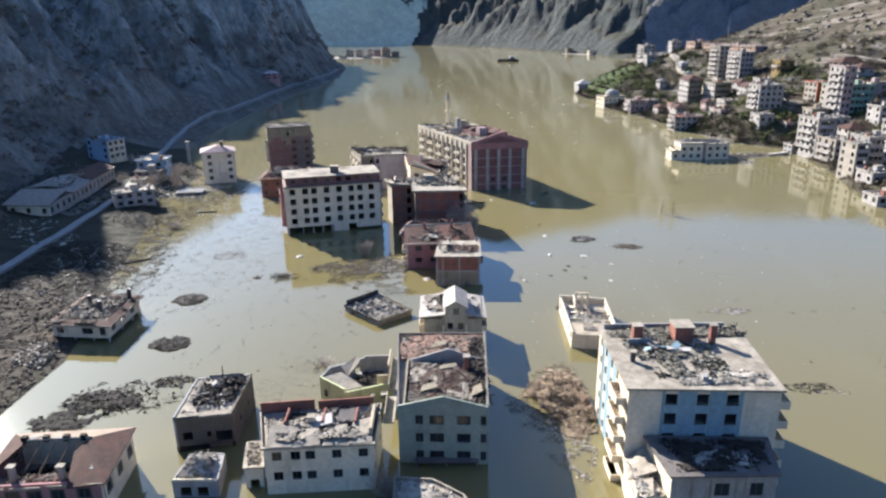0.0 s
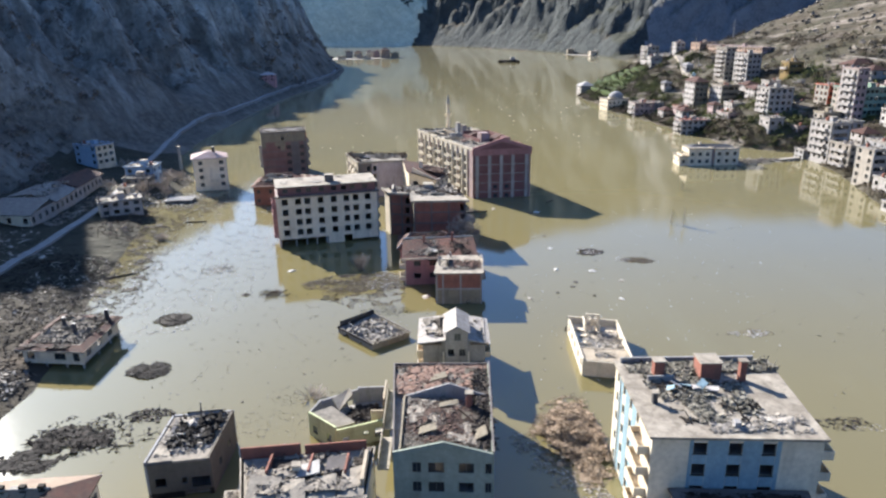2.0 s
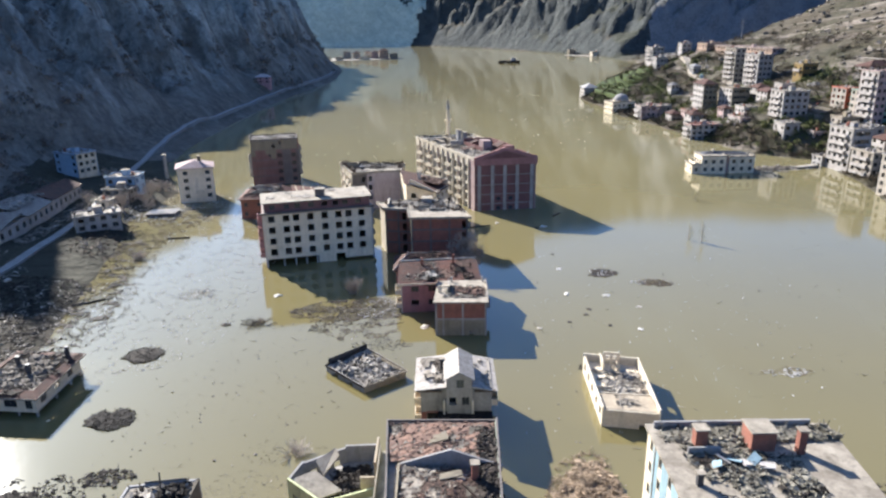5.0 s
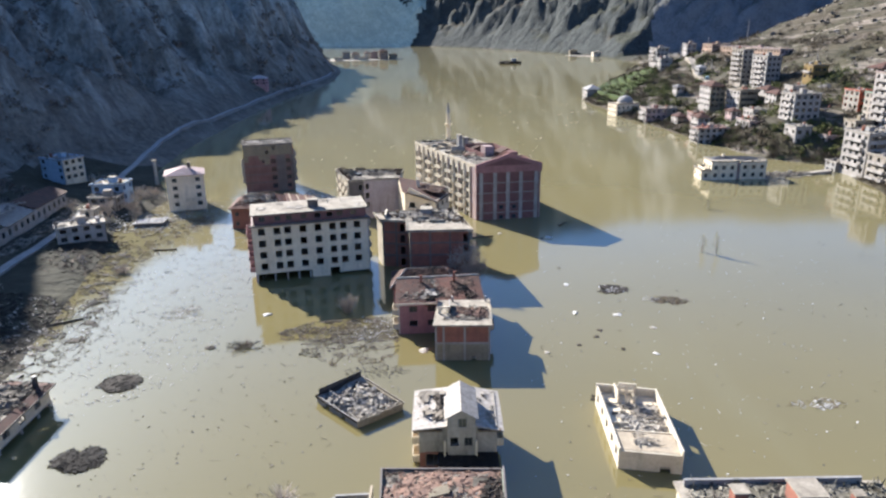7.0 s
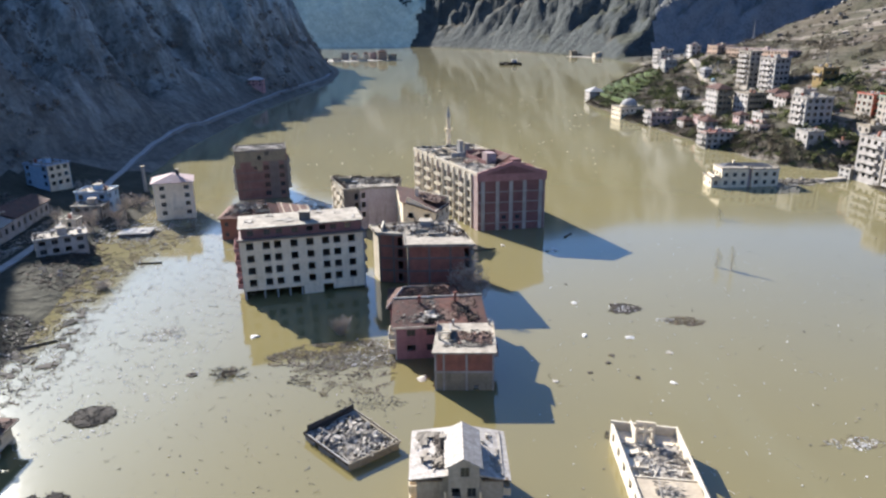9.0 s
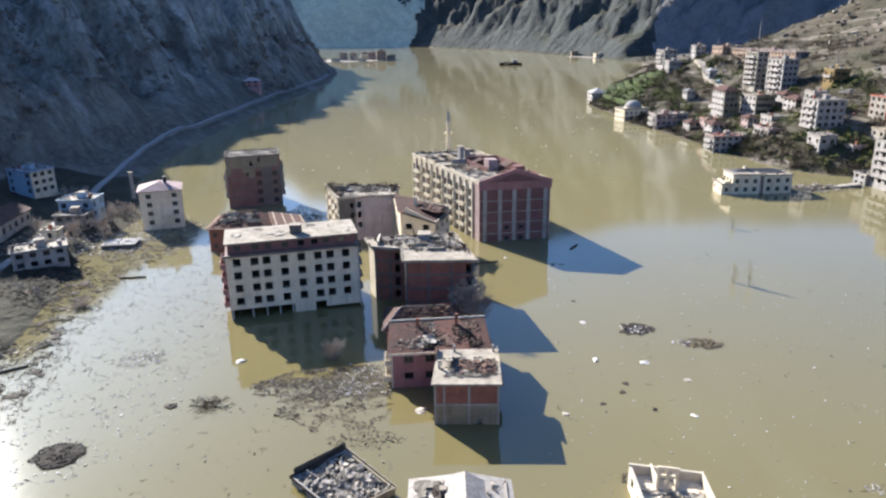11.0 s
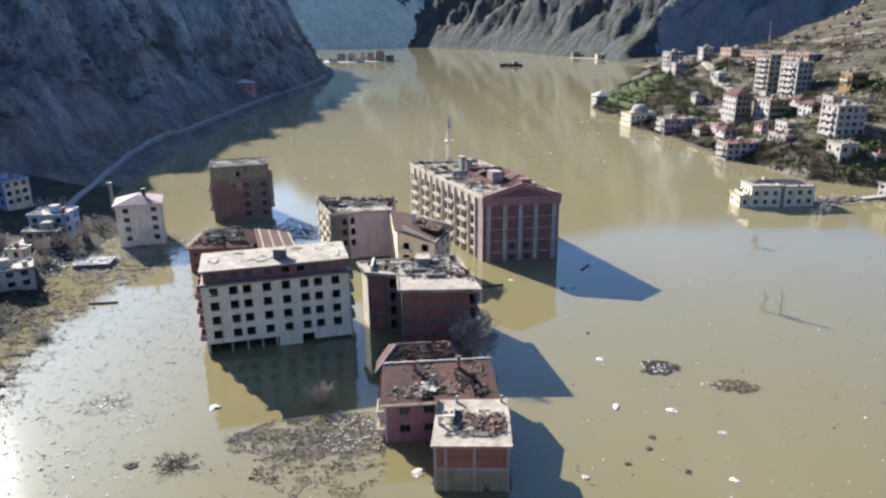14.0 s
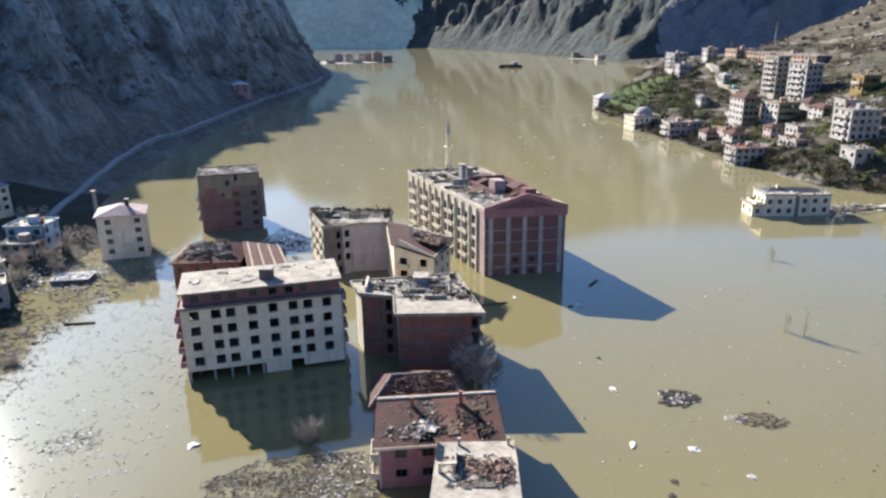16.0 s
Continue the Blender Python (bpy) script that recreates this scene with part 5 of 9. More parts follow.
def chalet():
    c = [(-3.5, 119.0), (7.2, 118.8), (7.4, 128.2), (-3.7, 128.4)]
    ob, p = site("house", "buff chalet-style house with a flaking white cross-gabled roof", "house", c)
    wall(ob, *side(p, 0), -3, 6.6, DULL_CREAM, [(4.1, 4.2, 5.3, 5.5), (6.4, 4.2, 7.5, 5.5), (0.9, 0.6, 3.2, 2.4)], "framed", panes=0.6)
    wall(ob, *side(p, 1), -3, 6.6, DULL_CREAM, holes(run(p, 1), 3, [1.2, 4.2], 1.1, 1.3), "framed")
    wall(ob, *side(p, 2), -3, 6.6, DULL_CREAM, holes(run(p, 2), 3, [1.2, 4.2], 1.1, 1.3), "framed")
    wall(ob, *side(p, 3), -3, 6.6, WHITE, holes(run(p, 3), 3, [1.2, 4.2], 1.1, 1.5), "framed")
    balconies(ob, *side(p, 3), [(1.4, 0.4), (1.4, 3.4), (5.6, 0.4), (5.6, 3.4)], 2.6, 1.0, WHITE)
    balconies(ob, *side(p, 1), [(1.0, 3.2), (5.2, 3.2)], 2.6, 1.0, WHITE)
    floors(ob, p, [0.3, 3.3, 6.4])
    # front lean-to terrace and gabled bay
    g = Geo()
    g.box(2.6, -4.6, -3, 10.8, 0.0, 2.7)
    part("terrace", g, BLACK_FILL, ob, "dark wet terrace below the gable")
    g = Geo()
    g.box(2.6, -4.6, 2.7, 10.8, -4.4, 3.0)
    part("terrace_parapet", g, GRIMY, ob)
    m = pose(3.9, -1.0, 0)
    part("bay_wall", wall_geo(3.8, 2.8, 8.8, [(1.5, 7.2, 2.6, 8.5), (0.4, 4.3, 1.5, 5.6), (2.3, 4.3, 3.4, 5.6)], 0.25, (1.9, 9.9)), DULL_CREAM, ob, "", m)
    for u, v in ((1.5, 7.2), (2.3, 4.3)):
        fm, pm = window_mesh(1.1, 1.3, "framed")
        part("pane", pm, GLASS, part("window", fm, FRAME, ob, "", m @ pose(u, 0, v)))
    for x in (3.9, 7.5):
        g = Geo()
        g.box(x, -0.75, 2.8, x + 0.2, 3.2, 8.8)
        part("bay_cheek", g, DULL_CREAM, ob)
    for x in (3.4, 7.7):
        g = Geo()
        g.box(x, -1.3, 2.7, x + 0.25, -1.05, 5.2)
        part("post", g, WHITE, ob)
    # main roof falls to both sides, cross gable over the bay
    roof_plane(ob, [(-0.9, -0.6, 6.6), (3.9, -0.6, 7.15), (3.9, 9.9, 7.15), (-0.9, 9.9, 6.6)], FLAKED, label="flaking white sheet-metal roof")
    roof_plane(ob, [(7.7, -0.6, 7.15), (11.6, -0.6, 6.3), (11.6, 9.9, 6.3), (7.7, 9.9, 7.15)], FLAKED, label="flaking white sheet-metal roof")
    roof_plane(ob, [(3.5, -1.5, 8.75), (5.8, -1.5, 10.1), (5.8, 6.6, 10.1), (3.5, 6.6, 8.75)], FLAKED, label="flaking white sheet-metal roof")
    roof_plane(ob, [(5.8, -1.5, 10.1), (8.1, -1.5, 8.75), (8.1, 6.6, 8.75), (5.8, 6.6, 10.1)], FLAKED, label="flaking white sheet-metal roof")
    for x in (3.9, 7.5):
        g = Geo()
        g.box(x, 3.2, 6.8, x + 0.2, 6.4, 8.8)
        part("dormer_cheek", g, DULL_CREAM, ob)
    g = Geo()
    g.box(3.9, 6.4, 6.5, 7.7, 6.6, 9.0)
    part("dormer_back", g, DULL_CREAM, ob)
    roof_plane(ob, [(3.9, 6.6, 7.15), (5.8, 6.6, 7.6), (5.8, 9.9, 7.6), (3.9, 9.9, 7.15)], FLAKED, label="white sheet-metal roof")
    roof_plane(ob, [(5.8, 6.6, 7.6), (7.7, 6.6, 7.15), (7.7, 9.9, 7.15), (5.8, 9.9, 7.6)], FLAKED, label="white sheet-metal roof")
    rubble("roof_rubble", "rusted holes and black leaves along a roof valley", [(-1.6, 119.4), (-0.1, 119.4), (-0.1, 127.6), (-1.6, 127.6)], lambda x, y: 6.77 + 0.115 * (x + 4.4), 60, 0.2, 0.9, DARK_RUBBLE, 0.0, 0.2, flat=0.2, bare=0.45)
    rubble("roof_rubble", "rust flakes and torn sheet edges on a chalet roof", [(-4.0, 119.2), (-0.2, 119.2), (-0.2, 128.0), (-4.0, 128.0)], lambda x, y: 6.78 + 0.115 * (x + 4.4), 40, 0.1, 0.6, RUBBLE, 0.0, 0.3, flat=0.25, bare=0.5)
    bars(ob, *side(p, 0), "brick_panel", BRICKWORK, [(0.02, 0.85, -2, 2.6, 0.03), (0.85, 2.95, -2, 0.55, 0.03), (0.85, 2.95, 2.42, 2.75, 0.03)], "stained brick base")
    bars(ob, *side(p, 0), "eaves_shadow_board", TIMBER, [(-0.4, 3.2, 6.2, 6.45, 0.45), (8.1, 11.2, 6.2, 6.45, 0.45)])
    rubble("roof_rubble", "torn sheets and grime scattered on a chalet roof", [(4.8, 119.4), (7.0, 119.4), (7.0, 127.6), (4.8, 127.6)], lambda x, y: 7.2 - 0.218 * (x - 4.2), 24, 0.3, 1.0, PALE_RUBBLE, 0.0, 0.3, bare=0.6)
    stack_box("chimney", ob, 3.0, 4.8, 6.9, 3.5, 5.3, 8.9, DARK_METAL)
    stack_box("chimney", ob, 0.6, 2.4, 6.8, 0.85, 2.65, 7.7, DARK_METAL)
    rubble("terrace_rubble", "rubble and scraps on the dark terrace", [(-0.6, 114.8), (6.8, 114.8), (6.8, 118.4), (-0.6, 118.4)], 2.75, 60, 0.2, 0.6, BLACK_FILL, bare=0.2)


def teal_block():
    c = [(-6.3, 83.9), (6.1, 83.2), (7.0, 106.6), (-7.6, 107.0)]
    ob, p = site("apartment_block", "pale teal four-storey block, roof fallen in", "building", c)
    L, top = run(p, 0), 9.0
    wins = [(u - w / 2, r, u + w / 2, r + 1.45) for u, w in ((2.9, 1.1), (5.3, 2.0), (9.0, 1.9), (11.7, 0.8)) for r in (0.6, 3.4, 6.2)]
    ground_open = [(0.8, -2.6, 3.0, -0.4), (4.0, -2.6, 7.0, -0.4), (7.6, -2.6, 11.4, -0.4)]
    wall(ob, *side(p, 0), -3, top, TEAL, wins + ground_open, "framed", gable=(L / 2, 10.6), panes=0.7, label="pale teal rendered front")
    wall(ob, *side(p, 1), -3, top, TEAL, holes(run(p, 1), 6, [0.6, 3.4, 6.2], 1.1, 1.4, 1.5), "framed")
    wall(ob, *side(p, 2), -3, top - 0.4, TEAL, holes(run(p, 2), 4, [0.6, 3.4, 6.2], 1.1, 1.4), "framed")
    wall(ob, *side(p, 3), -3, top - 0.4, TEAL, holes(run(p, 3), 6, [0.6, 3.4, 6.2], 1.1, 1.4, 1.5), "framed")
    floors(ob, p, [0.2, 3.0, 5.8, 8.0])
    # pale coping round the open top, the dividing gable, side galleries
    e, f = grown(p, 0.03), grown(p, -0.2)
    for i in range(4):
        j = (i + 1) % 4
        if i == 0:
            continue
        z = top - 0.35 if i > 1 else top
        g = Geo()
        g.solid([(*e[i], z), (*e[j], z), (*f[j], z), (*f[i], z), (*e[i], z + 0.35), (*e[j], z + 0.35), (*f[j], z + 0.35), (*f[i], z + 0.35)])
        part("coping", g, GRIMY, ob)
    g = Geo()
    g.box(2.2, -1.3, 0.75, 11.0, -0.1, 0.95)
    part("porch_slab", g, GRIMY, ob, "dark concrete porch canopy")
    for x in (2.4, 6.4, 10.6):
        g = Geo()
        g.box(x, -1.25, -3, x + 0.3, -0.95, 0.75)
        part("porch_post", g, GRIMY, ob)
    # Solid black block stands in for the shade of the porch openings.
    g = Geo()
    g.box(2.4, -0.6, -3, 10.8, -0.1, 0.74)
    part("porch_back", g, DARK_METAL, ob, "black block for the shade inside the porch")
    m, n = along((0.9, 13.9), (13.2, 13.2))
    part("inner_gable", wall_geo(n, 7.8, 8.6, (), 0.3, (n / 2, 10.7)), GREY, ob, "grey inner dividing gable wall", m)
    g = Geo()
    g.box(0.7, 0.6, 7.9, 0.95, 13.6, 9.0)
    part("inner_wall", g, BROWN, ob)
    g = Geo()
    g.box(11.9, 0.6, 7.9, 12.15, 8.0, 8.8)
    part("inner_wall", g, TEAL, ob)
    for y0, y1 in ((2.0, 9.0), (11.0, 21.5)):
        g = Geo()
        g.box(-2.2, y0, 5.0, -0.7, y1, 5.2)
        g.box(-2.2, y0, 5.2, -2.05, y1, 6.1)
        part("gallery", g, PALE_SLAB, ob, "pale side gallery with parapet")
    stack_box("chimney", ob, 9.4, 10.4, 8.0, 10.2, 11.2, 10.8, BRICKWORK)
    g = Geo()
    g.beam((8.3, 8.6, 9.7), (12.0, 4.8, 8.3), 0.14, 0.14, 4)
    part("fallen_beam", g, TIMBER, ob)
    rubble("roof_rubble", "heap of broken brick and tile inside the open roof", [(-5.2, 86.0), (5.8, 85.4), (6.2, 96.4), (-5.4, 97)], 8.5, 900, 0.15, 0.75, RED_RUBBLE, 0.8, 0.5)
    rubble("roof_rubble", "pale dust, laths and blocks inside the open roof", [(-5.6, 84.6), (6.0, 84.2), (6.4, 97), (-5.8, 97.4)], 8.55, 700, 0.15, 0.8, RUBBLE, 0.5, 0.5, bare=0.3)
    for x, y, w, d, tilt in ((3.0, 4.0, 2.4, 1.6, 0.5), (8.6, 7.4, 2.0, 1.8, -0.4), (5.6, 10.4, 2.8, 1.2, 0.3), (10.2, 2.6, 1.6, 2.2, 0.6), (4.4, 17.6, 2.4, 1.6, 0.4), (9.4, 19.6, 2.2, 1.4, -0.3)):
        roof_plane(ob, [(x, y, 8.9), (x + w, y + 0.4, 8.9 + tilt), (x + w - 0.2, y + d, 9.1 + tilt), (x + 0.2, y + d - 0.3, 9.1)], BROWN, 0.14, "fallen_slab")
    rubble("roof_rubble", "charred boards along the open roof's sides", [(3.6, 85), (6.3, 84.6), (6.8, 105), (4.2, 105)], 8.7, 200, 0.3, 1.3, DARK_RUBBLE, 0.3, 0.5)
    rubble("roof_rubble", "broken brick, planks and dust behind the dividing wall", [(-6.7, 98.6), (6.5, 98.2), (6.5, 106), (-7.0, 106.4)], 8.6, 620, 0.15, 0.8, RUBBLE, 0.4, 0.5)
    rubble("roof_rubble", "broken brick and plaster behind the dividing wall", [(-6.9, 98.2), (6.6, 98), (6.7, 106.4), (-7.2, 106.6)], 8.65, 420, 0.15, 0.9, RED_RUBBLE, 0.4, 0.5)


def lime_ruin():
    c = [(-20.2, 101.6), (-15.6, 97.4), (-8.0, 100.6), (-9.4, 109.0), (-13.6, 108.8), (-19.0, 105.4)]
    ob, p = site("house", "pale green roofless house with a slanting broken slab", "house", c)
    tops = [3.9, 3.3, 3.0, 3.9, 3.6, 3.8]
    for i in range(6):
        n = run(p, i)
        o = [(1.0, 0.5, 2.0, 1.9), (4.2, 1.6, 5.0, 2.1), (5.9, 0.9, 7.2, 2.2)] if i == 1 else ([] if n < 5 else holes(n, 2, [1.0], 1.0, 1.1))
        wall(ob, *side(p, i), -3, tops[i], LIME if i < 3 else GREY, o, "hollow", label="pale yellow-green render" if i < 3 else "")
    floors(ob, p, [1.2])
    roof_plane(ob, [(0.3, 0.2, 3.6), (3.9, -2.6, 2.6), (7.0, -0.4, 2.3), (3.2, 2.4, 3.4)], PALE_SLAB, 0.2, "fallen_slab", "tilted pale ceiling slab")
    roof_plane(ob, [(4.2, 2.4, 2.6), (6.2, 3.8, 4.6), (5.6, 5.0, 5.0), (3.0, 4.2, 3.6)], PALE_SLAB, 0.25, "fallen_slab", "upended grey slab")
    g = Geo()
    g.box(11.0, 1.6, 2.4, 11.3, 7.4, 5.0)
    g.box(9.4, -0.4, 2.4, 11.2, -0.1, 4.2)
    part("remnant_wall", g, BUFF, ob)
    rubble("ruin_rubble", "dark rubble filling the roofless house", [(-15.6, 100.2), (-9.4, 101.6), (-10.0, 107.6), (-15, 106.6)], 1.4, 240, 0.3, 1.1, DARK_RUBBLE, 0.8, 0.25)


def brown_block():
    c = [(-38.5, 87.0), (-30.4, 88.4), (-30.4, 99.4), (-38.8, 98.2)]
    ob, p = site("house", "brown-grey three-storey house with a gutted open roof", "house", c)
    wall(ob, *side(p, 0), -3, 5.4, DARK_BROWN, [(1.0, 1.9, 2.4, 3.1), (4.3, 2.1, 5.0, 2.9), (5.5, 1.3, 7.9, 2.8), (4.6, -1.0, 7.6, 0.5)], "hollow", label="brown-grey rendered front")
    wall(ob, *side(p, 1), -3, 5.8, DARK_BROWN, [(3, 1.9, 4.1, 3.1), (7, 1.9, 8.1, 3.1)], "framed")
    wall(ob, *side(p, 2), -3, 5.8, GREY, [])
    wall(ob, *side(p, 3), -3, 5.8, GREY, holes(run(p, 3), 3, [1.8], 1.1, 1.2), "framed")
    floors(ob, p, [0.4, 3.4])
    flat_roof(ob, grown(p, -0.32), 5.35, over=0.25, th=0.3, label="pale scorched roof slab")
    bars(ob, *side(p, 0), "cornice", PALE_SLAB, [(3.6, 8.2, 5.42, 5.72, 0.3)])
    # Black strips stand in for the shadow along the foot of the wall.
    bars(ob, *side(p, 0), "wet_base", BLACK_FILL, [(0.0, 4.5, -2, 0.9, 0.03), (7.7, 8.2, -2, 0.9, 0.03)], "black wet plinth")
    bars(ob, *side(p, 0), "scorched_edge", DARK_METAL, [(0.0, 3.4, 5.35, 5.5, 0.12)], "scorched black slab edge")
    bars(ob, *side(p, 2), "parapet", PALE_SLAB, [(1.5, 6.5, 5.8, 6.1, 0.02)])
    g = Geo()
    g.beam((4.2, 10.0, 5), (4.3, 10.2, 8.4), 0.12, 0.1, 6)
    part("vent_pipe", g, DARK_METAL, ob)
    rubble("roof_rubble", "black charred timber and blocks on a pale roof", [(-36.6, 90.2), (-31.4, 90.6), (-31.2, 98.4), (-37.2, 97.4)], 5.66, 260, 0.35, 1.9, BLACK_FILL, 0.8, 0.4, bare=0.3)
    rubble("roof_rubble", "white plaster lumps among charred timber", [(-36.6, 90.2), (-31.4, 90.6), (-31.2, 98.4), (-37.2, 97.4)], 5.9, 70, 0.3, 0.85, PALE_RUBBLE, 0.5, 0.2, "blocks", 0.6, 0.1)
    rubble("roof_rubble", "pale blocks scattered on a pale roof", [(-38, 88.2), (-31, 89.2), (-31, 98.8), (-38, 97.8)], 5.66, 150, 0.3, 1.0, PALE_RUBBLE, 0.3, 0.2, bare=0.38)
    # crumbled annex before it
    c = [(-35.4, 77.0), (-29.4, 77.0), (-30.2, 83.0), (-35.0, 83.0)]
    ob, p = site("shed", "crumbled grey annex with a pale rubble top", "shed", c)
    for i in range(4):
        wall(ob, *side(p, i), -3, 2.6, GREY, [(1.0, 0.4, 2.4, 1.6), (3.2, 0.4, 4.6, 1.6)] if i == 0 else [], "hollow")
    floors(ob, p, [2.5])
    bars(ob, *side(p, 0), "cornice", WHITE, [(0.2, 5.2, 2.6, 2.9, 0.15)])
    rubble("roof_rubble", "pale rubble heaped on a crumbled annex", [(-35, 77.6), (-30.4, 77.6), (-31, 82.6), (-34.6, 82.6)], 2.7, 190, 0.3, 0.9, PALE_RUBBLE, 2.8, 0.2)


def white_house():
    c = [(-23.2, 77.4), (-9.2, 78.2), (-9.0, 87.6), (-25.4, 85.6)]
    ob, p = site("house", "white two-storey house with paired windows and wrecked roof", "house", c)
    L = run(p, 0)
    wins = [(u - 0.62, r, u + 0.62, r + 1.25) for u in (1.6, 4.0, 5.9, 9.3, 12.7) for r in (2.1, 5.1)]
    wall(ob, *side(p, 0), -3, 7.2, WHITE, wins, "framed", panes=0.6)
    bars(ob, *side(p, 0), "cornice", PALE_SLAB, [(-0.3, L + 0.3, 7.0, 7.3, 0.45)])
    wall(ob, *side(p, 1), -3, 7.2, WHITE, holes(run(p, 1), 2, [2.1, 5.1], 1.2, 1.2), "framed")
    wall(ob, *side(p, 2), -3, 7.2, MAROON, [])
    wall(ob, *side(p, 3), -3, 7.2, WHITE, holes(run(p, 3), 2, [2.1, 5.1], 1.2, 1.2), "framed")
    floors(ob, p, [1.0, 4.0, 7.0])
    flat_roof(ob, p, 7.0, over=0.2, th=0.2, label="pale cracked roof deck")
    bars(ob, p[3], p[2], "roof_wall", BRICKWORK, [(0, 7.4, 7.2, 8.8, 0.2), (7.9, 15.6, 7.2, 8.5, 0.2)], "low red-brown back wall")
    rubble("roof_rubble", "red tile shards and boards behind the back wall", [(-25.0, 86.2), (-11, 88), (-12, 91), (-25, 89.4)], 0.0, 160, 0.3, 1.2, RED_RUBBLE, 1.6, 0.5)
    for pts, mat in (([(0.4, -0.3, 7.35), (3.7, -0.2, 7.4), (4.0, 3.4, 8.0), (0.2, 3.6, 8.2)], PALE_SLAB), ([(3.8, -0.2, 7.3), (7.3, 0.0, 7.5), (6.8, 2.8, 8.2), (4.2, 3.2, 7.7)], PALE_SLAB),
                     ([(7.6, 0.0, 7.35), (10.7, 0.3, 7.35), (10.4, 3.8, 8.1), (7.4, 3.4, 7.8)], PALE_SLAB), ([(10.9, 0.3, 7.4), (13.9, 0.6, 7.35), (13.7, 5.4, 8.2), (11.0, 4.8, 7.8)], PALE_SLAB),
                     ([(4.8, 3.4, 7.6), (8.4, 3.8, 8.3), (8.0, 6.2, 8.4), (4.9, 5.8, 7.7)], CONCRETE), ([(8.8, 4.2, 7.7), (11.4, 5.0, 7.9), (11.0, 7.4, 8.3), (8.9, 6.8, 8.2)], GRIMY)):
        roof_plane(ob, pts, mat, 0.15, "fallen_slab", "tilted pale roof slab" if mat == PALE_SLAB else "")
    for x in (1.8, 6.8, 11.2):
        g = Geo()
        g.box(x, 4.2, 7.1, x + 0.25, 7.6, 8.3)
        part("roof_wall", g, BRICKWORK, ob)
    g = Geo()
    g.box(13.4, 2.0, 7.2, 13.8, 7.8, 8.6)
    part("roof_wall", g, BUFF, ob)
    stack_box("chimney", ob, 5.0, 4.5, 7.2, 5.8, 5.3, 8.6, WHITE)
    rubble("roof_rubble", "broken plaster and beams on a white house", [(-23.2, 77.8), (-9.4, 78.6), (-9.6, 86.4), (-24.6, 84.8)], 7.6, 130, 0.25, 1.1, RUBBLE, 0.5, 0.4, bare=0.42)
    rubble("roof_rubble", "dark beams and boards on a white house", [(-22.8, 79.4), (-9.8, 80), (-9.8, 86.4), (-24.4, 84.8)], 7.3, 110, 0.3, 1.4, DARK_RUBBLE, 0.4, 0.6, bare=0.36)
    c = [(-26.4, 78.8), (-24.0, 79.0), (-25.6, 84.6), (-27.4, 84.4)]
    ob, p = site("shed", "narrow side shed with a dusty slab roof", "shed", c)
    for i in range(4):
        wall(ob, *side(p, i), -3, 3.0, WHITE, [(0.6, -0.6, 1.8, 1.2)] if i == 0 else [], "hollow")
    flat_roof(ob, p, 3.0, over=0.2)
    rubble("roof_rubble", "grey scraps on a narrow shed roof", grown(c, -0.3), 3.25, 40, 0.3, 1.0, RUBBLE, 0.5, 0.4)
    # broken roof of a sunken house next to it
    c = [(-6.2, 69.0), (3.6, 68.4), (2.4, 73.0), (-1.6, 76.2), (-6.4, 76.6)]
    ob, p = site("house", "sunken house with a pale splintered roof", "house", c)
    for i in range(5):
        wall(ob, *side(p, i), -3, 2.4, WHITE, [])
    flat_roof(ob, p, 2.4, over=0.1, rim=0.4)
    rubble("roof_rubble", "pale splintered sheets and planks on a sunken roof", grown(c, -0.6), 2.7, 90, 0.3, 1.2, PALE_RUBBLE, 0.4, 0.5)


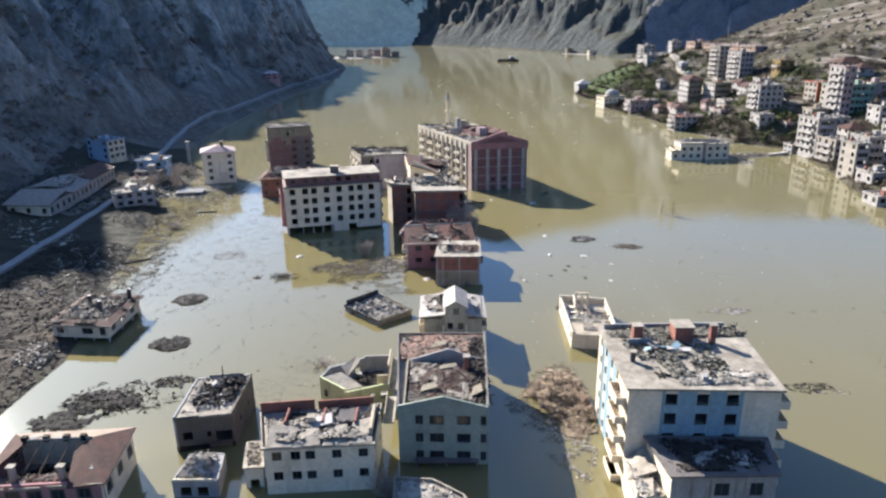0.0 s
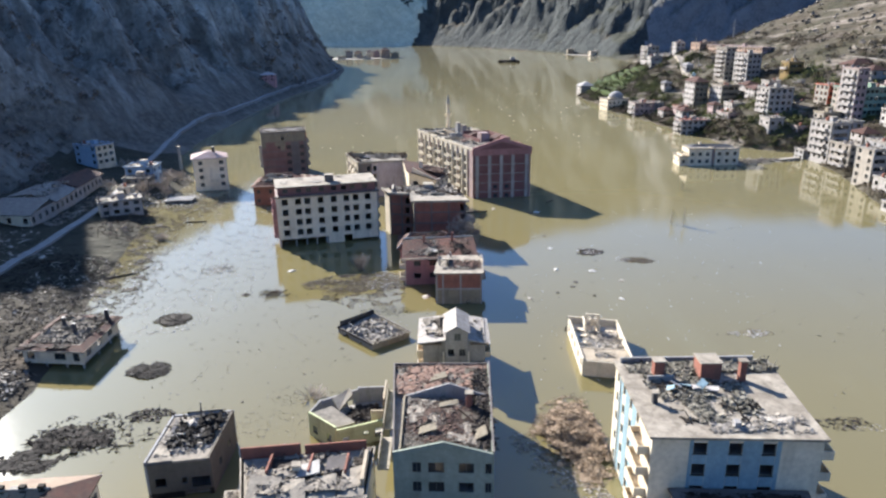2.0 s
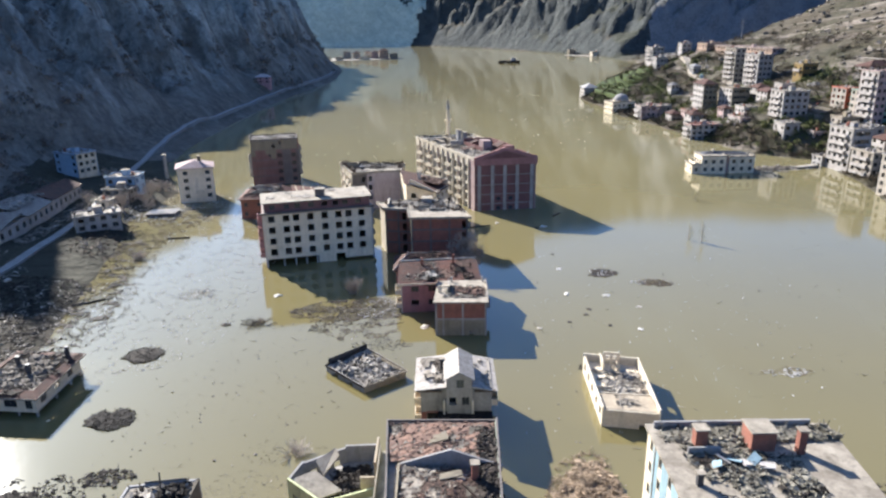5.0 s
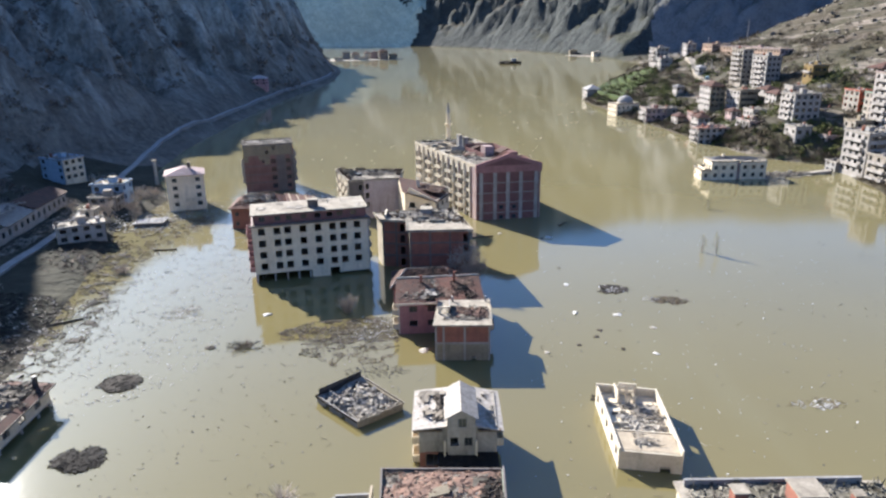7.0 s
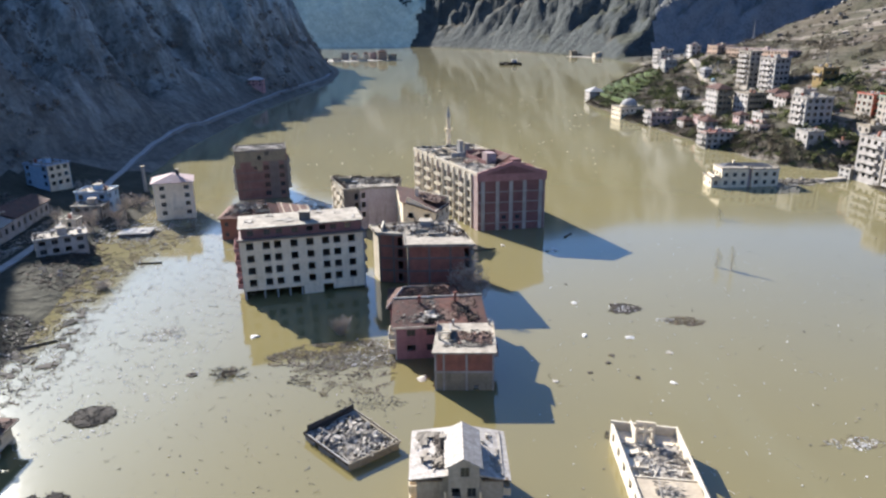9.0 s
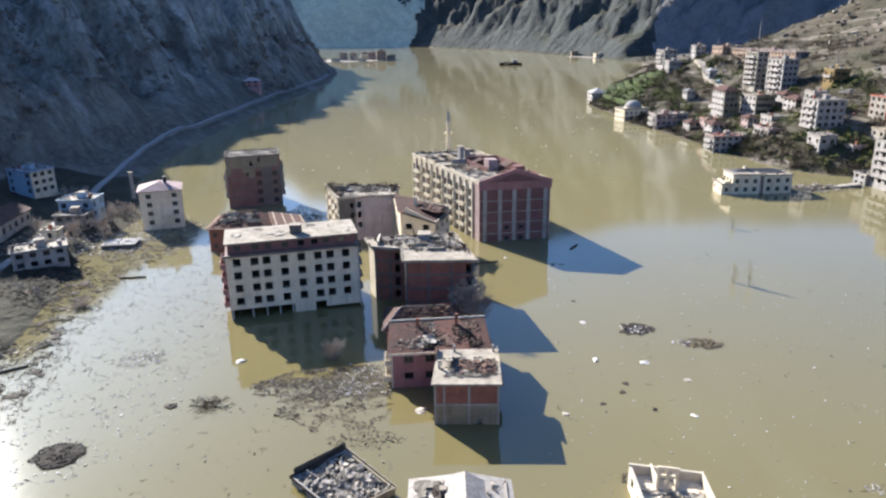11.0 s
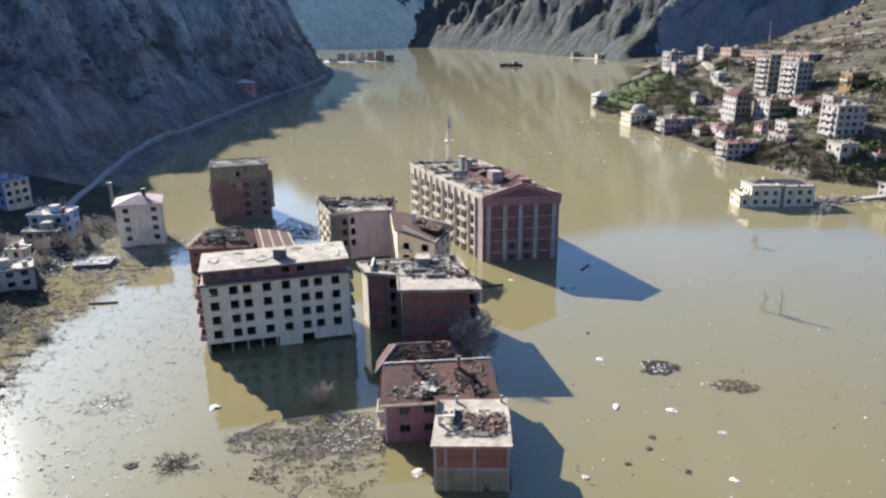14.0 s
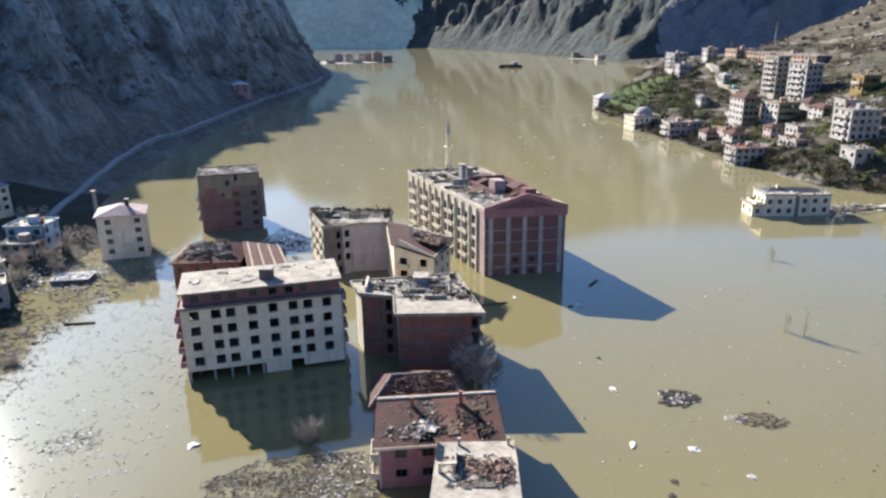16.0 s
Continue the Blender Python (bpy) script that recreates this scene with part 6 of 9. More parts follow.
def pink_villa():
    c = [(-57.6, 73.0), (-42.6, 74.0), (-43.4, 84.6), (-58.4, 83.4)]
    ob, p = site("house", "rose-pink house with white window surrounds and torn tile roof", "house", c)
    L = run(p, 0)
    wall(ob, *side(p, 0), -3, 5.0, PINK, [(u - 0.75, 2.6, u + 0.75, 4.0) for u in (1.4, 4.0, 6.6, 9.4, 12.6)], "surround")
    wall(ob, *side(p, 1), -3, 5.0, WHITE, holes(run(p, 1), 3, [2.4], 1.3, 1.4), "surround")
    wall(ob, *side(p, 2), -3, 5.0, WHITE, [])
    wall(ob, *side(p, 3), -3, 5.0, PINK, holes(run(p, 3), 2, [2.4], 1.3, 1.4), "surround")
    floors(ob, p, [1.0])
    e = grown(p, 0.5)
    rl, rr = (2.4, 7.4, 6.7), (10.6, 8.0, 6.7)
    roof_plane(ob, [(*e[1], 5.0), (*e[2], 5.5), rr], TILE, label="dark red clay-tile hip")
    roof_plane(ob, [(*e[2], 5.5), (*e[3], 5.5), rl, rr], SUNLIT_TILE, label="pinkish tile slope, sunlight put into its colour")
    roof_plane(ob, [(*e[3], 5.5), (*e[0], 5.0), rl], TILE)
    roof_plane(ob, [(11.2, -0.3, 5.0), (*e[1], 5.0), rr, (9.4, 5.6, 6.1)], TILE)
    g = Geo()
    g.prism([(0.3, 0.3), (14.6, 1.2), (14.4, 3.4), (0.3, 2.6)], 3.8, 4.05)
    part("ceiling_strip", g, CONCRETE, ob, "broken strip of ceiling behind the front wall")
    g = Geo()
    for x in (1.6, 4.4, 7.0, 9.2):
        stack_box("ridge_stub", ob, x, 7.3 + 0.05 * x, 6.3, x + 0.75, 7.9 + 0.05 * x, 7.15, BLACK_FILL, cap=False, label="charred stub on the ridge")
    g.beam(rl, rr, 0.18, 0.18, 6)
    part("ridge", g, PALE_SLAB, ob)
    bars(ob, e[0], e[1], "eaves_board", PALE_SLAB, [(0, 4.0, 4.72, 5.0, 0.1), (4.6, 8.2, 4.7, 4.95, 0.1), (9.0, L + 0.8, 4.72, 5.05, 0.1)])
    for x in (3.0, 9.2):
        stack_box("chimney", ob, x, 1.7, 3.6, x + 0.7, 2.3, 6.5, PALE_RUBBLE)
    # Dark sheets laid on the tiles stand in for shade inside holes.
    for x in (2.2, 5.4, 8.4):
        roof_plane(ob, [(x, 7.9, 6.66), (x + 1.2, 8.0, 6.68), (x + 1.3, 9.0, 6.34), (x, 8.9, 6.32)], DARK_METAL, 0.06, "roof_gap", "dark sheet for a shaded hole in the slope")
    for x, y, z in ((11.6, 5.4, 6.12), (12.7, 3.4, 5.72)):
        roof_plane(ob, [(x, y - 0.8, z - 0.12), (x + 0.7, y - 0.6, z - 0.2), (x + 0.6, y + 1.1, z - 0.02), (x - 0.1, y + 0.9, z + 0.1)], DARK_METAL, 0.06, "roof_gap", "dark sheet for a shaded hole in the hip")
    for k in range(5):
        g = Geo()
        g.beam((1.6 + k * 2.0, 2.6, 4.0), (2.4 + k * 1.9, 7.2, 6.5), 0.1, 0.08, 4)
        part("rafter", g, TIMBER, ob)
    rubble("roof_rubble", "dusty brick and plaster along the broken eaves", [(-57.2, 73.5), (-43.6, 74.5), (-43.8, 76.8), (-57.2, 75.8)], 4.06, 300, 0.25, 0.9, RED_RUBBLE, 0.9, 0.3)
    rubble("roof_rubble", "pale plaster and laths along the broken eaves", [(-57.0, 73.7), (-44.2, 74.7), (-44.6, 76.4), (-57.0, 75.4)], 4.1, 160, 0.25, 1.0, PALE_RUBBLE, 0.7, 0.5, bare=0.3)
    rubble("roof_rubble", "charred timbers on the floor of the open house", [(-57, 77), (-45, 77.6), (-45, 82), (-57, 81.6)], 1.1, 120, 0.4, 1.6, DARK_RUBBLE, 0.8, 0.6)


def blue_block():
    c = [(23.4, 78.4), (42.3, 77.4), (43.6, 95.6), (23.6, 96.0)]
    ob, p = site("apartment_block", "white five-storey block with blue window panel and side balconies", "building", c)
    L, top = run(p, 0), 14.3
    rows = [0.6, 3.6, 6.6, 9.5, 12.3]
    wins = [(u - 0.75, r, u + 0.75, r + 1.45) for u in (5.4, 9.3, 13.0) for r in rows]
    wall(ob, *side(p, 0), -3, top, WHITE, wins, "hollow")
    bars(ob, *side(p, 0), "blue_panel", BLUE, [(a, b, -2, top - 0.02, 0.035) for a, b in ((4.2, 4.62), (6.18, 8.52), (10.08, 12.22), (13.78, 14.3))], "blue painted strip")
    bars(ob, *side(p, 0), "blue_panel", BLUE, [(u - 0.74, u + 0.74, r + 1.47, r + 2.8, 0.032) for u in (5.4, 9.3, 13.0) for r in rows[:-1]], "blue painted strip")
    n = run(p, 3)
    wall(ob, *side(p, 3), -3, top, WHITE, holes(n, [1.7, 5.0, 8.4, 11.6], [r for r in rows], 0.95, 1.35), "framed", panes=0.8)
    bars(ob, *side(p, 3), "blue_panel", BLUE, [(a, b, -2, top - 0.1, 0.03) for a, b in ((2.4, 4.4), (5.6, 7.8), (9.0, 11.0))], "pale blue strip")
    bars(ob, *side(p, 3), "rib", PALE_SLAB, [(3.1, 3.3, -2, top, 0.12)])
    balconies(ob, *side(p, 3), [(12.6, r - 0.6) for r in rows], 4.2, 1.35, WHITE, "white corner balcony")
    m = run(p, 1)
    wall(ob, *side(p, 1), -3, top, WHITE, holes(m, 4, rows, 1.1, 1.4, 4), "framed")
    balconies(ob, *side(p, 1), [(0.3, r - 0.6) for r in rows], 4.0, 1.4, WHITE, "white corner balcony")
    wall(ob, *side(p, 2), -3, top, WHITE, holes(run(p, 2), 5, rows, 1.1, 1.4), "framed")
    floors(ob, p, [0.1, 3.1, 6.1, 9.0, 11.8])
    flat_roof(ob, p, top, over=0.35, th=0.32, label="dusty roof slab strewn with rubble")
    stack_box("chimney", ob, 3.9, 13.0, 14.6, 5.2, 14.2, 16.8, BRICKWORK)
    stack_box("stair_head", ob, 9.6, 12.2, 14.6, 12.2, 14.8, 16.9, BRICKWORK)
    stack_box("chimney", ob, 14.4, 11.6, 14.6, 15.2, 12.4, 17.4, BRICKWORK)
    stack_box("vent", ob, 1.9, 6.6, 14.6, 2.5, 7.2, 16.0, DARK_METAL)
    for x, y, w, d in ((0.6, 17.0, 17.8, 0.3), (2.8, 12.0, 3.4, 0.25), (9.6, 1.0, 0.7, 0.9)):
        g = Geo()
        g.box(x, y, 14.6, x + w, y + d, 15.4)
        part("roof_wall", g, GREY, ob)
    rubble("roof_rubble", "grey and mossy rubble strewn over a roof slab", [(28, 81), (37, 79), (38, 94.6), (25, 95), (26, 88)], 14.62, 620, 0.2, 1.1, MOSSY_RUBBLE, 0.6, 0.25, bare=0.4)
    # Black pieces stand in for shadow spots among the rubble.
    rubble("roof_rubble", "black pieces for shadow spots and charred boards in rubble", [(28, 79), (37, 79), (38, 90), (26, 90)], 14.62, 40, 0.4, 1.6, BLACK_FILL, 0.3, 0.5, bare=0.6)
    roof_wreck("broken stubs and rods along the far roof edge", [(24.4, 95.2), (43.0, 94.6), (43.0, 93.0), (25, 93.4)], 14.7, 60, 1.5, MOSSY_RUBBLE)
    rubble("roof_rubble", "mossy rubble along the far roof edge", [(24.4, 92.6), (43, 92.2), (43.2, 95.4), (24.2, 95.8)], 14.62, 300, 0.25, 1.0, MOSSY_RUBBLE, 0.8, 0.25)
    rubble("roof_rubble", "pale broken blocks along the roof edge", [(30, 78.6), (41.4, 78), (42, 82), (31, 82.5)], 14.62, 150, 0.2, 0.9, PALE_RUBBLE, 0.2, 0.2, bare=0.3)
    for k in range(6):
        g = Geo()
        chunk(g, 28.4 + k * 1.0, 88.4 + random.uniform(-0.8, 0.8), 15.1, 1.6, 1.0, 0.12, 0.5)
        loose("sheet_scrap", "crumpled blue sheet scrap on the roof" if k % 2 == 0 else "crumpled white sheet scrap on the roof", "sheet scrap", g, BLUE if k % 2 == 0 else OFFWHITE, group="sheet scraps on the roof")
    # low annex in its shadow
    c = [(26.7, 69.8), (39.2, 69.8), (40.9, 76.9), (25.9, 77.7)]
    ob, p = site("shop", "low annex with a grimy concrete flat roof", "shop", c)
    for i in range(4):
        wall(ob, *side(p, i), -3, 7.6, CONCRETE if i == 0 else WHITE, [(5.2, 4.8, 7.0, 6.6), (9.4, 4.8, 11.0, 6.6)] if i == 0 else [], "framed")
    bars(ob, *side(p, 0), "rib", PALE_SLAB, [(u, u + 0.25, -1, 7.4, 0.1) for u in (2.4, 4.6, 7.6, 8.7)])
    floors(ob, p, [0.4, 3.8])
    flat_roof(ob, p, 7.6, GRIMY, over=0.3, label="grimy concrete roof slab")
    rubble("roof_rubble", "damp dark debris on a low annex roof", grown(c, -0.5), 7.88, 420, 0.15, 0.6, DARK_RUBBLE, 0.2, 0.3, bare=0.3)
    rubble("roof_rubble", "pale scraps on a low annex roof", [(30, 71), (37, 71), (37, 75), (30, 75.4)], 7.9, 40, 0.2, 0.9, PALE_RUBBLE, 0.1, 0.3, bare=0.45)
    c = [(22.9, 70.2), (26.4, 70.2), (25.6, 78.0), (23.4, 78.2)]
    ob, p = site("shed", "broken white lean-to at the block's corner", "shed", c)
    for i in range(4):
        wall(ob, *side(p, i), -3, 4.6, WHITE, [(0.8, 1.0, 2.4, 3.2)] if i == 0 else [], None)
    roof_plane(ob, [(-0.2, 3.4, 4.5), (3.2, 3.0, 6.0), (2.9, 7.7, 6.2), (0.6, 7.8, 4.7)], PALE_SLAB, 0.2)
    roof_plane(ob, [(-0.2, -0.3, 4.2), (2.0, -0.2, 4.9), (2.6, 2.6, 5.3), (-0.1, 3.0, 4.4)], PALE_SLAB, 0.18, "fallen_slab", "pale slab sagging into the lean-to")
    rubble("roof_rubble", "splintered boards on a lean-to roof", grown(c, -0.2), 4.7, 60, 0.3, 1.2, PALE_RUBBLE, 0.3, 0.6)


def cream_ruin():
    c = [(23.9, 118.4), (32.3, 116.8), (33.4, 133.4), (24.4, 135.6)]
    ob, p = site("house", "roofless cream house with bare partition walls", "house", c)
    wall(ob, *side(p, 0), -3, 2.9, CREAM, [(5.6, -0.3, 7.0, 0.9)], None)
    wall(ob, *side(p, 1), -3, 3.7, CREAM, [(2.4, 2.3, 4.0, 3.2), (8.6, 2.3, 10.2, 3.2)], None, th=0.22)
    wall(ob, *side(p, 2), -3, 3.6, CREAM, [], None)
    wall(ob, *side(p, 3), -3, 3.3, CREAM, [(u, 1.1, u + 1.3, 2.6) for u in (1.6, 5.0, 8.4, 12.0, 15.0)], None)
    floors(ob, p, [0.6])
    g = Geo()
    g.prism(grown(p, -0.32), 1.95, 2.15)
    part("floor_slab", g, WHITE, ob, "dusty pale upper floor open to the sky")
    roof_plane(ob, [(0.3, 0.32, 2.96), (8.2, -1.2, 2.96), (8.5, 3.3, 2.98), (0.4, 4.6, 2.98)], BUFF, 0.15, "roof_slab", "cracked cream roof slab left over the front room")
    for a, b, z, o in (((0.5, 4.9), (8.8, 3.6), 3.0, [(3.6, 2.16, 4.8, 2.8)]), ((0.5, 7.4), (3.2, 7.0), 2.7, []), ((5.6, 6.5), (8.9, 6.0), 2.6, []),
                       ((3.1, 13.6), (5.7, 13.0), 5.6, [(0.3, 2.2, 1.15, 4.0), (1.45, 2.2, 2.3, 4.0), (0.35, 4.4, 1.05, 5.1), (1.5, 4.4, 2.2, 5.1)]), ((3.1, 16.6), (3.1, 13.6), 3.9, []), ((5.9, 13.2), (5.9, 16.0), 3.2, [])):
        wall(ob, a, b, 2.15, z, WHITE if z > 4 else CREAM, o, None, th=0.2, name="partition_wall")
    rubble("ruin_rubble", "white boards strewn over the roofless floor", [(25.6, 124), (32.4, 123), (32.8, 131), (25.6, 132)], 2.18, 70, 0.3, 1.8, PALE_RUBBLE, 0.1, 0.8, bare=0.3)
    rubble("ruin_rubble", "grey debris across the roofless floor", [(27, 126.6), (32.4, 125.4), (32.8, 131), (27.2, 131.6)], 2.17, 110, 0.2, 0.8, RUBBLE, 0.15, 0.4, bare=0.42)
    rubble("ruin_rubble", "fallen door frame and plaster on the front slab", [(26.6, 119.6), (29.8, 119.0), (30.2, 121.6), (26.8, 122.2)], 3.0, 22, 0.3, 1.4, PALE_RUBBLE, 0.1, 0.8, bare=0.2)


def pavilion():
    c = [(-13.3, 129.2), (-6.6, 134.4), (-14.2, 143.2), (-20.8, 137.0)]
    ob, p = site("house", "drowned house showing only dark eaves and rubble", "house", c)
    for i in range(4):
        o = [(2.2, -0.4, 3.4, 0.6), (6.6, -0.4, 7.6, 0.6)] if i == 3 else []
        wall(ob, *side(p, i), -3, 1.1, GREY if i > 1 else BROWN, o, None)
        q = grown(p, 0.12)
        bars(ob, q[i], q[(i + 1) % 4], "coping", PALE_SLAB if i in (0, 1) else DARK_RUBBLE, [(0, run(q, i), 1.0, 1.35, 0.08)])
    floors(ob, p, [0.5])
    roof_plane(ob, [(*p[3], 1.4), (-4.2, 10.0, 1.2), (-1.6, 13.2, 2.0), (*p[2], 1.9)], DARK_RUBBLE, 0.15, "torn_edge", "dark torn eaves leaning up")
    bars(ob, p[2], p[3], "torn_edge", DARK_METAL, [(0.0, run(p, 2) * 0.95, 1.3, 2.3, 0.0)], "dark upturned eaves")
    # Black slab stands in for the shade between the loose tiles.
    g = Geo()
    g.prism(grown(p, -0.32), 0.55, 0.85)
    part("roof_bed", g, BLACK_FILL, ob, "black bed for the shaded gaps between broken tiles")
    rubble("ruin_rubble", "grey curled tiles and blocks filling the drowned house", grown(c, -0.5), 0.84, 620, 0.3, 0.85, PALE_RUBBLE, 0.5, 0.1, "tiles", 0.5, -0.3)
    rubble("ruin_rubble", "small grey crumbs between curled tiles", grown(c, -0.5), 0.84, 60, 0.2, 0.6, RUBBLE, 0.3, 0.3, bare=0.25)


def left_house():
    c = [(-76.0, 124.6), (-64.6, 123.4), (-64.4, 137.2), (-75.6, 138.6)]
    ob, p = site("house", "white porch house with a caved-in brown tile roof", "house", c)
    L = run(p, 0)
    wall(ob, *side(p, 0), 0.8, 3.6, WHITE, [(0.8, 1.6, 2.2, 2.9), (6.0, 1.6, 8.2, 2.9), (9.6, 1.4, 10.8, 3.2)], "framed", panes=0.4)
    wall(ob, *side(p, 1), 1.0, 3.6, WHITE, [(1.4, 1.7, 3.0, 3.1), (5.4, 1.7, 7.0, 3.1), (9.6, 1.7, 11.2, 3.1)], "framed", panes=0.4)
    wall(ob, *side(p, 2), -3, 3.6, WHITE, [])
    wall(ob, *side(p, 3), -3, 3.6, WHITE, [(3, 1.6, 4.4, 2.8)], "framed")
    for x, y in ((0.2, 0.2), (4.2, -0.2), (8.0, -0.6), (11.2, -1.0), (11.3, 4.5), (11.4, 9), (11.4, 12.8)):
        g = Geo()
        g.box(x - 0.15, y - 0.1, -3, x + 0.15, y + 0.2, 1.0)
        part("pier", g, CONCRETE, ob)
    floors(ob, grown(p, 0.3), [1.0])
    e = grown(p, 0.9)
    zc = 4.6
    mids = [((e[i][0] * 0.76 + 5.7 * 0.24), (e[i][1] * 0.76 + 6.3 * 0.24), zc - 0.4) for i in range(4)]
    for i in range(4):
        j = (i + 1) % 4
        roof_plane(ob, [(*e[i], 3.7), (*e[j], 3.7), mids[j], mids[i]], TILE)
        bars(ob, e[i], e[j], "eaves_board", PALE_SLAB, [(0, run(e, i), 3.5, 3.78, 0.04)])
    for x, y in ((3.4, 8.0), (6.8, 5.0), (10, 11.4)):
        stack_box("chimney", ob, x, y, 3.0, x + 0.6, y + 0.6, 6.0, DARK_METAL, cap=False)
    rubble("roof_rubble", "black rafters and white plaster in a caved roof", [(-74.6, 126.0), (-65.6, 125.2), (-65.6, 136.0), (-74.4, 137.0)], 4.1, 280, 0.3, 1.4, RUBBLE, 0.9, 0.55, bare=0.2)
    rubble("roof_rubble", "slipped brown tiles and black boards round a caved roof", [(-76.4, 124.0), (-64.2, 122.8), (-64.0, 137.6), (-76.0, 139.2)], 4.0, 200, 0.25, 1.2, DARK_RUBBLE, 0.4, 0.6, bare=0.5)


def shore_house():
    c = [(-89.2, 257.4), (-77.9, 260.4), (-80.9, 269.4), (-92.1, 266.4)]
    ob, p = site("house", "tall white waterside house with a faded pink hipped roof", "house", c)
    L = run(p, 0)
    wall(ob, *side(p, 0), -2, 11.9, WHITE, [(u - 0.75, r, u + 0.75, r + 1.35) for u in (2.6, 9.8) for r in (1.6, 4.4, 7.0, 9.6)], "framed", panes=0.9)
    balconies(ob, *side(p, 0), [(5.4, 0.6), (5.4, 3.4)], 4.6, 1.1, WHITE)
    wall(ob, *side(p, 3), -2, 11.9, WHITE, holes(run(p, 3), 2, [1.6, 4.4, 7.0, 9.6], 1.1, 1.3), "framed")
    wall(ob, *side(p, 1), -2, 11.9, WHITE, holes(run(p, 1), 2, [1.6, 4.4, 7.0, 9.6], 1.1, 1.3), "framed")
    wall(ob, *side(p, 2), -2, 11.9, WHITE, [])
    floors(ob, p, [0.6, 3.4, 6.2, 9.0, 11.6])
    e = grown(p, 0.6)
    mid = lambda a, b, k: tuple((e[a][q] + e[b][q]) / 2 + ((e[(a + 2) % 4][q] + e[(b + 2) % 4][q]) / 2 - (e[a][q] + e[b][q]) / 2) * k for q in (0, 1)) + (13.9,)
    near, back_ = mid(0, 1, 0.42), mid(0, 1, 0.62)
    for pts in ([(*e[0], 11.9), (*e[1], 11.9), near], [(*e[1], 11.9), (*e[2], 11.9), back_, near], [(*e[2], 11.9), (*e[3], 11.9), back_], [(*e[3], 11.9), (*e[0], 11.9), near, back_]):
        roof_plane(ob, pts, ROSE, label="faded pinkish sheet roof")
    stack_box("chimney", ob, 5.6, 5.4, 12.6, 6.4, 6.2, 15.2, DARK_METAL)


maroon_block(), white_block(), brick_mid(), courtyard_block(), grey_tower(), tiled_sheds(), pink_house(), small_brick()
chalet(), teal_block(), lime_ruin(), brown_block(), white_house(), pink_villa(), blue_block(), cream_ruin(), pavilion(), left_house(), shore_house()


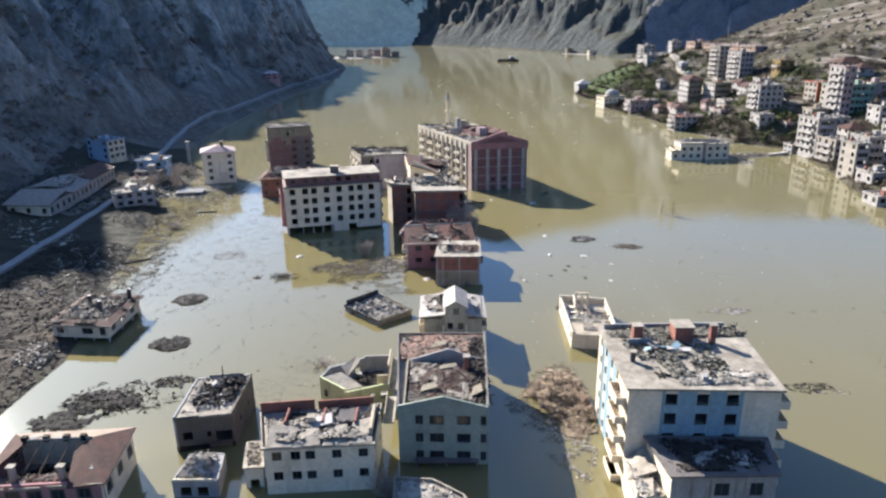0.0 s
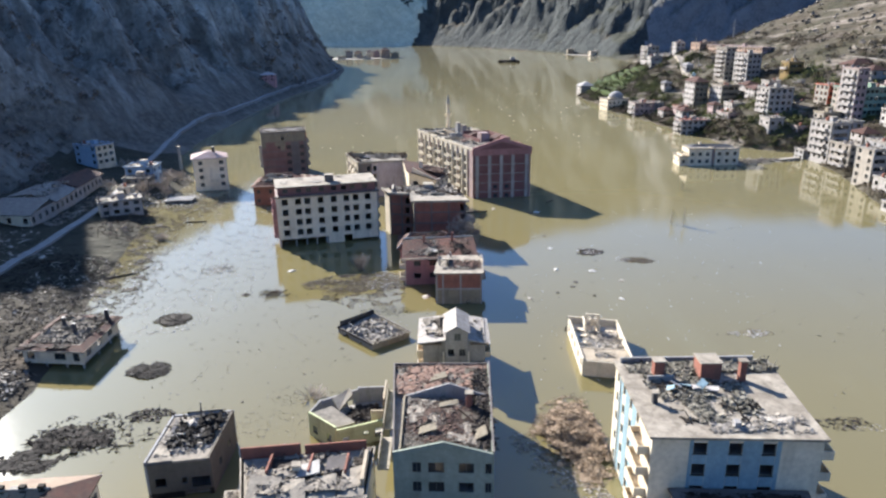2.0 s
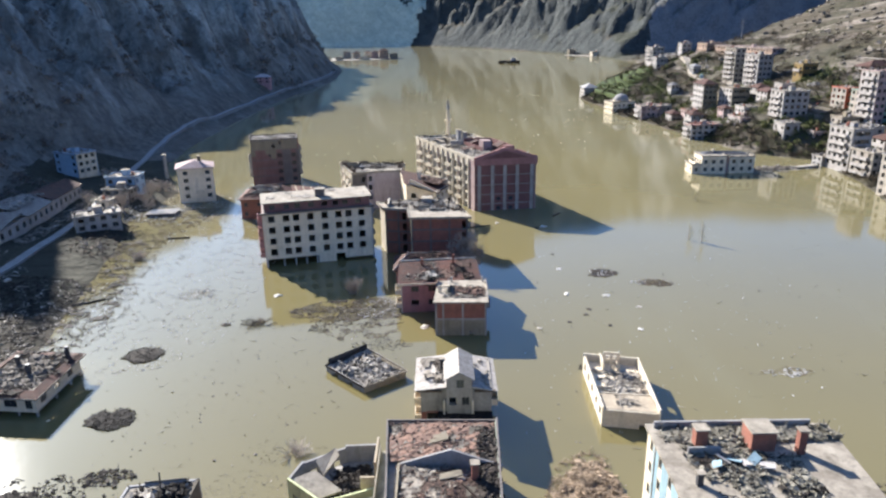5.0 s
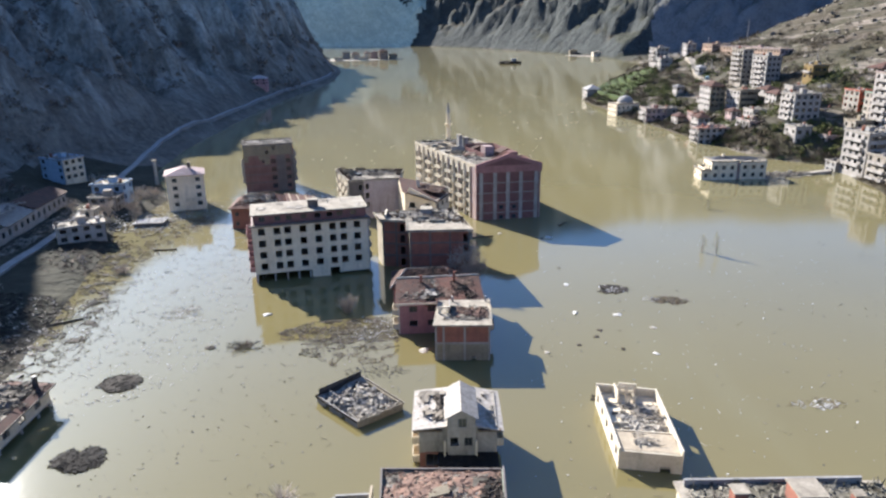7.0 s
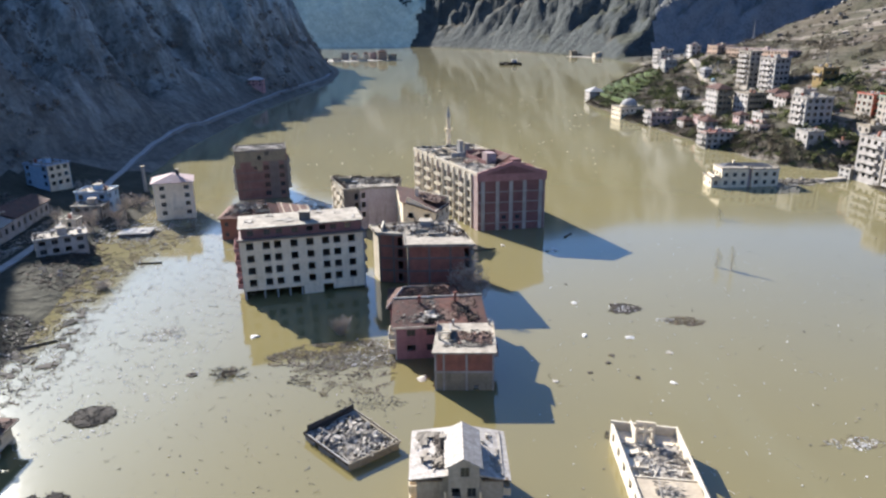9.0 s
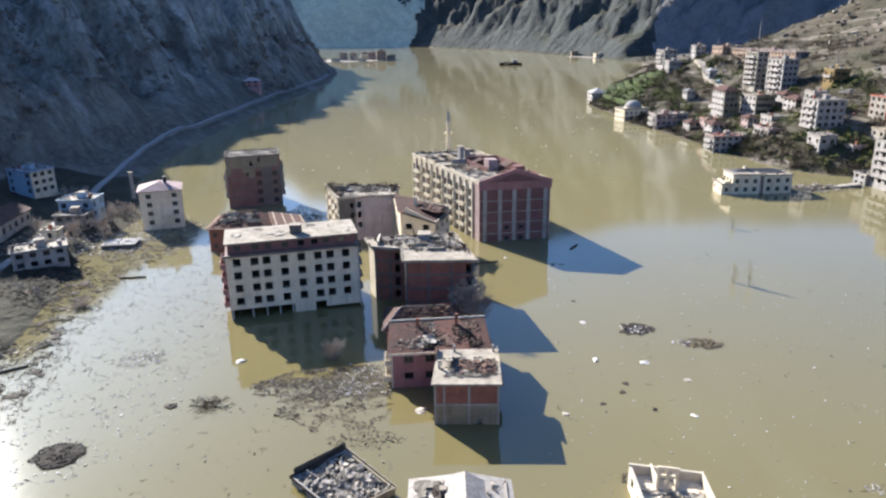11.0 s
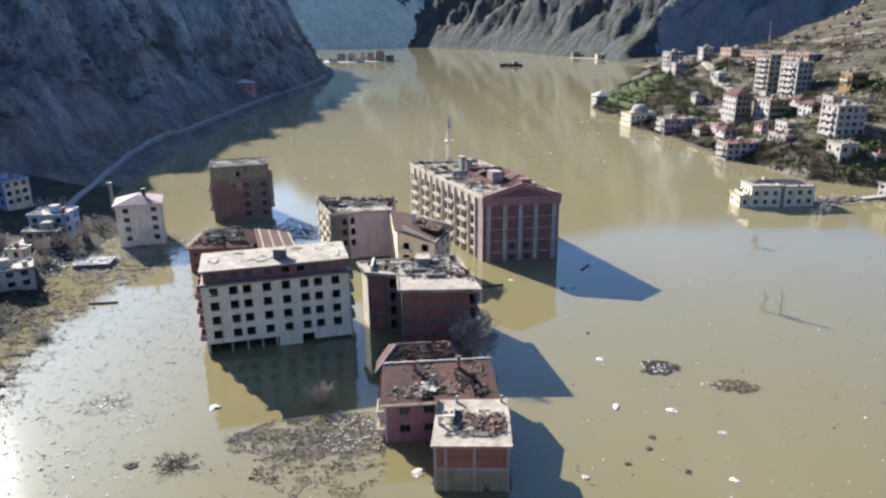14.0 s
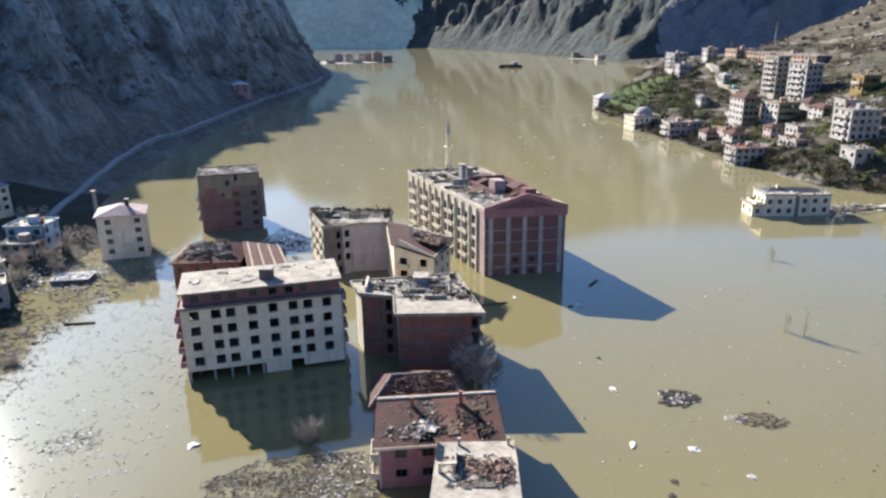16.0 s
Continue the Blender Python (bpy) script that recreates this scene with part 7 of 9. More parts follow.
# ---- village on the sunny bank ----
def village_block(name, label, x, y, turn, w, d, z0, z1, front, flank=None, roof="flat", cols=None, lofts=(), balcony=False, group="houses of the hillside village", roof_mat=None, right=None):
    """A house with its near corner at (x, y); w along its front, d along the sunlit flank; z1 is its eaves."""
    ob = thing(name, label, "house", x, y, 0, turn, group=group)
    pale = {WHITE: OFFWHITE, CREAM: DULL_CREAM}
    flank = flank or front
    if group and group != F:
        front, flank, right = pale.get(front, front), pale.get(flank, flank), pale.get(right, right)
    p = [(0, 0), (w, 0), (w, d), (0, d)]
    storeys = max(1, round((z1 - z0) / 2.95))
    step = (z1 - z0) / storeys
    sills = [z0 + step * k + 0.95 for k in range(storeys)]
    c, k = math.cos(radians(turn)), math.sin(radians(turn))
    base = min([z0] + [ground(x + c * u - k * v, y + k * u + c * v) for u in (0, w) for v in (0, d)]) - 1.5
    nf, nl = cols or max(2, int(w / 2.7)), max(1, int(d / 3.0))
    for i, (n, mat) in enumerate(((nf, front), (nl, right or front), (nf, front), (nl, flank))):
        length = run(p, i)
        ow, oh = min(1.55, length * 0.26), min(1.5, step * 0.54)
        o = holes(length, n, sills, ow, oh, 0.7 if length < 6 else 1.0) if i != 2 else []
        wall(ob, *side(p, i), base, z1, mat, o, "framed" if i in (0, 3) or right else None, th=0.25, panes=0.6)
    floors(ob, p, [z0 + step * k + 0.1 for k in range(storeys)])
    if balcony:
        balconies(ob, *side(p, 3), [(d * 0.12, z0 + step * k + 0.1) for k in range(1, storeys)], d * 0.7, 1.1, OFFWHITE if group else WHITE)
    if roof == "flat":
        flat_roof(ob, p, z1, roof_mat, over=0.25, th=0.22, rim=0.35, rim_mat=front)
        if w > 7:
            stack_box("stair_head", ob, w * 0.45, d * 0.4, z1 + 0.2, w * 0.45 + 2.2, d * 0.4 + 2.0, z1 + 2.0, front)
        for _ in range(2 if w * d > 50 else 1):
            tx, ty = random.uniform(1.2, w - 1.2), random.uniform(1.2, d - 1.2)
            g = Geo()
            if random.random() < 0.5:
                g.beam((tx, ty, z1 + 0.2), (tx, ty, z1 + 1.3), 0.6, 0.6, 10)
                part("water_tank", g, DARK_METAL if random.random() < 0.4 else OFFWHITE, ob)
            else:
                g.box(tx - 0.4, ty - 0.35, z1 + 0.2, tx + 0.4, ty + 0.35, z1 + 1.6)
                part("chimney", g, BRICKWORK, ob)
        g = Geo()
        for _ in range(int(w * d * 0.35)):
            k = random.uniform(0.2, 0.7)
            chunk(g, random.uniform(0.3, w - 0.3), random.uniform(0.3, d - 0.3), z1 + 0.3, k * 1.5, k, k * 0.5)
        for _ in range(int((w + d) * 0.9)):
            tx, ty = (random.uniform(0.2, w - 0.2), random.choice((0.2, d - 0.2))) if random.random() < 0.5 else (random.choice((0.2, w - 0.2)), random.uniform(0.2, d - 0.2))
            k = random.uniform(0.5, 1.5)
            if random.random() < 0.5:
                g.beam((tx, ty, z1 + 0.2), (tx + random.gauss(0, 0.15), ty + random.gauss(0, 0.15), z1 + 0.3 + k), 0.09, 0.06, 4)
            else:
                chunk(g, tx, ty, z1 + 0.4, k, 0.4, k * 0.6, 0.2)
        tagged(part("roof_clutter", g, RUBBLE, ob), "scattered rubble and scrap", kind="stuff")
    else:
        e = grown(p, 0.5)
        zr = z1 + min(w, d) * 0.28
        if w >= d:
            r0, r1 = (d * 0.5, d / 2, zr), (w - d * 0.5, d / 2, zr)
            faces = [[(*e[0], z1), (*e[1], z1), r1, r0], [(*e[1], z1), (*e[2], z1), r1], [(*e[2], z1), (*e[3], z1), r0, r1], [(*e[3], z1), (*e[0], z1), r0]]
        else:
            r0, r1 = (w / 2, w * 0.5, zr), (w / 2, d - w * 0.5, zr)
            faces = [[(*e[0], z1), (*e[1], z1), r0], [(*e[1], z1), (*e[2], z1), r1, r0], [(*e[2], z1), (*e[3], z1), r1], [(*e[3], z1), (*e[0], z1), r0, r1]]
        for f in faces:
            roof_plane(ob, f, roof_mat or TILE)
    return ob


V = village_block
F = "far shore houses"
# Grey fronts beside white flanks carry the fronts' shade in their colour.
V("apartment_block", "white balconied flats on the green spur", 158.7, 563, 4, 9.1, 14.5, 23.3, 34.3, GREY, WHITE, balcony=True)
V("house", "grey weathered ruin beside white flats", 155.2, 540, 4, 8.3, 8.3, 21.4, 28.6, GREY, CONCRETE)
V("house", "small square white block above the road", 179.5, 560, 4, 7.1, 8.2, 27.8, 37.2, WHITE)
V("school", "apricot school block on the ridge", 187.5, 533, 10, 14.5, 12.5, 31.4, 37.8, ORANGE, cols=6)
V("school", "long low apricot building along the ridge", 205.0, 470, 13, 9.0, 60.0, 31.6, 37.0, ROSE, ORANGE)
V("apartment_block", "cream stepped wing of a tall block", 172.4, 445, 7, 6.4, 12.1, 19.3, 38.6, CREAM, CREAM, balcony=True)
V("apartment_block", "tall white apartment tower, front greyed for shade", 177.4, 425, 7, 8.6, 14.5, 18.3, 35.9, GREY, WHITE, balcony=True, cols=3)
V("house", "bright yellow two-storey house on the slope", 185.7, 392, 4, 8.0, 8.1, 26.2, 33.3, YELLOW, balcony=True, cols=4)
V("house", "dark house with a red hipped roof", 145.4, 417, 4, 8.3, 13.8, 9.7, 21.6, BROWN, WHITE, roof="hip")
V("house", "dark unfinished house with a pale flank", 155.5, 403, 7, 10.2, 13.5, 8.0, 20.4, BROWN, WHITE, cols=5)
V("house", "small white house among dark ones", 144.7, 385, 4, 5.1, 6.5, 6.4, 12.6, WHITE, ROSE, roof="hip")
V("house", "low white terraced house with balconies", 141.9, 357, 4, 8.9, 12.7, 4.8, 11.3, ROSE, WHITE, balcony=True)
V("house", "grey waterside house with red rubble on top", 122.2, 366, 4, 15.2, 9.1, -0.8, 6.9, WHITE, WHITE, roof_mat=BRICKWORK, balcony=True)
V("apartment_block", "tall tower, front greyed for shade, white balcony flank", 155.2, 345, 4, 12.1, 11.2, 7.8, 24.6, GREY, WHITE, balcony=True, cols=4)
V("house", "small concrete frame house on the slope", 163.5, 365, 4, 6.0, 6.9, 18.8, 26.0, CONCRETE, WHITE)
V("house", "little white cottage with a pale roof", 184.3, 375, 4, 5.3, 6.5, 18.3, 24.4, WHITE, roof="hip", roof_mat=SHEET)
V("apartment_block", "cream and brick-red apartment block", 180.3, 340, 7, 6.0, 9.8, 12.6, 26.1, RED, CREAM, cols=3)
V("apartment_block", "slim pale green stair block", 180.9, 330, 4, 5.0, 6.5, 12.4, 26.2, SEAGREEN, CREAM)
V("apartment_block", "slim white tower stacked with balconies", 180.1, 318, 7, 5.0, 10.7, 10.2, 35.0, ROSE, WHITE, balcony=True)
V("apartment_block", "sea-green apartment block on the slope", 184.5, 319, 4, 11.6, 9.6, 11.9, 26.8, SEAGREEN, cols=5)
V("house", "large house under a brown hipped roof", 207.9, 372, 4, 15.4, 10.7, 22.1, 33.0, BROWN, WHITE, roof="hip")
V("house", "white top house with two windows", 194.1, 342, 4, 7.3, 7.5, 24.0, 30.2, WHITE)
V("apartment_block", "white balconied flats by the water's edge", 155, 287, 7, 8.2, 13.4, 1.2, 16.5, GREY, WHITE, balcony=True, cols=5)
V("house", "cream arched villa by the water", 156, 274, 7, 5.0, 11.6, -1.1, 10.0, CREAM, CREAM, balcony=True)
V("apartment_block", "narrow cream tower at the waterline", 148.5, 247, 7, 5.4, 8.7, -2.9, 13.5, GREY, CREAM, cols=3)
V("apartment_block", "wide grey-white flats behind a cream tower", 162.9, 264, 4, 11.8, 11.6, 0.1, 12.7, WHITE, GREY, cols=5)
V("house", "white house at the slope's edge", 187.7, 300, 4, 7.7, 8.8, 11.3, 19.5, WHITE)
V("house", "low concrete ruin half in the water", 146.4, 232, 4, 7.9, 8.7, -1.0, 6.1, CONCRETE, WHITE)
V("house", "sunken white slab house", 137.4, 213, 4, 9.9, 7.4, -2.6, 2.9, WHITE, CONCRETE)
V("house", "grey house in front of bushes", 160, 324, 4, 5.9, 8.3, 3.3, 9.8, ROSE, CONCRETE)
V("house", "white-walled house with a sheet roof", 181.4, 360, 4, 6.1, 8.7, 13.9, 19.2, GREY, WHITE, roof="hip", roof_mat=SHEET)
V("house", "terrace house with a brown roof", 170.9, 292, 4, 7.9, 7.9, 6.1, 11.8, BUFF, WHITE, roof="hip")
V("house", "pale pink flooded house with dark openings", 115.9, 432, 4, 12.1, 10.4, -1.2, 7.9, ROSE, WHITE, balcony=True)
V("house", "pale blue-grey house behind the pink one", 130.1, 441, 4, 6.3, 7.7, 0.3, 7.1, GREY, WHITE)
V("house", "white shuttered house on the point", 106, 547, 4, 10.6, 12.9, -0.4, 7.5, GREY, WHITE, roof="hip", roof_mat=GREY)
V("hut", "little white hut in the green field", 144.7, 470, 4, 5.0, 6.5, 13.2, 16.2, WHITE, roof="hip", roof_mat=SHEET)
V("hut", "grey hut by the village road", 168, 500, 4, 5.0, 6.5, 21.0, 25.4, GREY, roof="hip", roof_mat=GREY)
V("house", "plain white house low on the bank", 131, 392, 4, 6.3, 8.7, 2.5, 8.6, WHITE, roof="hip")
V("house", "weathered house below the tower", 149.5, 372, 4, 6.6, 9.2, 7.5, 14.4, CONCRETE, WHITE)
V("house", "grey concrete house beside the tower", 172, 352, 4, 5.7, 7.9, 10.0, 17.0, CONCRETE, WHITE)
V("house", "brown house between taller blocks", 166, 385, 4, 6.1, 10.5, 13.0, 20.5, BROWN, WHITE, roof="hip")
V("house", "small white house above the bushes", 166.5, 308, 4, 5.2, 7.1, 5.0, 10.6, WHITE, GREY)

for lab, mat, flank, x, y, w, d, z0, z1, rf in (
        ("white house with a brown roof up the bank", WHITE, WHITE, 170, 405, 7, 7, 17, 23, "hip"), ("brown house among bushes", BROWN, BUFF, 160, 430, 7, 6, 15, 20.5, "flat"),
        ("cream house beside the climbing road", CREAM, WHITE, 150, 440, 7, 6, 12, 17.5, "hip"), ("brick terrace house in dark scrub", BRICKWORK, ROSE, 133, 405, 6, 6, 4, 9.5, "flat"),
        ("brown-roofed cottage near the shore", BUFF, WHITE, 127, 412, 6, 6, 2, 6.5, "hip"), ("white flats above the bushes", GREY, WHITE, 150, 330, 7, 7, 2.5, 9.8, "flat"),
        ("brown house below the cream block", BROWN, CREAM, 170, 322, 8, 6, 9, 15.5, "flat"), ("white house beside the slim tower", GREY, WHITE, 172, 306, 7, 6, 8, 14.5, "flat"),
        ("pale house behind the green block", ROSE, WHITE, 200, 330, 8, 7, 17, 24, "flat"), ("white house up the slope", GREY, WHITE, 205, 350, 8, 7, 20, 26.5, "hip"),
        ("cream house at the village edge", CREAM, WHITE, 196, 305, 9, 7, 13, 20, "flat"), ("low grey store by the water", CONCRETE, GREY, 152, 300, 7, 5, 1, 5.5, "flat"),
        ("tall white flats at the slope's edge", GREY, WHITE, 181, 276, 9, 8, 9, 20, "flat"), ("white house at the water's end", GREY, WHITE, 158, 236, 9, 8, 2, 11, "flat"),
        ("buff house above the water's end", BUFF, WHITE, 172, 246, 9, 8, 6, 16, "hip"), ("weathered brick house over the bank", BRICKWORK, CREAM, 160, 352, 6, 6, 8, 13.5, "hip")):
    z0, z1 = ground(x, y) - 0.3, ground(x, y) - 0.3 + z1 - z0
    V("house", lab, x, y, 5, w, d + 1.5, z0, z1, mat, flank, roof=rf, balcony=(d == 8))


def mosque():
    ob = thing("mosque", "waterside mosque with a grey lead dome", "mosque", 112.2, 466, 0, 15, group="houses of the hillside village")
    p = [(-5, 0), (10.5, 0), (10.5, 11), (-5, 11)]
    for i in range(4):
        wall(ob, *side(p, i), -3, 6.6, WHITE, holes(run(p, i), 5 if i % 2 == 0 else 4, [1.0, 3.8], 1.1, 1.6), "framed")
    floors(ob, p, [0.3])
    flat_roof(ob, p, 6.6, rim=0.4)
    g = Geo()
    ring, levels, cx, cy, r = 24, 8, 3.6, 5.5, 4.8
    for k in range(levels):
        a = math.pi / 2 * k / levels
        for i in range(ring):
            w = 2 * math.pi * i / ring
            g.v.append((cx + r * math.cos(a) * math.cos(w), cy + r * math.cos(a) * math.sin(w), 7.4 + 3.9 * math.sin(a)))
    g.v.append((cx, cy, 11.35))
    for k in range(levels - 1):
        for i in range(ring):
            j = (i + 1) % ring
            g.f.append((k * ring + i, k * ring + j, (k + 1) * ring + j, (k + 1) * ring + i))
    for i in range(ring):
        g.f.append(((levels - 1) * ring + i, (levels - 1) * ring + (i + 1) % ring, levels * ring))
    part("dome", g, GREY, ob, "grey lead dome")
    g = Geo()
    g.beam((cx, cy, 6.7), (cx, cy, 7.5), 5.0, 5.0, 24)
    part("drum", g, WHITE, ob)
    g = Geo()
    g.beam((cx, cy, 11.3), (cx, cy, 13.0), 0.12, 0.03, 6)
    part("finial", g, DARK_METAL, ob)


def minaret():
    ob = thing("minaret", "slim grey stone minaret rising from the water", "minaret", 3.1, 312.0)
    for name, z0, z1, r0, r1 in (("shaft", -3, 18.6, 1.0, 0.85), ("gallery", 18.0, 19.4, 0.95, 1.5), ("upper_shaft", 19.4, 23.6, 0.75, 0.68), ("spire", 23.6, 28.0, 0.85, 0.04)):
        g = Geo()
        g.beam((0, 0, z0), (0, 0, z1), r0, r1, 14)
        part(name, g, GREY if name == "spire" else WHITE, ob)
    for k in range(3):
        g = Geo()
        g.beam((0, 0, 4 + k * 4.5), (0, 0, 4.35 + k * 4.5), 1.1, 1.1, 14)
        part("band", g, CONCRETE, ob)


def island_house():
    ob = thing("house", "white two-storey house marooned on a spit", "house", 97.0, 290.6, 0, 0)
    p = [(3.4, 0), (12.8, -0.2), (12.8, 8.5), (3.4, 8.5)]
    q = [(14.4, 0.2), (24.2, 0.6), (24.2, 8.4), (14.4, 8.4)]
    for k, poly in enumerate((p, q)):
        top = 6.7 - 0.4 * k
        for i in range(4):
            n = run(poly, i)
            wall(ob, *side(poly, i), -3, top, WHITE, holes(n, 3, [1.0, 3.9], 1.35, 1.5), "framed")
        floors(ob, poly, [0.5, 3.5])
        flat_roof(ob, poly, top, over=0.2, rim=0.2)
    low = [(0, 0.4), (3.4, 0.2), (3.4, 8.0), (0, 8.0)]
    for i in (0, 2, 3):
        wall(ob, *side(low, i), -3, 3.4, WHITE, holes(run(low, i), 2 if i == 3 else 1, [0.9], 1.2, 1.5), "framed")
    flat_roof(ob, low, 3.4, over=0.4, rim=0.25)
    balconies(ob, *side(p, 3), [(0.8, 3.4)], 6.6, 2.2, WHITE)
    stack_box("link_wall", ob, 12.8, 1.0, -3, 14.4, 8.0, 6.3, ROSE)
    stack_box("chimney", ob, 9.2, 5.4, 6.7, 10.0, 6.2, 8.6, WHITE)
    e = [(5.0, 3.4), (23.0, 3.6), (23.0, 8.2), (5.0, 8.2)]
    rg = [(8, 6.0, 7.9), (20, 6.0, 7.7)]
    roof_plane(ob, [(*e[0], 6.9), (*e[1], 6.8), rg[1], rg[0]], DARK_METAL, label="dark sheet roof set back")
    roof_plane(ob, [(*e[1], 6.8), (*e[2], 6.8), rg[1]], DARK_METAL)
    roof_plane(ob, [(*e[2], 6.8), (*e[3], 6.9), rg[0], rg[1]], DARK_METAL)
    roof_plane(ob, [(*e[3], 6.9), (*e[0], 6.9), rg[0]], DARK_METAL)
    g = Geo()
    g.prism([(120.5, 290.6), (128, 292.4), (136, 296.4), (150, 298), (150, 301), (141, 300.4), (134, 300.8), (126, 297.6), (121, 297)], -4, [-0.3, 0.1, 0.25, 1.2, 1.2, 0.3, 0.1, 0.15, -0.3])
    tagged(part("spit", g, PALE_RUBBLE, None, "low gravel spit joining the house to the bank"), "", "gravel spit", kind="structure")
    rubble("spit_rubble", "pale stones strewn along the gravel spit", [(121, 289.5), (136, 296), (149, 298), (149, 301), (134, 301), (121, 298)], 0.1, 420, 0.3, 1.5, RUBBLE, 0.5, 0.4, ragged=0.5)
    rubble("spit_rubble", "white stones strewn round the gravel spit", [(120, 286), (134, 291), (147, 296), (147, 303), (132, 304), (120, 300)], 0.05, 90, 0.3, 1.4, PALE_RUBBLE, 0.1, 0.4, bare=0.4)
    roof_wreck("broken parapet stubs on the marooned house", [(100.6, 290.8), (109.6, 290.6), (111.6, 291), (121, 291.2), (121, 298.6)], 6.8, 60, 1.2, PALE_RUBBLE)


mosque(), minaret(), island_house()


# ---- shaded bank: wrecked houses, road ----
def road_strip(name, label, pts, width, material, lift=0.25):
    """A road laid on the land along a line of places."""
    g = Geo()
    fine = []
    for (x0, y0), (x1, y1) in zip(pts, pts[1:]):
        n = max(2, int(math.hypot(x1 - x0, y1 - y0) / 6))
        fine += [(x0 + (x1 - x0) * k / n, y0 + (y1 - y0) * k / n) for k in range(n)]
    fine.append(pts[-1])
    rows = []
    for i, (x, y) in enumerate(fine):
        a, b = fine[max(i - 1, 0)], fine[min(i + 1, len(fine) - 1)]
        d = Vector((b[0] - a[0], b[1] - a[1])).normalized()
        n = Vector((-d.y, d.x)) * width / 2
        zs = [ground(x + n.x * k, y + n.y * k) for k in (-1, 0, 1)]
        z = max(zs) + lift
        rows.append(((x + n.x, y + n.y, z), (x - n.x, y - n.y, z)))
    for (a, b), (c, d) in zip(rows, rows[1:]):
        g.solid([(*b[:2], b[2] - 4), (*d[:2], d[2] - 4), (*c[:2], c[2] - 4), (*a[:2], a[2] - 4), b, d, c, a])
    tagged(part(name, g, material, None, label), "", "road", kind="structure")


road_strip("road", "grey shore road along the foot of the mountain", [(-108, 60), (-108, 165), (-109, 190), (-111, 230), (-122, 285), (-132, 335), (-137, 375), (-138, 405), (-134, 445), (-131, 540), (-125, 620), (-116, 690), (-113, 760), (-117, 830)], 2.7, GREY)
road_strip("road", "pale village road climbing the bank", [(139, 398), (150, 414), (163, 460), (172, 520), (176, 545)], 4.5, PALE_SLAB)
road_strip("road", "pale track across the hill above the houses", [(214, 392), (224, 372), (236, 350), (252, 330)], 5.0, PALE_SLAB)

V("house", "blue-walled house in mountain shade", -151.0, 296.0, -26, 12.5, 9.0, 3.0, 11.0, SKY_BLUE, SKY_BLUE, group="", roof_mat=GREY, right=WHITE, cols=2)
V("house", "narrow house, pale blue above and grey below", -115.4, 260.6, 0, 10.2, 8.0, 2.6, 8.4, SKY_BLUE, WHITE, group="", cols=2)
V("house", "weathered grey house in bare trees", -113.6, 254.0, 0, 9.0, 6.0, 0.8, 5.6, DULL_CREAM, BUFF, group="", cols=3)
V("house", "gutted white house with crumbling parapet", -106.0, 219.4, 30, 12.5, 7.0, 0.9, 5.6, OFFWHITE, WHITE, group="", cols=4)
V("hut", "white wall fragment beside the shore road", -107.6, 236.5, 0, 4.4, 3.0, 3.6, 6.4, WHITE, group="", cols=1)
V("house", "red and white striped house on the mountain foot", -143.0, 577.0, 0, 11.0, 8.0, 11.5, 16.5, CORAL, CORAL, group="", roof="hip", roof_mat=PALE_ROSE, right=CORAL, balcony=True)


def wrecked_row():
    c = [(-134.0, 208.5), (-120.0, 206.5), (-121.0, 222.0), (-125.0, 262.0), (-135.0, 262.0)]
    ob, p = site("house", "long wrecked house with sliding sheet roofs in shade", "house", c)
    for i in range(5):
        n = run(p, i)
        wall(ob, *side(p, i), -1, 6.0, WHITE if i == 0 else CONCRETE, holes(n, max(2, int(n / 3.6)), [3.2], 1.5, 1.7), "framed", panes=0.3)
    floors(ob, p, [2.6])
    roof_plane(ob, [(-1, -0.8, 6.0), (14.6, -2.8, 6.0), (13.6, 11.0, 8.0), (-1.8, 12, 8.0)], SHEET, label="dull grey sheet roof")
    roof_plane(ob, [(-1.4, 13.0, 7.9), (6.4, 13.0, 8.7), (5.2, 30.0, 8.7), (-1.6, 30.0, 7.6)], SHEET, label="torn dark roof sheets")
    roof_plane(ob, [(6.4, 13.0, 8.7), (14.2, 12.6, 6.2), (12.0, 30.0, 6.2), (5.2, 30.0, 8.7)], SHEET, label="torn dark roof sheets")
    roof_plane(ob, [(-1.6, 32.0, 6.4), (4.2, 32.0, 8.2), (4.0, 54.2, 8.2), (-1.6, 54.2, 6.4)], TILE, label="slipped dark tile roof")
    roof_plane(ob, [(4.2, 32.0, 8.2), (11.4, 32.0, 6.2), (9.6, 54.2, 6.2), (4.0, 54.2, 8.2)], TILE, label="slipped dark tile roof")
    for y in (31.0, 53.4):
        g = Geo()
        g.prism([(-0.9, y), (9.4, y), (9.4, y + 0.25), (-0.9, y + 0.25)], 5.6, [6.4, 6.4, 6.4, 6.4])
        part("cross_wall", g, WHITE, ob)
    rubble("roof_rubble", "white sheet scraps slid down a wrecked roof", [(-131, 222), (-123, 220), (-125, 240), (-133, 240)], 8.2, 60, 0.5, 2.0, PALE_RUBBLE, 0.2, 0.5, bare=0.45)
    rubble("yard_rubble", "grey plaster, boards and brush heaped along the wrecked row", [(-119, 207), (-114, 208), (-114, 250), (-122, 258), (-120, 224)], lambda x, y: max(ground(x, y), 0), 300, 0.3, 1.6, RUBBLE, 0.3, 0.5, bare=0.3)


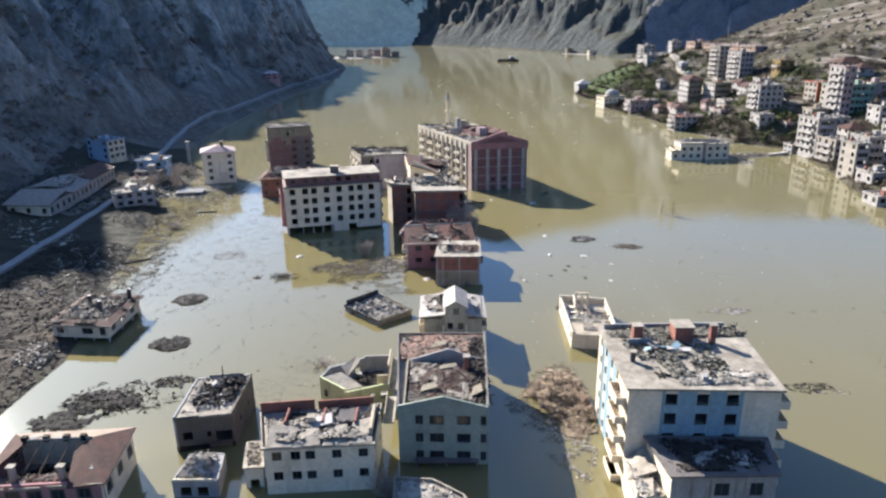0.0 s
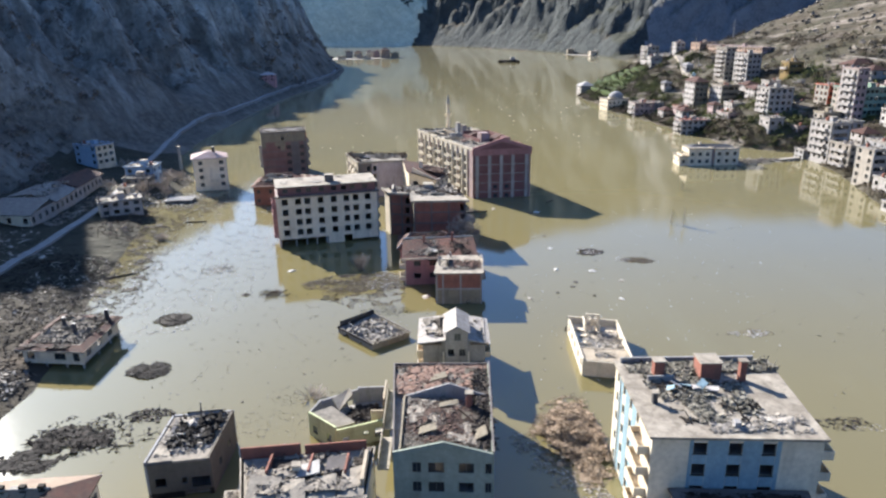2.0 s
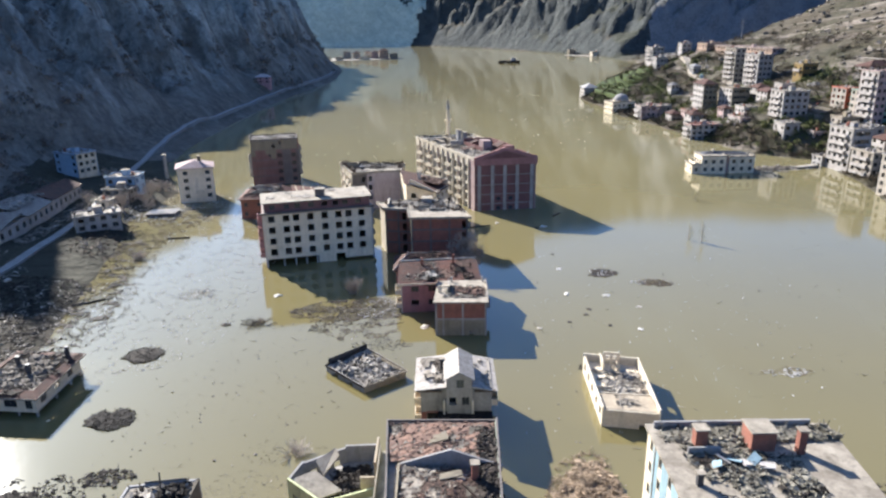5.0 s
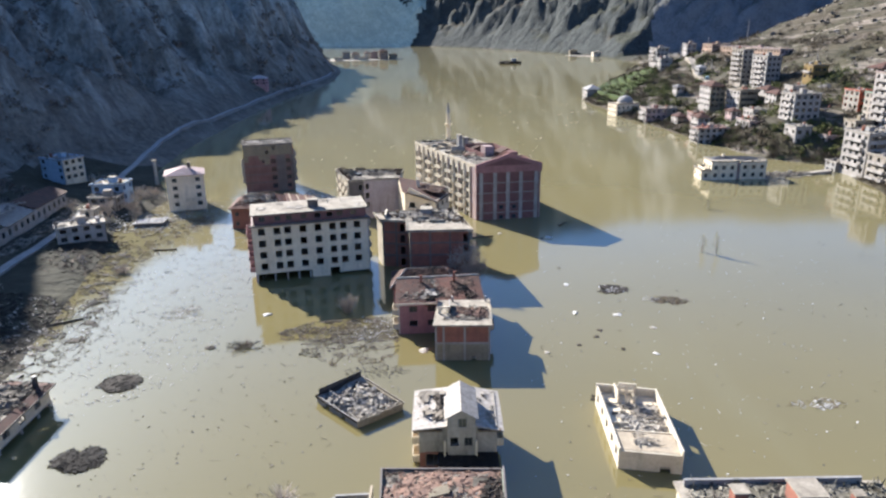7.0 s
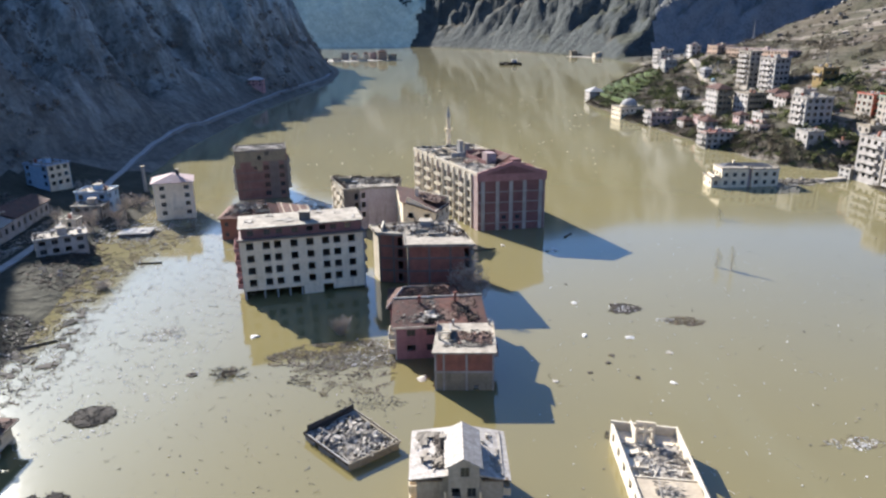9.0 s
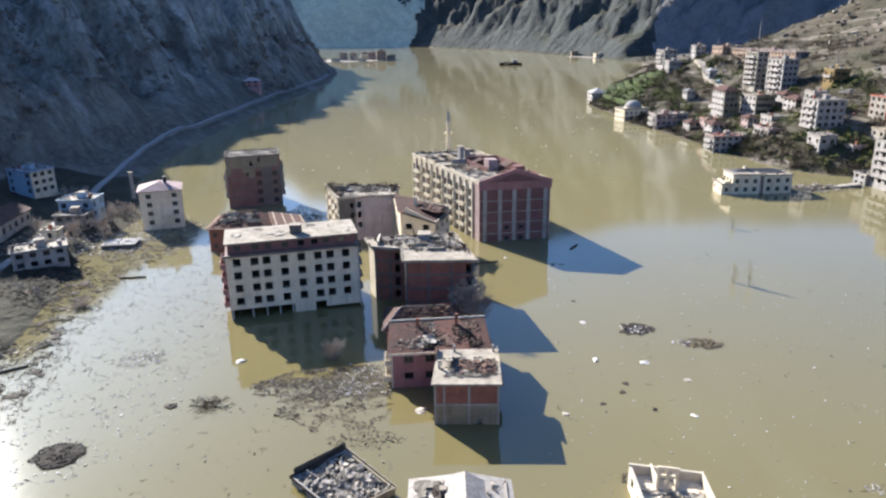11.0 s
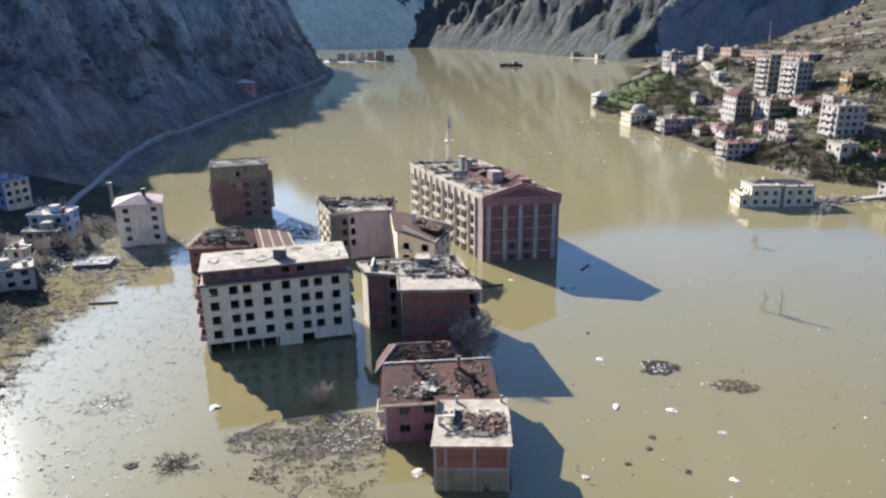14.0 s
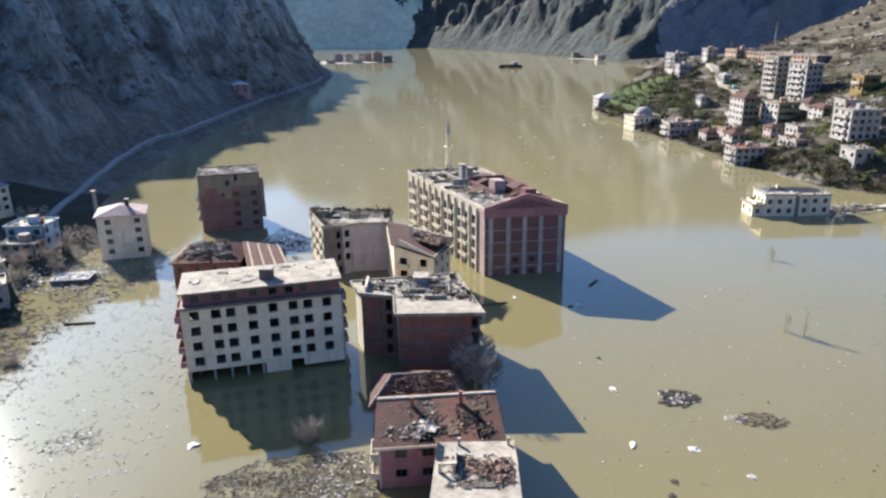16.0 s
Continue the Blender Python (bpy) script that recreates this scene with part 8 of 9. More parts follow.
def shore_slab():
    c = [(-94.0, 240.2), (-85.4, 241.2), (-85.8, 246.4), (-94.2, 245.4)]
    ob, p = site("shed", "low broken white slab of a drowned shed", "shed", c)
    for i in range(4):
        wall(ob, *side(p, i), -3, 0.9, GRIMY, [])
    flat_roof(ob, p, 0.9, CONCRETE, over=0.3, label="broken pale slab roof")
    rubble("roof_rubble", "white plaster crumbs on a drowned slab", grown(c, -0.3), 1.17, 70, 0.2, 0.9, FOAM, 0.1, 0.3, bare=0.35)
    ob = thing("pillar", "tall pale concrete pillar on the dark shore", "pillar", -108.2, 296.0)
    g = Geo()
    g.beam((0, 0, -2), (0, 0, 9.4), 0.75, 0.6, 10)
    part("shaft", g, CONCRETE, ob)
    g = Geo()
    g.beam((0, 0, 9.4), (0, 0, 9.8), 0.85, 0.85, 10)
    part("cap", g, PALE_SLAB, ob)


wrecked_row(), shore_slab()
for lab, mat, x, y, w, d, z0, z1 in (("tiny white house on the far point", WHITE, -130, 1098, 12, 10, -1, 8), ("tiny apricot house on the far point", ORANGE, -88, 1080, 13, 10, -1, 12), ("tiny grey block on the far point", GREY, -142, 1088, 11, 9, -1, 10),
                                     ("tiny pale shed on the far point", WHITE, -116, 1066, 14, 9, -1, 4), ("tiny brown house on the far point", BROWN, -74, 1086, 12, 9, -1, 7), ("tiny white cottage on the far point", WHITE, -112, 1104, 9, 10, -1, 9),
                                     ("tiny rose house on the far point", ROSE, -101, 1092, 10, 9, -1, 10), ("tiny white annex on the far point", WHITE, -150, 1060, 12, 9, -1, 4), ("tiny weathered hut on the far point", CONCRETE, -124, 1078, 8, 9, -1, 6),
                                     ("tiny dark house by the far gully", BROWN, 196, 1118, 10, 8, -1, 7), ("tiny pale house on the far shore", WHITE, 220, 1066, 16, 9, -1, 6), ("tiny concrete house on the far shore", CONCRETE, 244, 1050, 9, 8, -1, 5)):
    V("house", lab, x, y, 8, w, d, z0, z1, mat, group=F, roof="hip" if d == 10 else "flat")
g = Geo()
g.prism([(-168, 1050), (-128, 1052), (-66, 1074), (-52, 1086), (-70, 1100), (-170, 1110)], -4, 0.5)
tagged(part("spit", g, PALE_RUBBLE, None, "low pale gravel point under the far houses"), "", "gravel spit", kind="structure")
g = Geo()
g.prism([(186, 1108), (236, 1040), (262, 1030), (258, 1052), (226, 1082), (206, 1122)], -4, 0.4)
tagged(part("spit", g, PALE_RUBBLE, None, "pale gravel edge under the far gully"), "", "gravel spit", kind="structure")


def barge():
    ob = thing("islet", "dark drowned treetop islet with a small hut", "islet", 89.5, 952)
    g = Geo()
    for k in range(90):
        chunk(g, random.uniform(-13, 13), random.uniform(-5, 5), random.uniform(0, 2.2), random.uniform(2, 5), random.uniform(1.5, 3), random.uniform(1, 2.4))
    part("brush", g, DARK_RUBBLE, ob)
    g = Geo()
    g.box(2, -3, 0, 8, 3, 6.5)
    part("hut", g, GREY, ob)


barge()


# ---- poles and a parked van above the village ----
def utility_pole(x, y, h):
    z = ground(x, y)
    ob = thing("utility_pole", "thin grey steel utility pole on the ridge", "pole", x, y, z - 0.5, group="poles along the ridge")
    g = Geo()
    g.beam((0, 0, 0), (0, 0, h), 0.32, 0.16, 8)
    part("mast", g, CONCRETE, ob)
    for k, w in ((0.92, 1.5), (0.82, 1.1)):
        g = Geo()
        g.beam((-w, 0, h * k), (w, 0, h * k), 0.09, 0.09, 4)
        part("crossarm", g, DARK_METAL, ob)


for x, y, h in ((174, 556, 11), (193, 556, 10), (214, 540, 14), (176, 500, 9), (199, 415, 10)):
    utility_pole(x, y, h)


def parked_van(x, y, turn):
    z = ground(x, y) + 0.3
    ob = thing("van", "small blue van parked on the village road", "van", x, y, z, turn)
    g = Geo()
    g.prism([(-2.3, -0.95), (2.3, -0.95), (2.3, 0.95), (-2.3, 0.95)], 0.4, 1.2)
    g.prism([(-2.2, -0.9), (1.4, -0.9), (1.4, 0.9), (-2.2, 0.9)], 1.2, 2.1)
    part("body", g, BLUE, ob)
    g = Geo()
    g.solid([(1.4, -0.85, 1.2), (2.0, -0.85, 1.2), (2.0, 0.85, 1.2), (1.4, 0.85, 1.2), (1.4, -0.8, 2.05), (1.45, -0.8, 2.05), (1.45, 0.8, 2.05), (1.4, 0.8, 2.05)])
    part("windscreen", g, GLASS, ob, "dark glass windscreen")
    for wx in (-1.5, 1.5):
        for wy in (-0.95, 0.95):
            g = Geo()
            g.beam((wx, wy - 0.1, 0.36), (wx, wy + 0.1, 0.36), 0.36, 0.36, 12)
            part("wheel", g, DARK_METAL, ob, "black tyre")


parked_van(167.5, 483, 78)


# ---- planting ----
def tufts(g, x, y, z, r, h, count, size):
    """One bush: small leaf blades scattered through a rounded, uneven volume."""
    lean = random.uniform(0.7, 1.2)
    for _ in range(count):
        a, b = random.uniform(0, 6.283), random.random() ** 0.5
        zz = random.random()
        rr = r * b * (1 - 0.55 * zz ** 2) * random.uniform(0.6, 1.15)
        c = Vector((x + rr * math.cos(a) * lean, y + rr * math.sin(a), z + h * zz * (1 - 0.35 * b)))
        d = Vector((random.gauss(0, 1), random.gauss(0, 1), random.gauss(0, 1))).normalized() * size * random.uniform(0.6, 1.4)
        e = d.orthogonal().normalized() * size * random.uniform(0.4, 0.9)
        g.face(c - d * 0.5, c + e * 0.5, c + d * 0.5, c - e * 0.5)


def scrub(name, label, count, spot, r, h, blades, size, material):
    g = Geo()
    done = 0
    for _ in range(count * 6):
        if done >= count:
            break
        at = spot()
        if at is None:
            continue
        x, y = at
        z = ground(x, y)
        if z < 0.3:
            continue
        k = random.uniform(0.6, 1.5)
        tufts(g, x, y, z - 0.3, r * k, h * k, blades, size * k)
        done += 1
    return loose(name, label, "bushes", g, material, kind="stuff")


def bank_spot(y0, y1, d0, d1, patch=None):
    def pick():
        y = random.uniform(y0, y1)
        x = float(np.interp(y, [p[1] for p in RIGHT_SHORE[1:18]], [p[0] for p in RIGHT_SHORE[1:18]])) + random.uniform(d0, d1)
        if patch is not None and noise.noise((x * 0.06, y * 0.06, patch)) < 0.02:
            return None
        return x, y
    return pick


def slope_spot(y0, y1, d0, d1):
    def pick():
        y = random.uniform(y0, y1)
        x = float(np.interp(y, [p[1] for p in LEFT_SHORE[:20]], [p[0] for p in LEFT_SHORE[:20]])) - random.uniform(d0, d1)
        return (x, y) if noise.noise((x * 0.03, y * 0.03, 5)) > -0.1 else None
    return pick


scrub("bush_belt", "brown and olive thicket along the waterline", 1500, bank_spot(225, 600, -1, 12), 1.7, 1.3, 34, 0.5, BARE)
scrub("bush_belt", "olive bushes and grass along the waterline", 420, bank_spot(290, 600, 1, 24, 4.0), 1.8, 1.2, 40, 0.6, LEAF)
scrub("bush_belt", "green bushes between the village houses", 1250, bank_spot(285, 600, 3, 80, 1.0), 2.2, 2.6, 44, 0.75, LEAF)
scrub("bush_belt", "dark leafless scrub between the village houses", 3000, bank_spot(215, 640, 2, 120, 7.0), 2.3, 2.9, 36, 0.6, BARE)
scrub("hill_scrub", "low dry scrub dotting the rocky hill", 1500, bank_spot(280, 600, 70, 330, 2.0), 1.9, 1.3, 22, 0.7, BARE)
scrub("hill_scrub", "low olive scrub dotting the rocky hill", 520, bank_spot(280, 580, 60, 330, 3.0), 1.8, 1.1, 22, 0.7, LEAF)
scrub("spur_scrub", "dark scrub on the low spur beyond the village", 260, bank_spot(560, 980, 0, 90), 3.2, 3.4, 30, 1.3, BARE)
scrub("mountain_scrub", "bare leafless scrub on the shaded mountain", 1500, slope_spot(180, 620, 40, 190), 2.6, 2.4, 26, 0.9, DRY_SCRUB)
scrub("mountain_scrub", "bare leafless trees on the distant mountain foot", 360, slope_spot(560, 1110, 6, 150), 4.2, 5.5, 24, 1.8, DRY_SCRUB)
scrub("shore_scrub", "grey twiggy growth round the drowned houses", 60, slope_spot(205, 300, 4, 34), 2.2, 3.6, 60, 0.5, BARK)

scrub("grass_patch", "rough green grass between the village houses", 700, bank_spot(290, 610, 2, 60, 9.0), 2.4, 0.5, 40, 0.7, GRASS)

g = Geo()
for _ in range(1800):
    at = bank_spot(280, 600, 60, 330)()
    k = random.uniform(0.3, 1.45) ** 2
    chunk(g, *at, ground(*at) + k * 0.1, k * 1.6, k * 1.2, k)
loose("hill_rocks", "grey rocks scattered over the dry hill", "rocks", g, RUBBLE, kind="stuff")


def terraces():
    ob = thing("terraced_field", "green grass terraces stepping down to the lake", "field", 120, 520, 0)
    ys = list(np.arange(470, 612, 6.0))
    shore = lambda y: float(np.interp(y, [p[1] for p in RIGHT_SHORE[1:18]], [p[0] for p in RIGHT_SHORE[1:18]]))
    for k in range(8):
        d0 = 9 + k * 5.2
        g = Geo()
        for y0, y1 in zip(ys, ys[1:]):
            if y1 > 592 - k * 5 or y0 < 496 + k * 6 + 4 * math.sin(k * 2.1):
                continue
            q = []
            for y, d in ((y0, d0), (y0, d0 + 5.0), (y1, d0 + 5.0), (y1, d0)):
                q.append((shore(y) + d, y))
            za, zb = ground(*q[1]) + 0.25, ground(*q[2]) + 0.25
            za, zb = max(za, ground(*q[0]) + 0.3), max(zb, ground(*q[3]) + 0.3)
            g.solid([(q[0][0] - 120, q[0][1] - 520, za - 3), (q[1][0] - 120, q[1][1] - 520, za - 3), (q[2][0] - 120, q[2][1] - 520, zb - 3), (q[3][0] - 120, q[3][1] - 520, zb - 3),
                     (q[0][0] - 120, q[0][1] - 520, za), (q[1][0] - 120, q[1][1] - 520, za), (q[2][0] - 120, q[2][1] - 520, zb), (q[3][0] - 120, q[3][1] - 520, zb)])
        if g.v:
            part("terrace", g, GRASS, ob)


terraces()


def branch(g, a, way, length, r, depth):
    b = a + way * length
    g.beam(a, b, max(r, 0.045), max(r * 0.62, 0.035), 5 if depth > 2 else 3)
    if depth == 0:
        return
    for _ in range(3 if depth > 1 else 4):
        w = (way + Vector((random.gauss(0, 0.5), random.gauss(0, 0.5), random.gauss(0.12, 0.3)))).normalized()
        branch(g, a + (b - a) * random.uniform(0.55, 1.0), w, length * random.uniform(0.55, 0.8), r * 0.6, depth - 1)


def bare_tree(label, x, y, h, z=-0.5, depth=5, name="bare_tree"):
    ob = thing(name, label, "tree", x, y, z)
    g = Geo()
    g.beam((0, 0, 0), (0.1, 0, h * 0.28), h * 0.024, h * 0.018, 7)
    part("trunk", g, BARK, ob)
    g = Geo()
    for _ in range(4):
        branch(g, Vector((0.1, 0, h * random.uniform(0.2, 0.28))), Vector((random.gauss(0, 0.55), random.gauss(0, 0.55), 1)).normalized(), h * 0.27, h * 0.015, depth)
    for _ in range(int(h * h * 5)):
        a, b, k = random.uniform(0, 6.283), random.random() ** 0.5, random.random()
        c = Vector((math.cos(a) * b * h * 0.36 * (0.5 + k * 0.6), math.sin(a) * b * h * 0.36 * (0.5 + k * 0.6), h * (0.28 + 0.72 * k * (1 - 0.3 * b))))
        g.beam(c, c + Vector((math.cos(a) * b, math.sin(a) * b, random.uniform(0.4, 1.3))).normalized() * random.uniform(0.5, 1.2), 0.035, 0.025, 3)
    part("crown", g, BARK, ob)
    return ob


bare_tree("leafless grey tree standing in water beside brick walls", 5.4, 187.6, 10.5)
bare_tree("leafless grey tree leaning by a flooded house", 7.6, 186.0, 8.0)


def twig_bush(label, x, y, r, h, count=90, material=BARK):
    """A leafless bush: thin stems fanning from one foot, each forked."""
    g = Geo()
    for _ in range(count):
        a, lean = random.uniform(0, 6.283), random.random() ** 0.7
        way = Vector((math.cos(a) * lean * r, math.sin(a) * lean * r, h * random.uniform(0.5, 1.0)))
        foot = Vector((random.gauss(0, r * 0.12), random.gauss(0, r * 0.12), -0.3))
        mid = foot + way * 0.55
        g.beam(foot, mid, 0.045, 0.03, 3)
        for _k in range(2):
            g.beam(mid, mid + way * 0.45 + Vector((random.gauss(0, r * 0.14), random.gauss(0, r * 0.14), 0)), 0.03, 0.02, 3)
    loose("bare_bush", label, "bush", g, material, x, y, 0.0)


twig_bush("pale leafless bush on the debris bank", -20.4, 173.4, 2.4, 4.2, 110)
twig_bush("grey leafless bush by a rubble annex", -7.6, 77.0, 2.6, 3.6, 130)
twig_bush("low leafless growth behind the green ruin", -21.5, 112.5, 2.8, 1.6, 70)
twig_bush("low leafless growth in still water", -79.8, 199.5, 2.4, 2.2)
for x, y, h in ((-104, 246, 6.5), (-99, 252, 7), (-96, 247, 5.5), (-117, 250, 6), (-101, 262, 6.5), (-110, 270, 6)):
    bare_tree("leafless grey tree among drowned houses", x, y, h, max(ground(x, y), 0) - 0.4, 4)


def drowned_tree(x, y, h, label):
    ob = thing("drowned_tree", label, "tree", x, y, -0.5)
    g = Geo()
    g.beam((0, 0, 0), (0, 0, h * 0.8), 0.14, 0.05, 6)
    part("trunk", g, BARK, ob)
    g = Geo()
    for _ in range(5):
        zz = (0.1 + 0.15 * _) * h
        tufts(g, random.gauss(0, 0.35), random.gauss(0, 0.35), zz, 1.25 - 0.1 * _, h * 0.32, 120, 0.15)
    part("crown", g, OLIVE, ob)


drowned_tree(68.0, 208.8, 5.6, "slender treetop poking out of the lake")
drowned_tree(70.8, 206.6, 7.0, "slender olive treetop poking out of the lake")
drowned_tree(84.8, 250.6, 4.2, "low green treetop in open water")

# ---- debris ----
def raft(label, x, y, rx, ry, count, lo, hi, material, planks=0.5, heap=0.3, name="floating_debris", fray=0.85):
    """A patch of drifting wreckage, uneven at its rim."""
    poly = [(x + rx * 1.45 * math.cos(a), y + ry * 1.45 * math.sin(a)) for a in np.linspace(0, 6.283, 17)[:-1]]
    return rubble(name, label, poly, -0.05, int(count * 9), lo * 0.22, hi * 0.34, material, heap * 0.6, planks * 0.8, "debris", 0.35, -0.12 if fray > 0.8 else -0.6, fray if fray > 0.8 else 1.25)


raft("pale planks and twigs drifting in a tangle", 38.4, 184.0, 2.5, 1.7, 22, 0.4, 1.3, FOAM, 0.4, 0.5)
raft("black twigs drifting in a tangle", 38.4, 184.0, 2.9, 2.0, 95, 0.25, 1.0, DARK_RUBBLE, 0.7, 0.4)
raft("brushwood and white scraps adrift together", 48.9, 177.0, 3.4, 1.7, 130, 0.2, 0.9, TIMBER, 0.7, 0.3)
raft("white scraps at the end of a brushwood patch", 45.6, 177.8, 1.4, 0.9, 16, 0.3, 1.0, FOAM, 0.3, 0.1)
raft("pale brushwood raft on open water", 60.2, 134.0, 3.2, 1.2, 40, 0.3, 1.0, FOAM, 0.6, 0.2)
raft("grey twigs under a pale raft", 59.6, 134.2, 3.6, 1.3, 50, 0.2, 0.8, TIMBER, 0.8, 0.0)
raft("dark drifting brush and timber", 60.7, 102.6, 3.4, 1.3, 60, 0.25, 0.9, DARK_RUBBLE, 0.6, 0.2)
raft("pale scraps at the end of drifting brush", 63.6, 101.4, 2.6, 0.8, 26, 0.25, 0.8, PALE_RUBBLE, 0.5, 0.0)
raft("grey twig patch adrift on bright water", -56.0, 174.6, 3.6, 2.8, 60, 0.2, 0.9, RUBBLE, 0.6, 0.1)
raft("thin grey twigs caught together in open water", -38.6, 158.0, 2.8, 2.2, 60, 0.2, 1.0, DARK_RUBBLE, 0.95, 0.1)
twig_bush("low drowned bush showing its twigs", -38.4, 157.6, 2.6, 1.3, 60, TIMBER)
raft("thin twigs adrift by the debris bank", -24.4, 155.0, 2.2, 1.6, 40, 0.2, 0.9, DARK_RUBBLE, 0.95, 0.1)
raft("rounded dark mat of earth and brush", -56.3, 144.2, 2.8, 2.3, 240, 0.3, 0.9, BLACK_FILL, 0.2, 1.3, fray=0.3)
raft("dark mat of brush and broken boards", -52.6, 122.2, 2.8, 2.4, 240, 0.3, 1.0, BLACK_FILL, 0.3, 1.2, fray=0.3)
raft("long dark tangle of timber and rubble", -56.0, 101.0, 4.6, 2.6, 300, 0.3, 1.4, BLACK_FILL, 0.4, 0.9)
raft("scattered black timber round a tangle", -53.0, 102.5, 7.0, 4.2, 110, 0.3, 1.5, BLACK_FILL, 0.5, 0.15)
raft("dark timber strewn toward the shore", -59.5, 95.5, 4.0, 2.2, 150, 0.3, 1.2, BLACK_FILL, 0.4, 0.5)
raft("dark boards drifting past a brown house", -46.5, 107.5, 3.0, 1.5, 50, 0.4, 1.5, DARK_RUBBLE, 0.5, 0.3)
raft("thin brown reeds matted on the water", -27.0, 104.5, 6.0, 3.2, 150, 0.15, 0.6, RUBBLE, 0.8, 0.0)
raft("thin reeds matted behind a green ruin", -22.6, 113.0, 4.5, 2.6, 90, 0.15, 0.6, DARK_RUBBLE, 0.8, 0.0)
raft("pale scraps floating by a brown house", -24.5, 96.0, 3.0, 2.6, 60, 0.2, 0.7, PALE_RUBBLE, 0.5, 0.1)
raft("dark tangle near the drowned eaves", -12.0, 147.0, 4.2, 2.0, 70, 0.2, 0.9, DARK_RUBBLE, 0.7, 0.1)
raft("brushwood caught behind the cream ruin", 27.4, 137.0, 2.6, 1.2, 40, 0.2, 0.9, DARK_RUBBLE, 0.6, 0.2)
raft("dark timber jam between two drowned blocks", -46.0, 262.0, 5.0, 3.0, 60, 0.4, 1.6, DARK_RUBBLE, 0.6, 0.3)
raft("thin boards adrift beside a grey block", -42.0, 256.0, 4.0, 3.0, 40, 0.3, 1.4, DARK_RUBBLE, 0.9, 0.0)


def strewn(name, label, poly, z, count, lo, hi, material, planks=0.3, heap=0.0, bare=0.0):
    return rubble(name, label, poly, z, int(count * 4.6), lo * 0.3, hi * 0.46, material, heap * 0.9, planks, "debris", 0.3, bare)


strewn("debris_bank", "grey bank of rubble and plastic before a white block", [(-33.5, 164), (-27, 168.8), (-16.8, 170.4), (-10, 171), (-8.6, 164), (-9, 160), (-16, 157.5), (-29, 160.5)], 0.0, 1700, 0.1, 0.5, RUBBLE, 0.4, 0.18, 0.32)
strewn("debris_bank", "black sodden bits in the rubble bank", [(-33.5, 164), (-27, 168.8), (-10, 171), (-8.6, 164), (-9, 158), (-16, 156), (-29, 160)], 0.0, 500, 0.1, 0.6, DARK_RUBBLE, 0.5, 0.18, 0.4)
strewn("debris_bank", "wet brown brush and boards before a white block", [(-34, 163), (-27, 169), (-10, 171), (-8.6, 164), (-8, 157), (-16, 154), (-30, 159)], 0.0, 1000, 0.1, 0.6, TIMBER, 0.55, 0.1, 0.42)
strewn("debris_bank", "white plastic scraps caught in the rubble bank", [(-18, 160), (-9, 160), (-9, 171), (-17, 171)], 0.15, 120, 0.15, 0.6, FOAM, 0.2, 0.2, 0.3)
strewn("reed_bed", "sparse grey reeds and wrack beside the bank", [(-28, 157), (-8, 157), (-10, 150), (-20, 149)], 0.0, 260, 0.12, 0.6, TIMBER, 0.7, 0.0, 0.5)
strewn("reed_mound", "tall tawny mound of matted reeds and driftwood", [(13.8, 101), (16.5, 94.5), (20.5, 89.6), (23.2, 92), (23.2, 104), (21.4, 110), (17, 107)], 0.0, 1700, 0.15, 1.0, STRAW, 0.9, 3.0)
strewn("reed_mound", "pale straw and reed wrack round the mound", [(12.4, 101), (15.6, 92), (19.6, 87), (23.4, 89), (23.4, 108), (21.4, 113), (15.6, 109)], 0.05, 700, 0.12, 0.7, STRAW, 0.9, 0.3, 0.4)
strewn("floating_debris", "pale scraps trailing off the reed mound", [(9, 102), (14, 86), (19, 78), (22, 86), (15, 99)], 0.0, 320, 0.15, 0.9, PALE_RUBBLE, 0.6, 0.0, 0.42)
land_z = lambda x, y: max(ground(x, y), 0.0)
strewn("shore_debris", "dark wet wreckage covering the muddy shore", [(-72, 92), (-70, 112), (-80, 150), (-84, 182), (-104, 184), (-112, 140), (-108, 92)], land_z, 3200, 0.25, 1.5, DARK_RUBBLE, 0.5, 0.2, 0.22)
strewn("shore_debris", "pale plaster and board scraps on the muddy shore", [(-74, 140), (-80, 180), (-98, 182), (-100, 142)], land_z, 420, 0.25, 1.3, PALE_RUBBLE, 0.4, 0.0, 0.4)
strewn("shore_debris", "white rubble heap at the porch house", [(-78, 112), (-72, 112), (-72, 121), (-79, 122)], land_z, 130, 0.3, 1.1, PALE_RUBBLE, 0.2, 0.8)
strewn("shore_debris", "pale rubble round the drowned houses", [(-100, 236), (-84, 236), (-80, 252), (-88, 256), (-102, 254)], land_z, 220, 0.2, 1.2, FOAM, 0.35, 0.2, 0.3)
strewn("shore_debris", "dark brush along the shaded shore", [(-90, 196), (-86, 205), (-91, 226), (-104, 234), (-104, 206)], land_z, 420, 0.3, 1.3, DARK_RUBBLE, 0.5, 0.0, 0.3)
strewn("shore_debris", "pale wreckage between the shaded houses", [(-106, 172), (-100, 186), (-120, 206), (-126, 190)], land_z, 60, 0.6, 2.6, PALE_RUBBLE, 0.4, 0.0, 0.2)
strewn("shore_debris", "brown reeds and silt matted along the drowned shore", [(-100, 196), (-82, 200), (-74, 232), (-72, 252), (-92, 250), (-104, 226)], land_z, 420, 0.3, 1.4, TIMBER, 0.7, 0.15, 0.42)
strewn("shore_wrack", "brown silt and sodden brush matted off the muddy shore", [(-80, 148), (-70, 140), (-67, 160), (-73, 186), (-76, 206), (-80, 224), (-93, 226), (-88, 200), (-84, 178)], 0.0, 1500, 0.12, 0.6, TIMBER, 0.6, 0.1, 0.38)
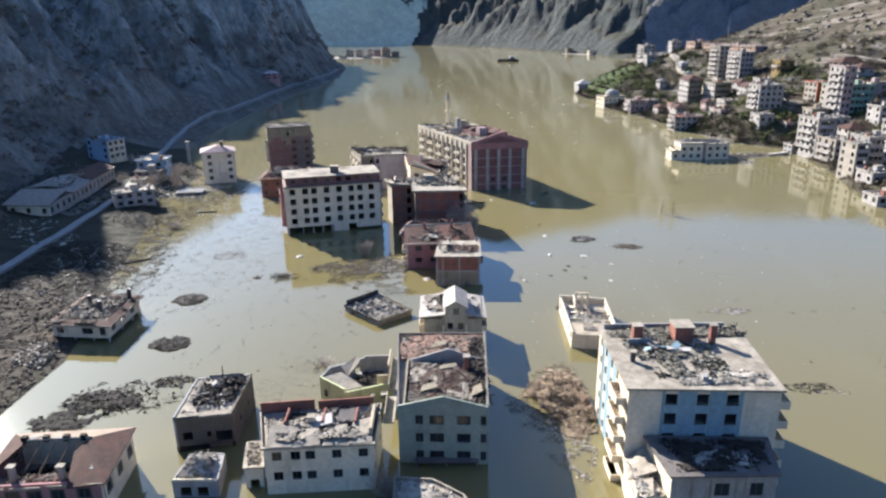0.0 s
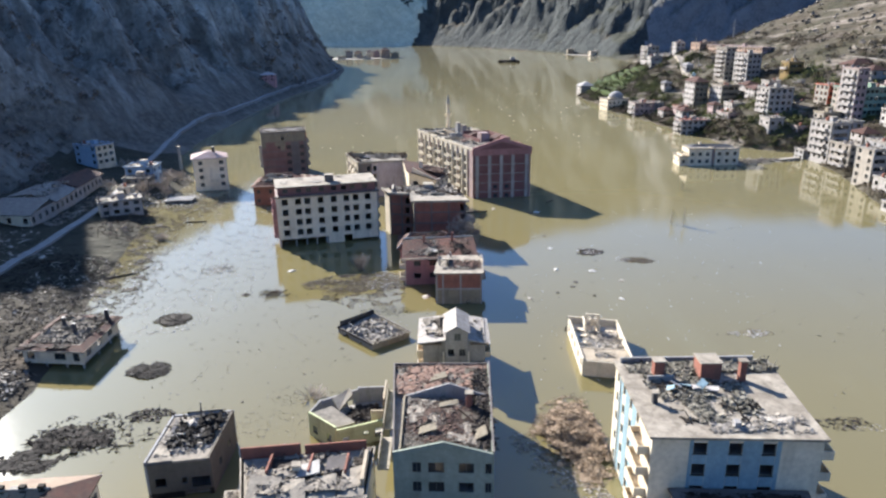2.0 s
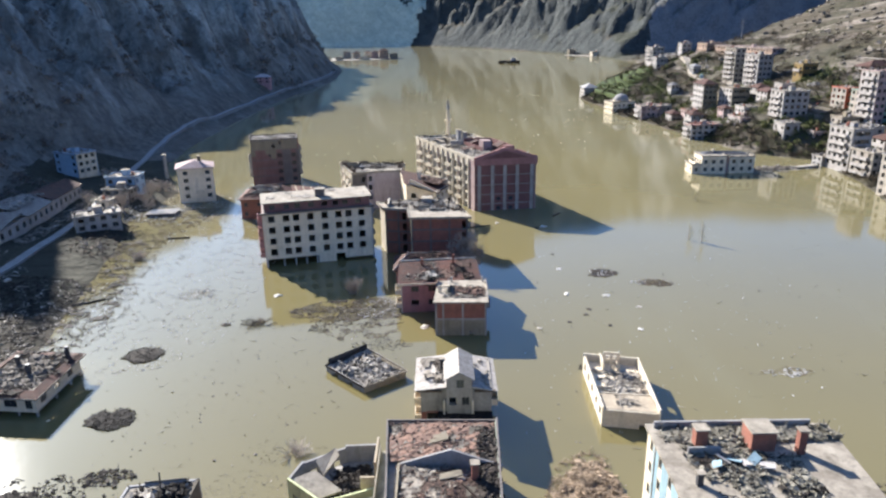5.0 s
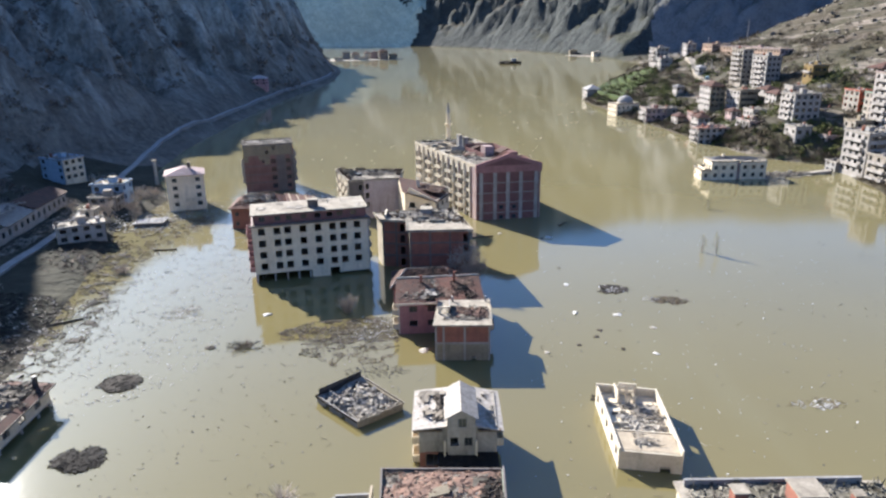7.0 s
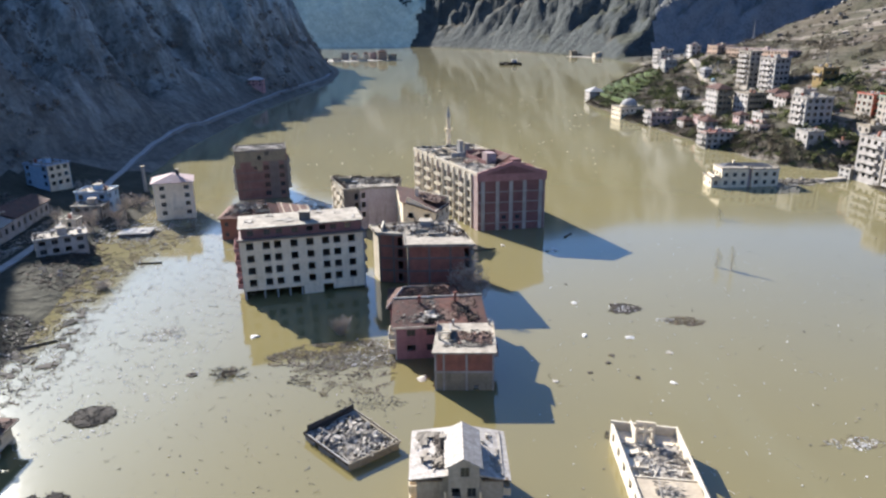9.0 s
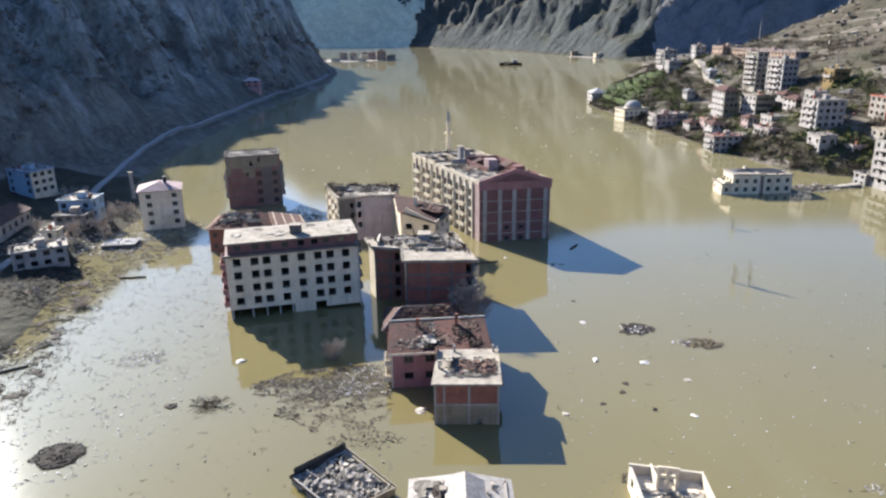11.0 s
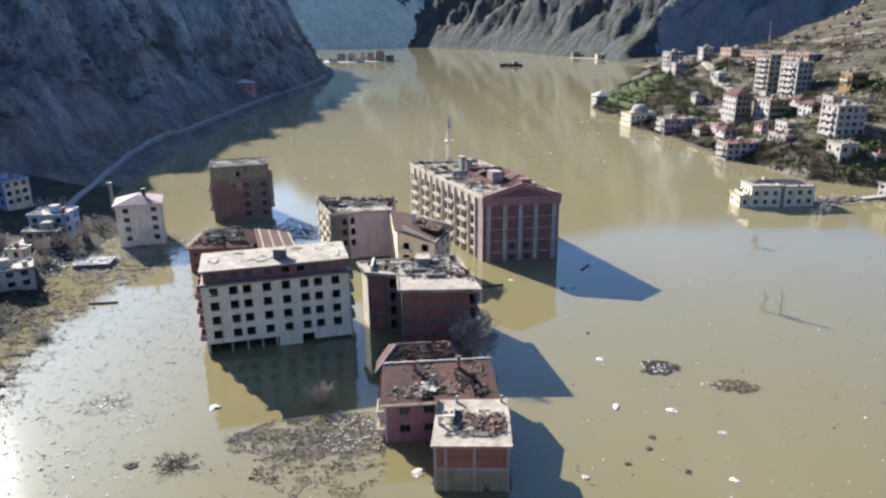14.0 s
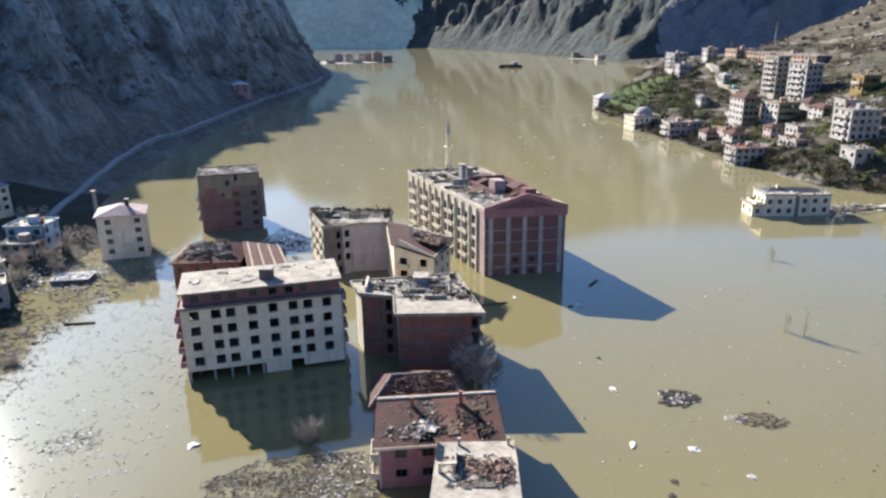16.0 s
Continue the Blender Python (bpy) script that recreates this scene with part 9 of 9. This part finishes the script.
strewn("shore_wrack", "black brush and boards washed against the shore", [(-82, 150), (-72, 146), (-70, 164), (-78, 190), (-80, 214), (-92, 224), (-88, 200), (-84, 178)], 0.0, 800, 0.12, 0.8, DARK_RUBBLE, 0.6, 0.25, 0.5)
strewn("shore_wrack", "grey plaster and plastic crumbs washed round a drowned slab", [(-99, 236), (-82, 228), (-70, 236), (-72, 262), (-82, 274), (-97, 270)], 0.05, 1100, 0.15, 0.9, PALE_RUBBLE, 0.3, 0.1, 0.4)
strewn("floating_scraps", "countless pale bits drifting on bright water", [(-84, 186), (-62, 130), (-44, 146), (-42, 192), (-50, 236), (-70, 256), (-80, 230)], 0.0, 1500, 0.1, 0.75, FOAM, 0.3, 0.0, 0.42)
strewn("floating_debris", "white plastic and foam heaped adrift", [(-60.5, 172), (-56, 170.6), (-52, 173.6), (-53, 177), (-57, 178.2), (-60, 176)], 0.0, 22, 0.3, 1.1, FOAM, 0.4, 0.1, 0.2)
strewn("floating_scraps", "dark bits drifting on bright water", [(-84, 186), (-58, 130), (-40, 136), (-40, 192), (-50, 236), (-70, 256), (-80, 230)], 0.0, 70, 0.15, 0.8, DARK_RUBBLE, 0.5, 0.0, 0.42)
strewn("floating_scraps", "sparse bits drifting on the open lake", [(14, 100), (90, 110), (130, 250), (90, 330), (30, 300), (20, 180)], 0.0, 380, 0.1, 0.65, RUBBLE, 0.4)
strewn("floating_scraps", "pale bits drifting on the far lake", [(-60, 300), (80, 320), (95, 520), (20, 760), (-60, 620)], 0.0, 160, 0.3, 1.4, FOAM, 0.4)
strewn("floating_scraps", "sparse bits between the drowned houses", [(-50, 90), (-26, 110), (0, 150), (-40, 160), (-50, 130)], 0.0, 190, 0.1, 0.65, RUBBLE, 0.4)
strewn("floating_scraps", "tiny pale scraps scattered on ochre water", [(8, 112), (60, 118), (96, 200), (60, 236), (26, 220), (14, 150)], 0.0, 190, 0.1, 0.6, FOAM, 0.4, 0.0, 0.3)
strewn("foam_streak", "white scraps spread on the water behind a grey block", [(-52, 268), (-36, 262), (-34, 272), (-48, 286)], 0.0, 520, 0.15, 0.9, FOAM, 0.2, 0.0, 0.22)
strewn("foam_streak", "dark boards among white scraps behind a grey block", [(-50, 266), (-38, 262), (-37, 270), (-46, 276)], 0.0, 60, 0.3, 1.8, DARK_RUBBLE, 0.6, 0.0, 0.3)


def float_lump(label, x, y, s, material):
    """One crumpled low lump, half sunk."""
    bm = bmesh.new()
    bmesh.ops.create_icosphere(bm, subdivisions=2, radius=s * 0.5)
    k = random.uniform(0, 50)
    for v in bm.verts:
        n = noise.noise(v.co * (3.6 / s) + Vector((k, 0, 0)))
        v.co *= 0.9 + 1.15 * n
        v.co.z *= 0.34
        v.co.x *= 1.25
    me = bpy.data.meshes.new("floating_lump")
    bm.to_mesh(me)
    bm.free()
    me.materials.append(material)
    ob = loose("floating_lump", label, "debris", me, material, x, y, 0.02, group="lumps adrift on the lake")
    ob.matrix_basis = pose(x, y, 0.02, 0, 0, random.uniform(0, 360))
    return ob


for x, y, s, m in ((27.8, 171.3, 1.7, FOAM), (36.2, 169.9, 2.0, FOAM), (28.6, 187.4, 1.5, FOAM), (42.0, 163.3, 1.3, PALE_RUBBLE), (39.3, 152.3, 1.1, FOAM), (19.2, 153.4, 1.3, PALE_RUBBLE), (30.0, 223.5, 2.2, FOAM),
                   (-37.4, 172.7, 2.2, FOAM), (-3.7, 155.0, 2.2, PALE_RUBBLE), (16.6, 228.0, 1.6, PALE_RUBBLE)):
    float_lump("pale foam and plastic lump adrift", x, y, s * 0.75, m)
for x, y, s in ((31.1, 162.5, 1.4), (33.7, 154.3, 1.3), (29.9, 159.7, 1.2), (28.8, 198.6, 1.0), (-44.8, 157.4, 2.2), (-79.2, 186.7, 1.6), (25.8, 156.2, 1.2), (28.0, 222.6, 1.4)):
    float_lump("dark waterlogged lump adrift", x, y, s * 0.75, DARK_RUBBLE)
for x, y, turn, n in ((-75.7, 217, 5, 6.0), (10.5, 224, 12, 8.0), (-79, 170, 30, 7.0), (36, 236, 50, 4.0)):
    g = Geo()
    g.beam((-n / 2, 0, 0.15), (n / 2, 0.3, 0.2), 0.3, 0.2, 7)
    ob = loose("drifting_log", "dark log drifting on the water", "log", g, TIMBER, x, y, 0.0)
    ob.matrix_basis = pose(x, y, 0, 0, 0, turn)
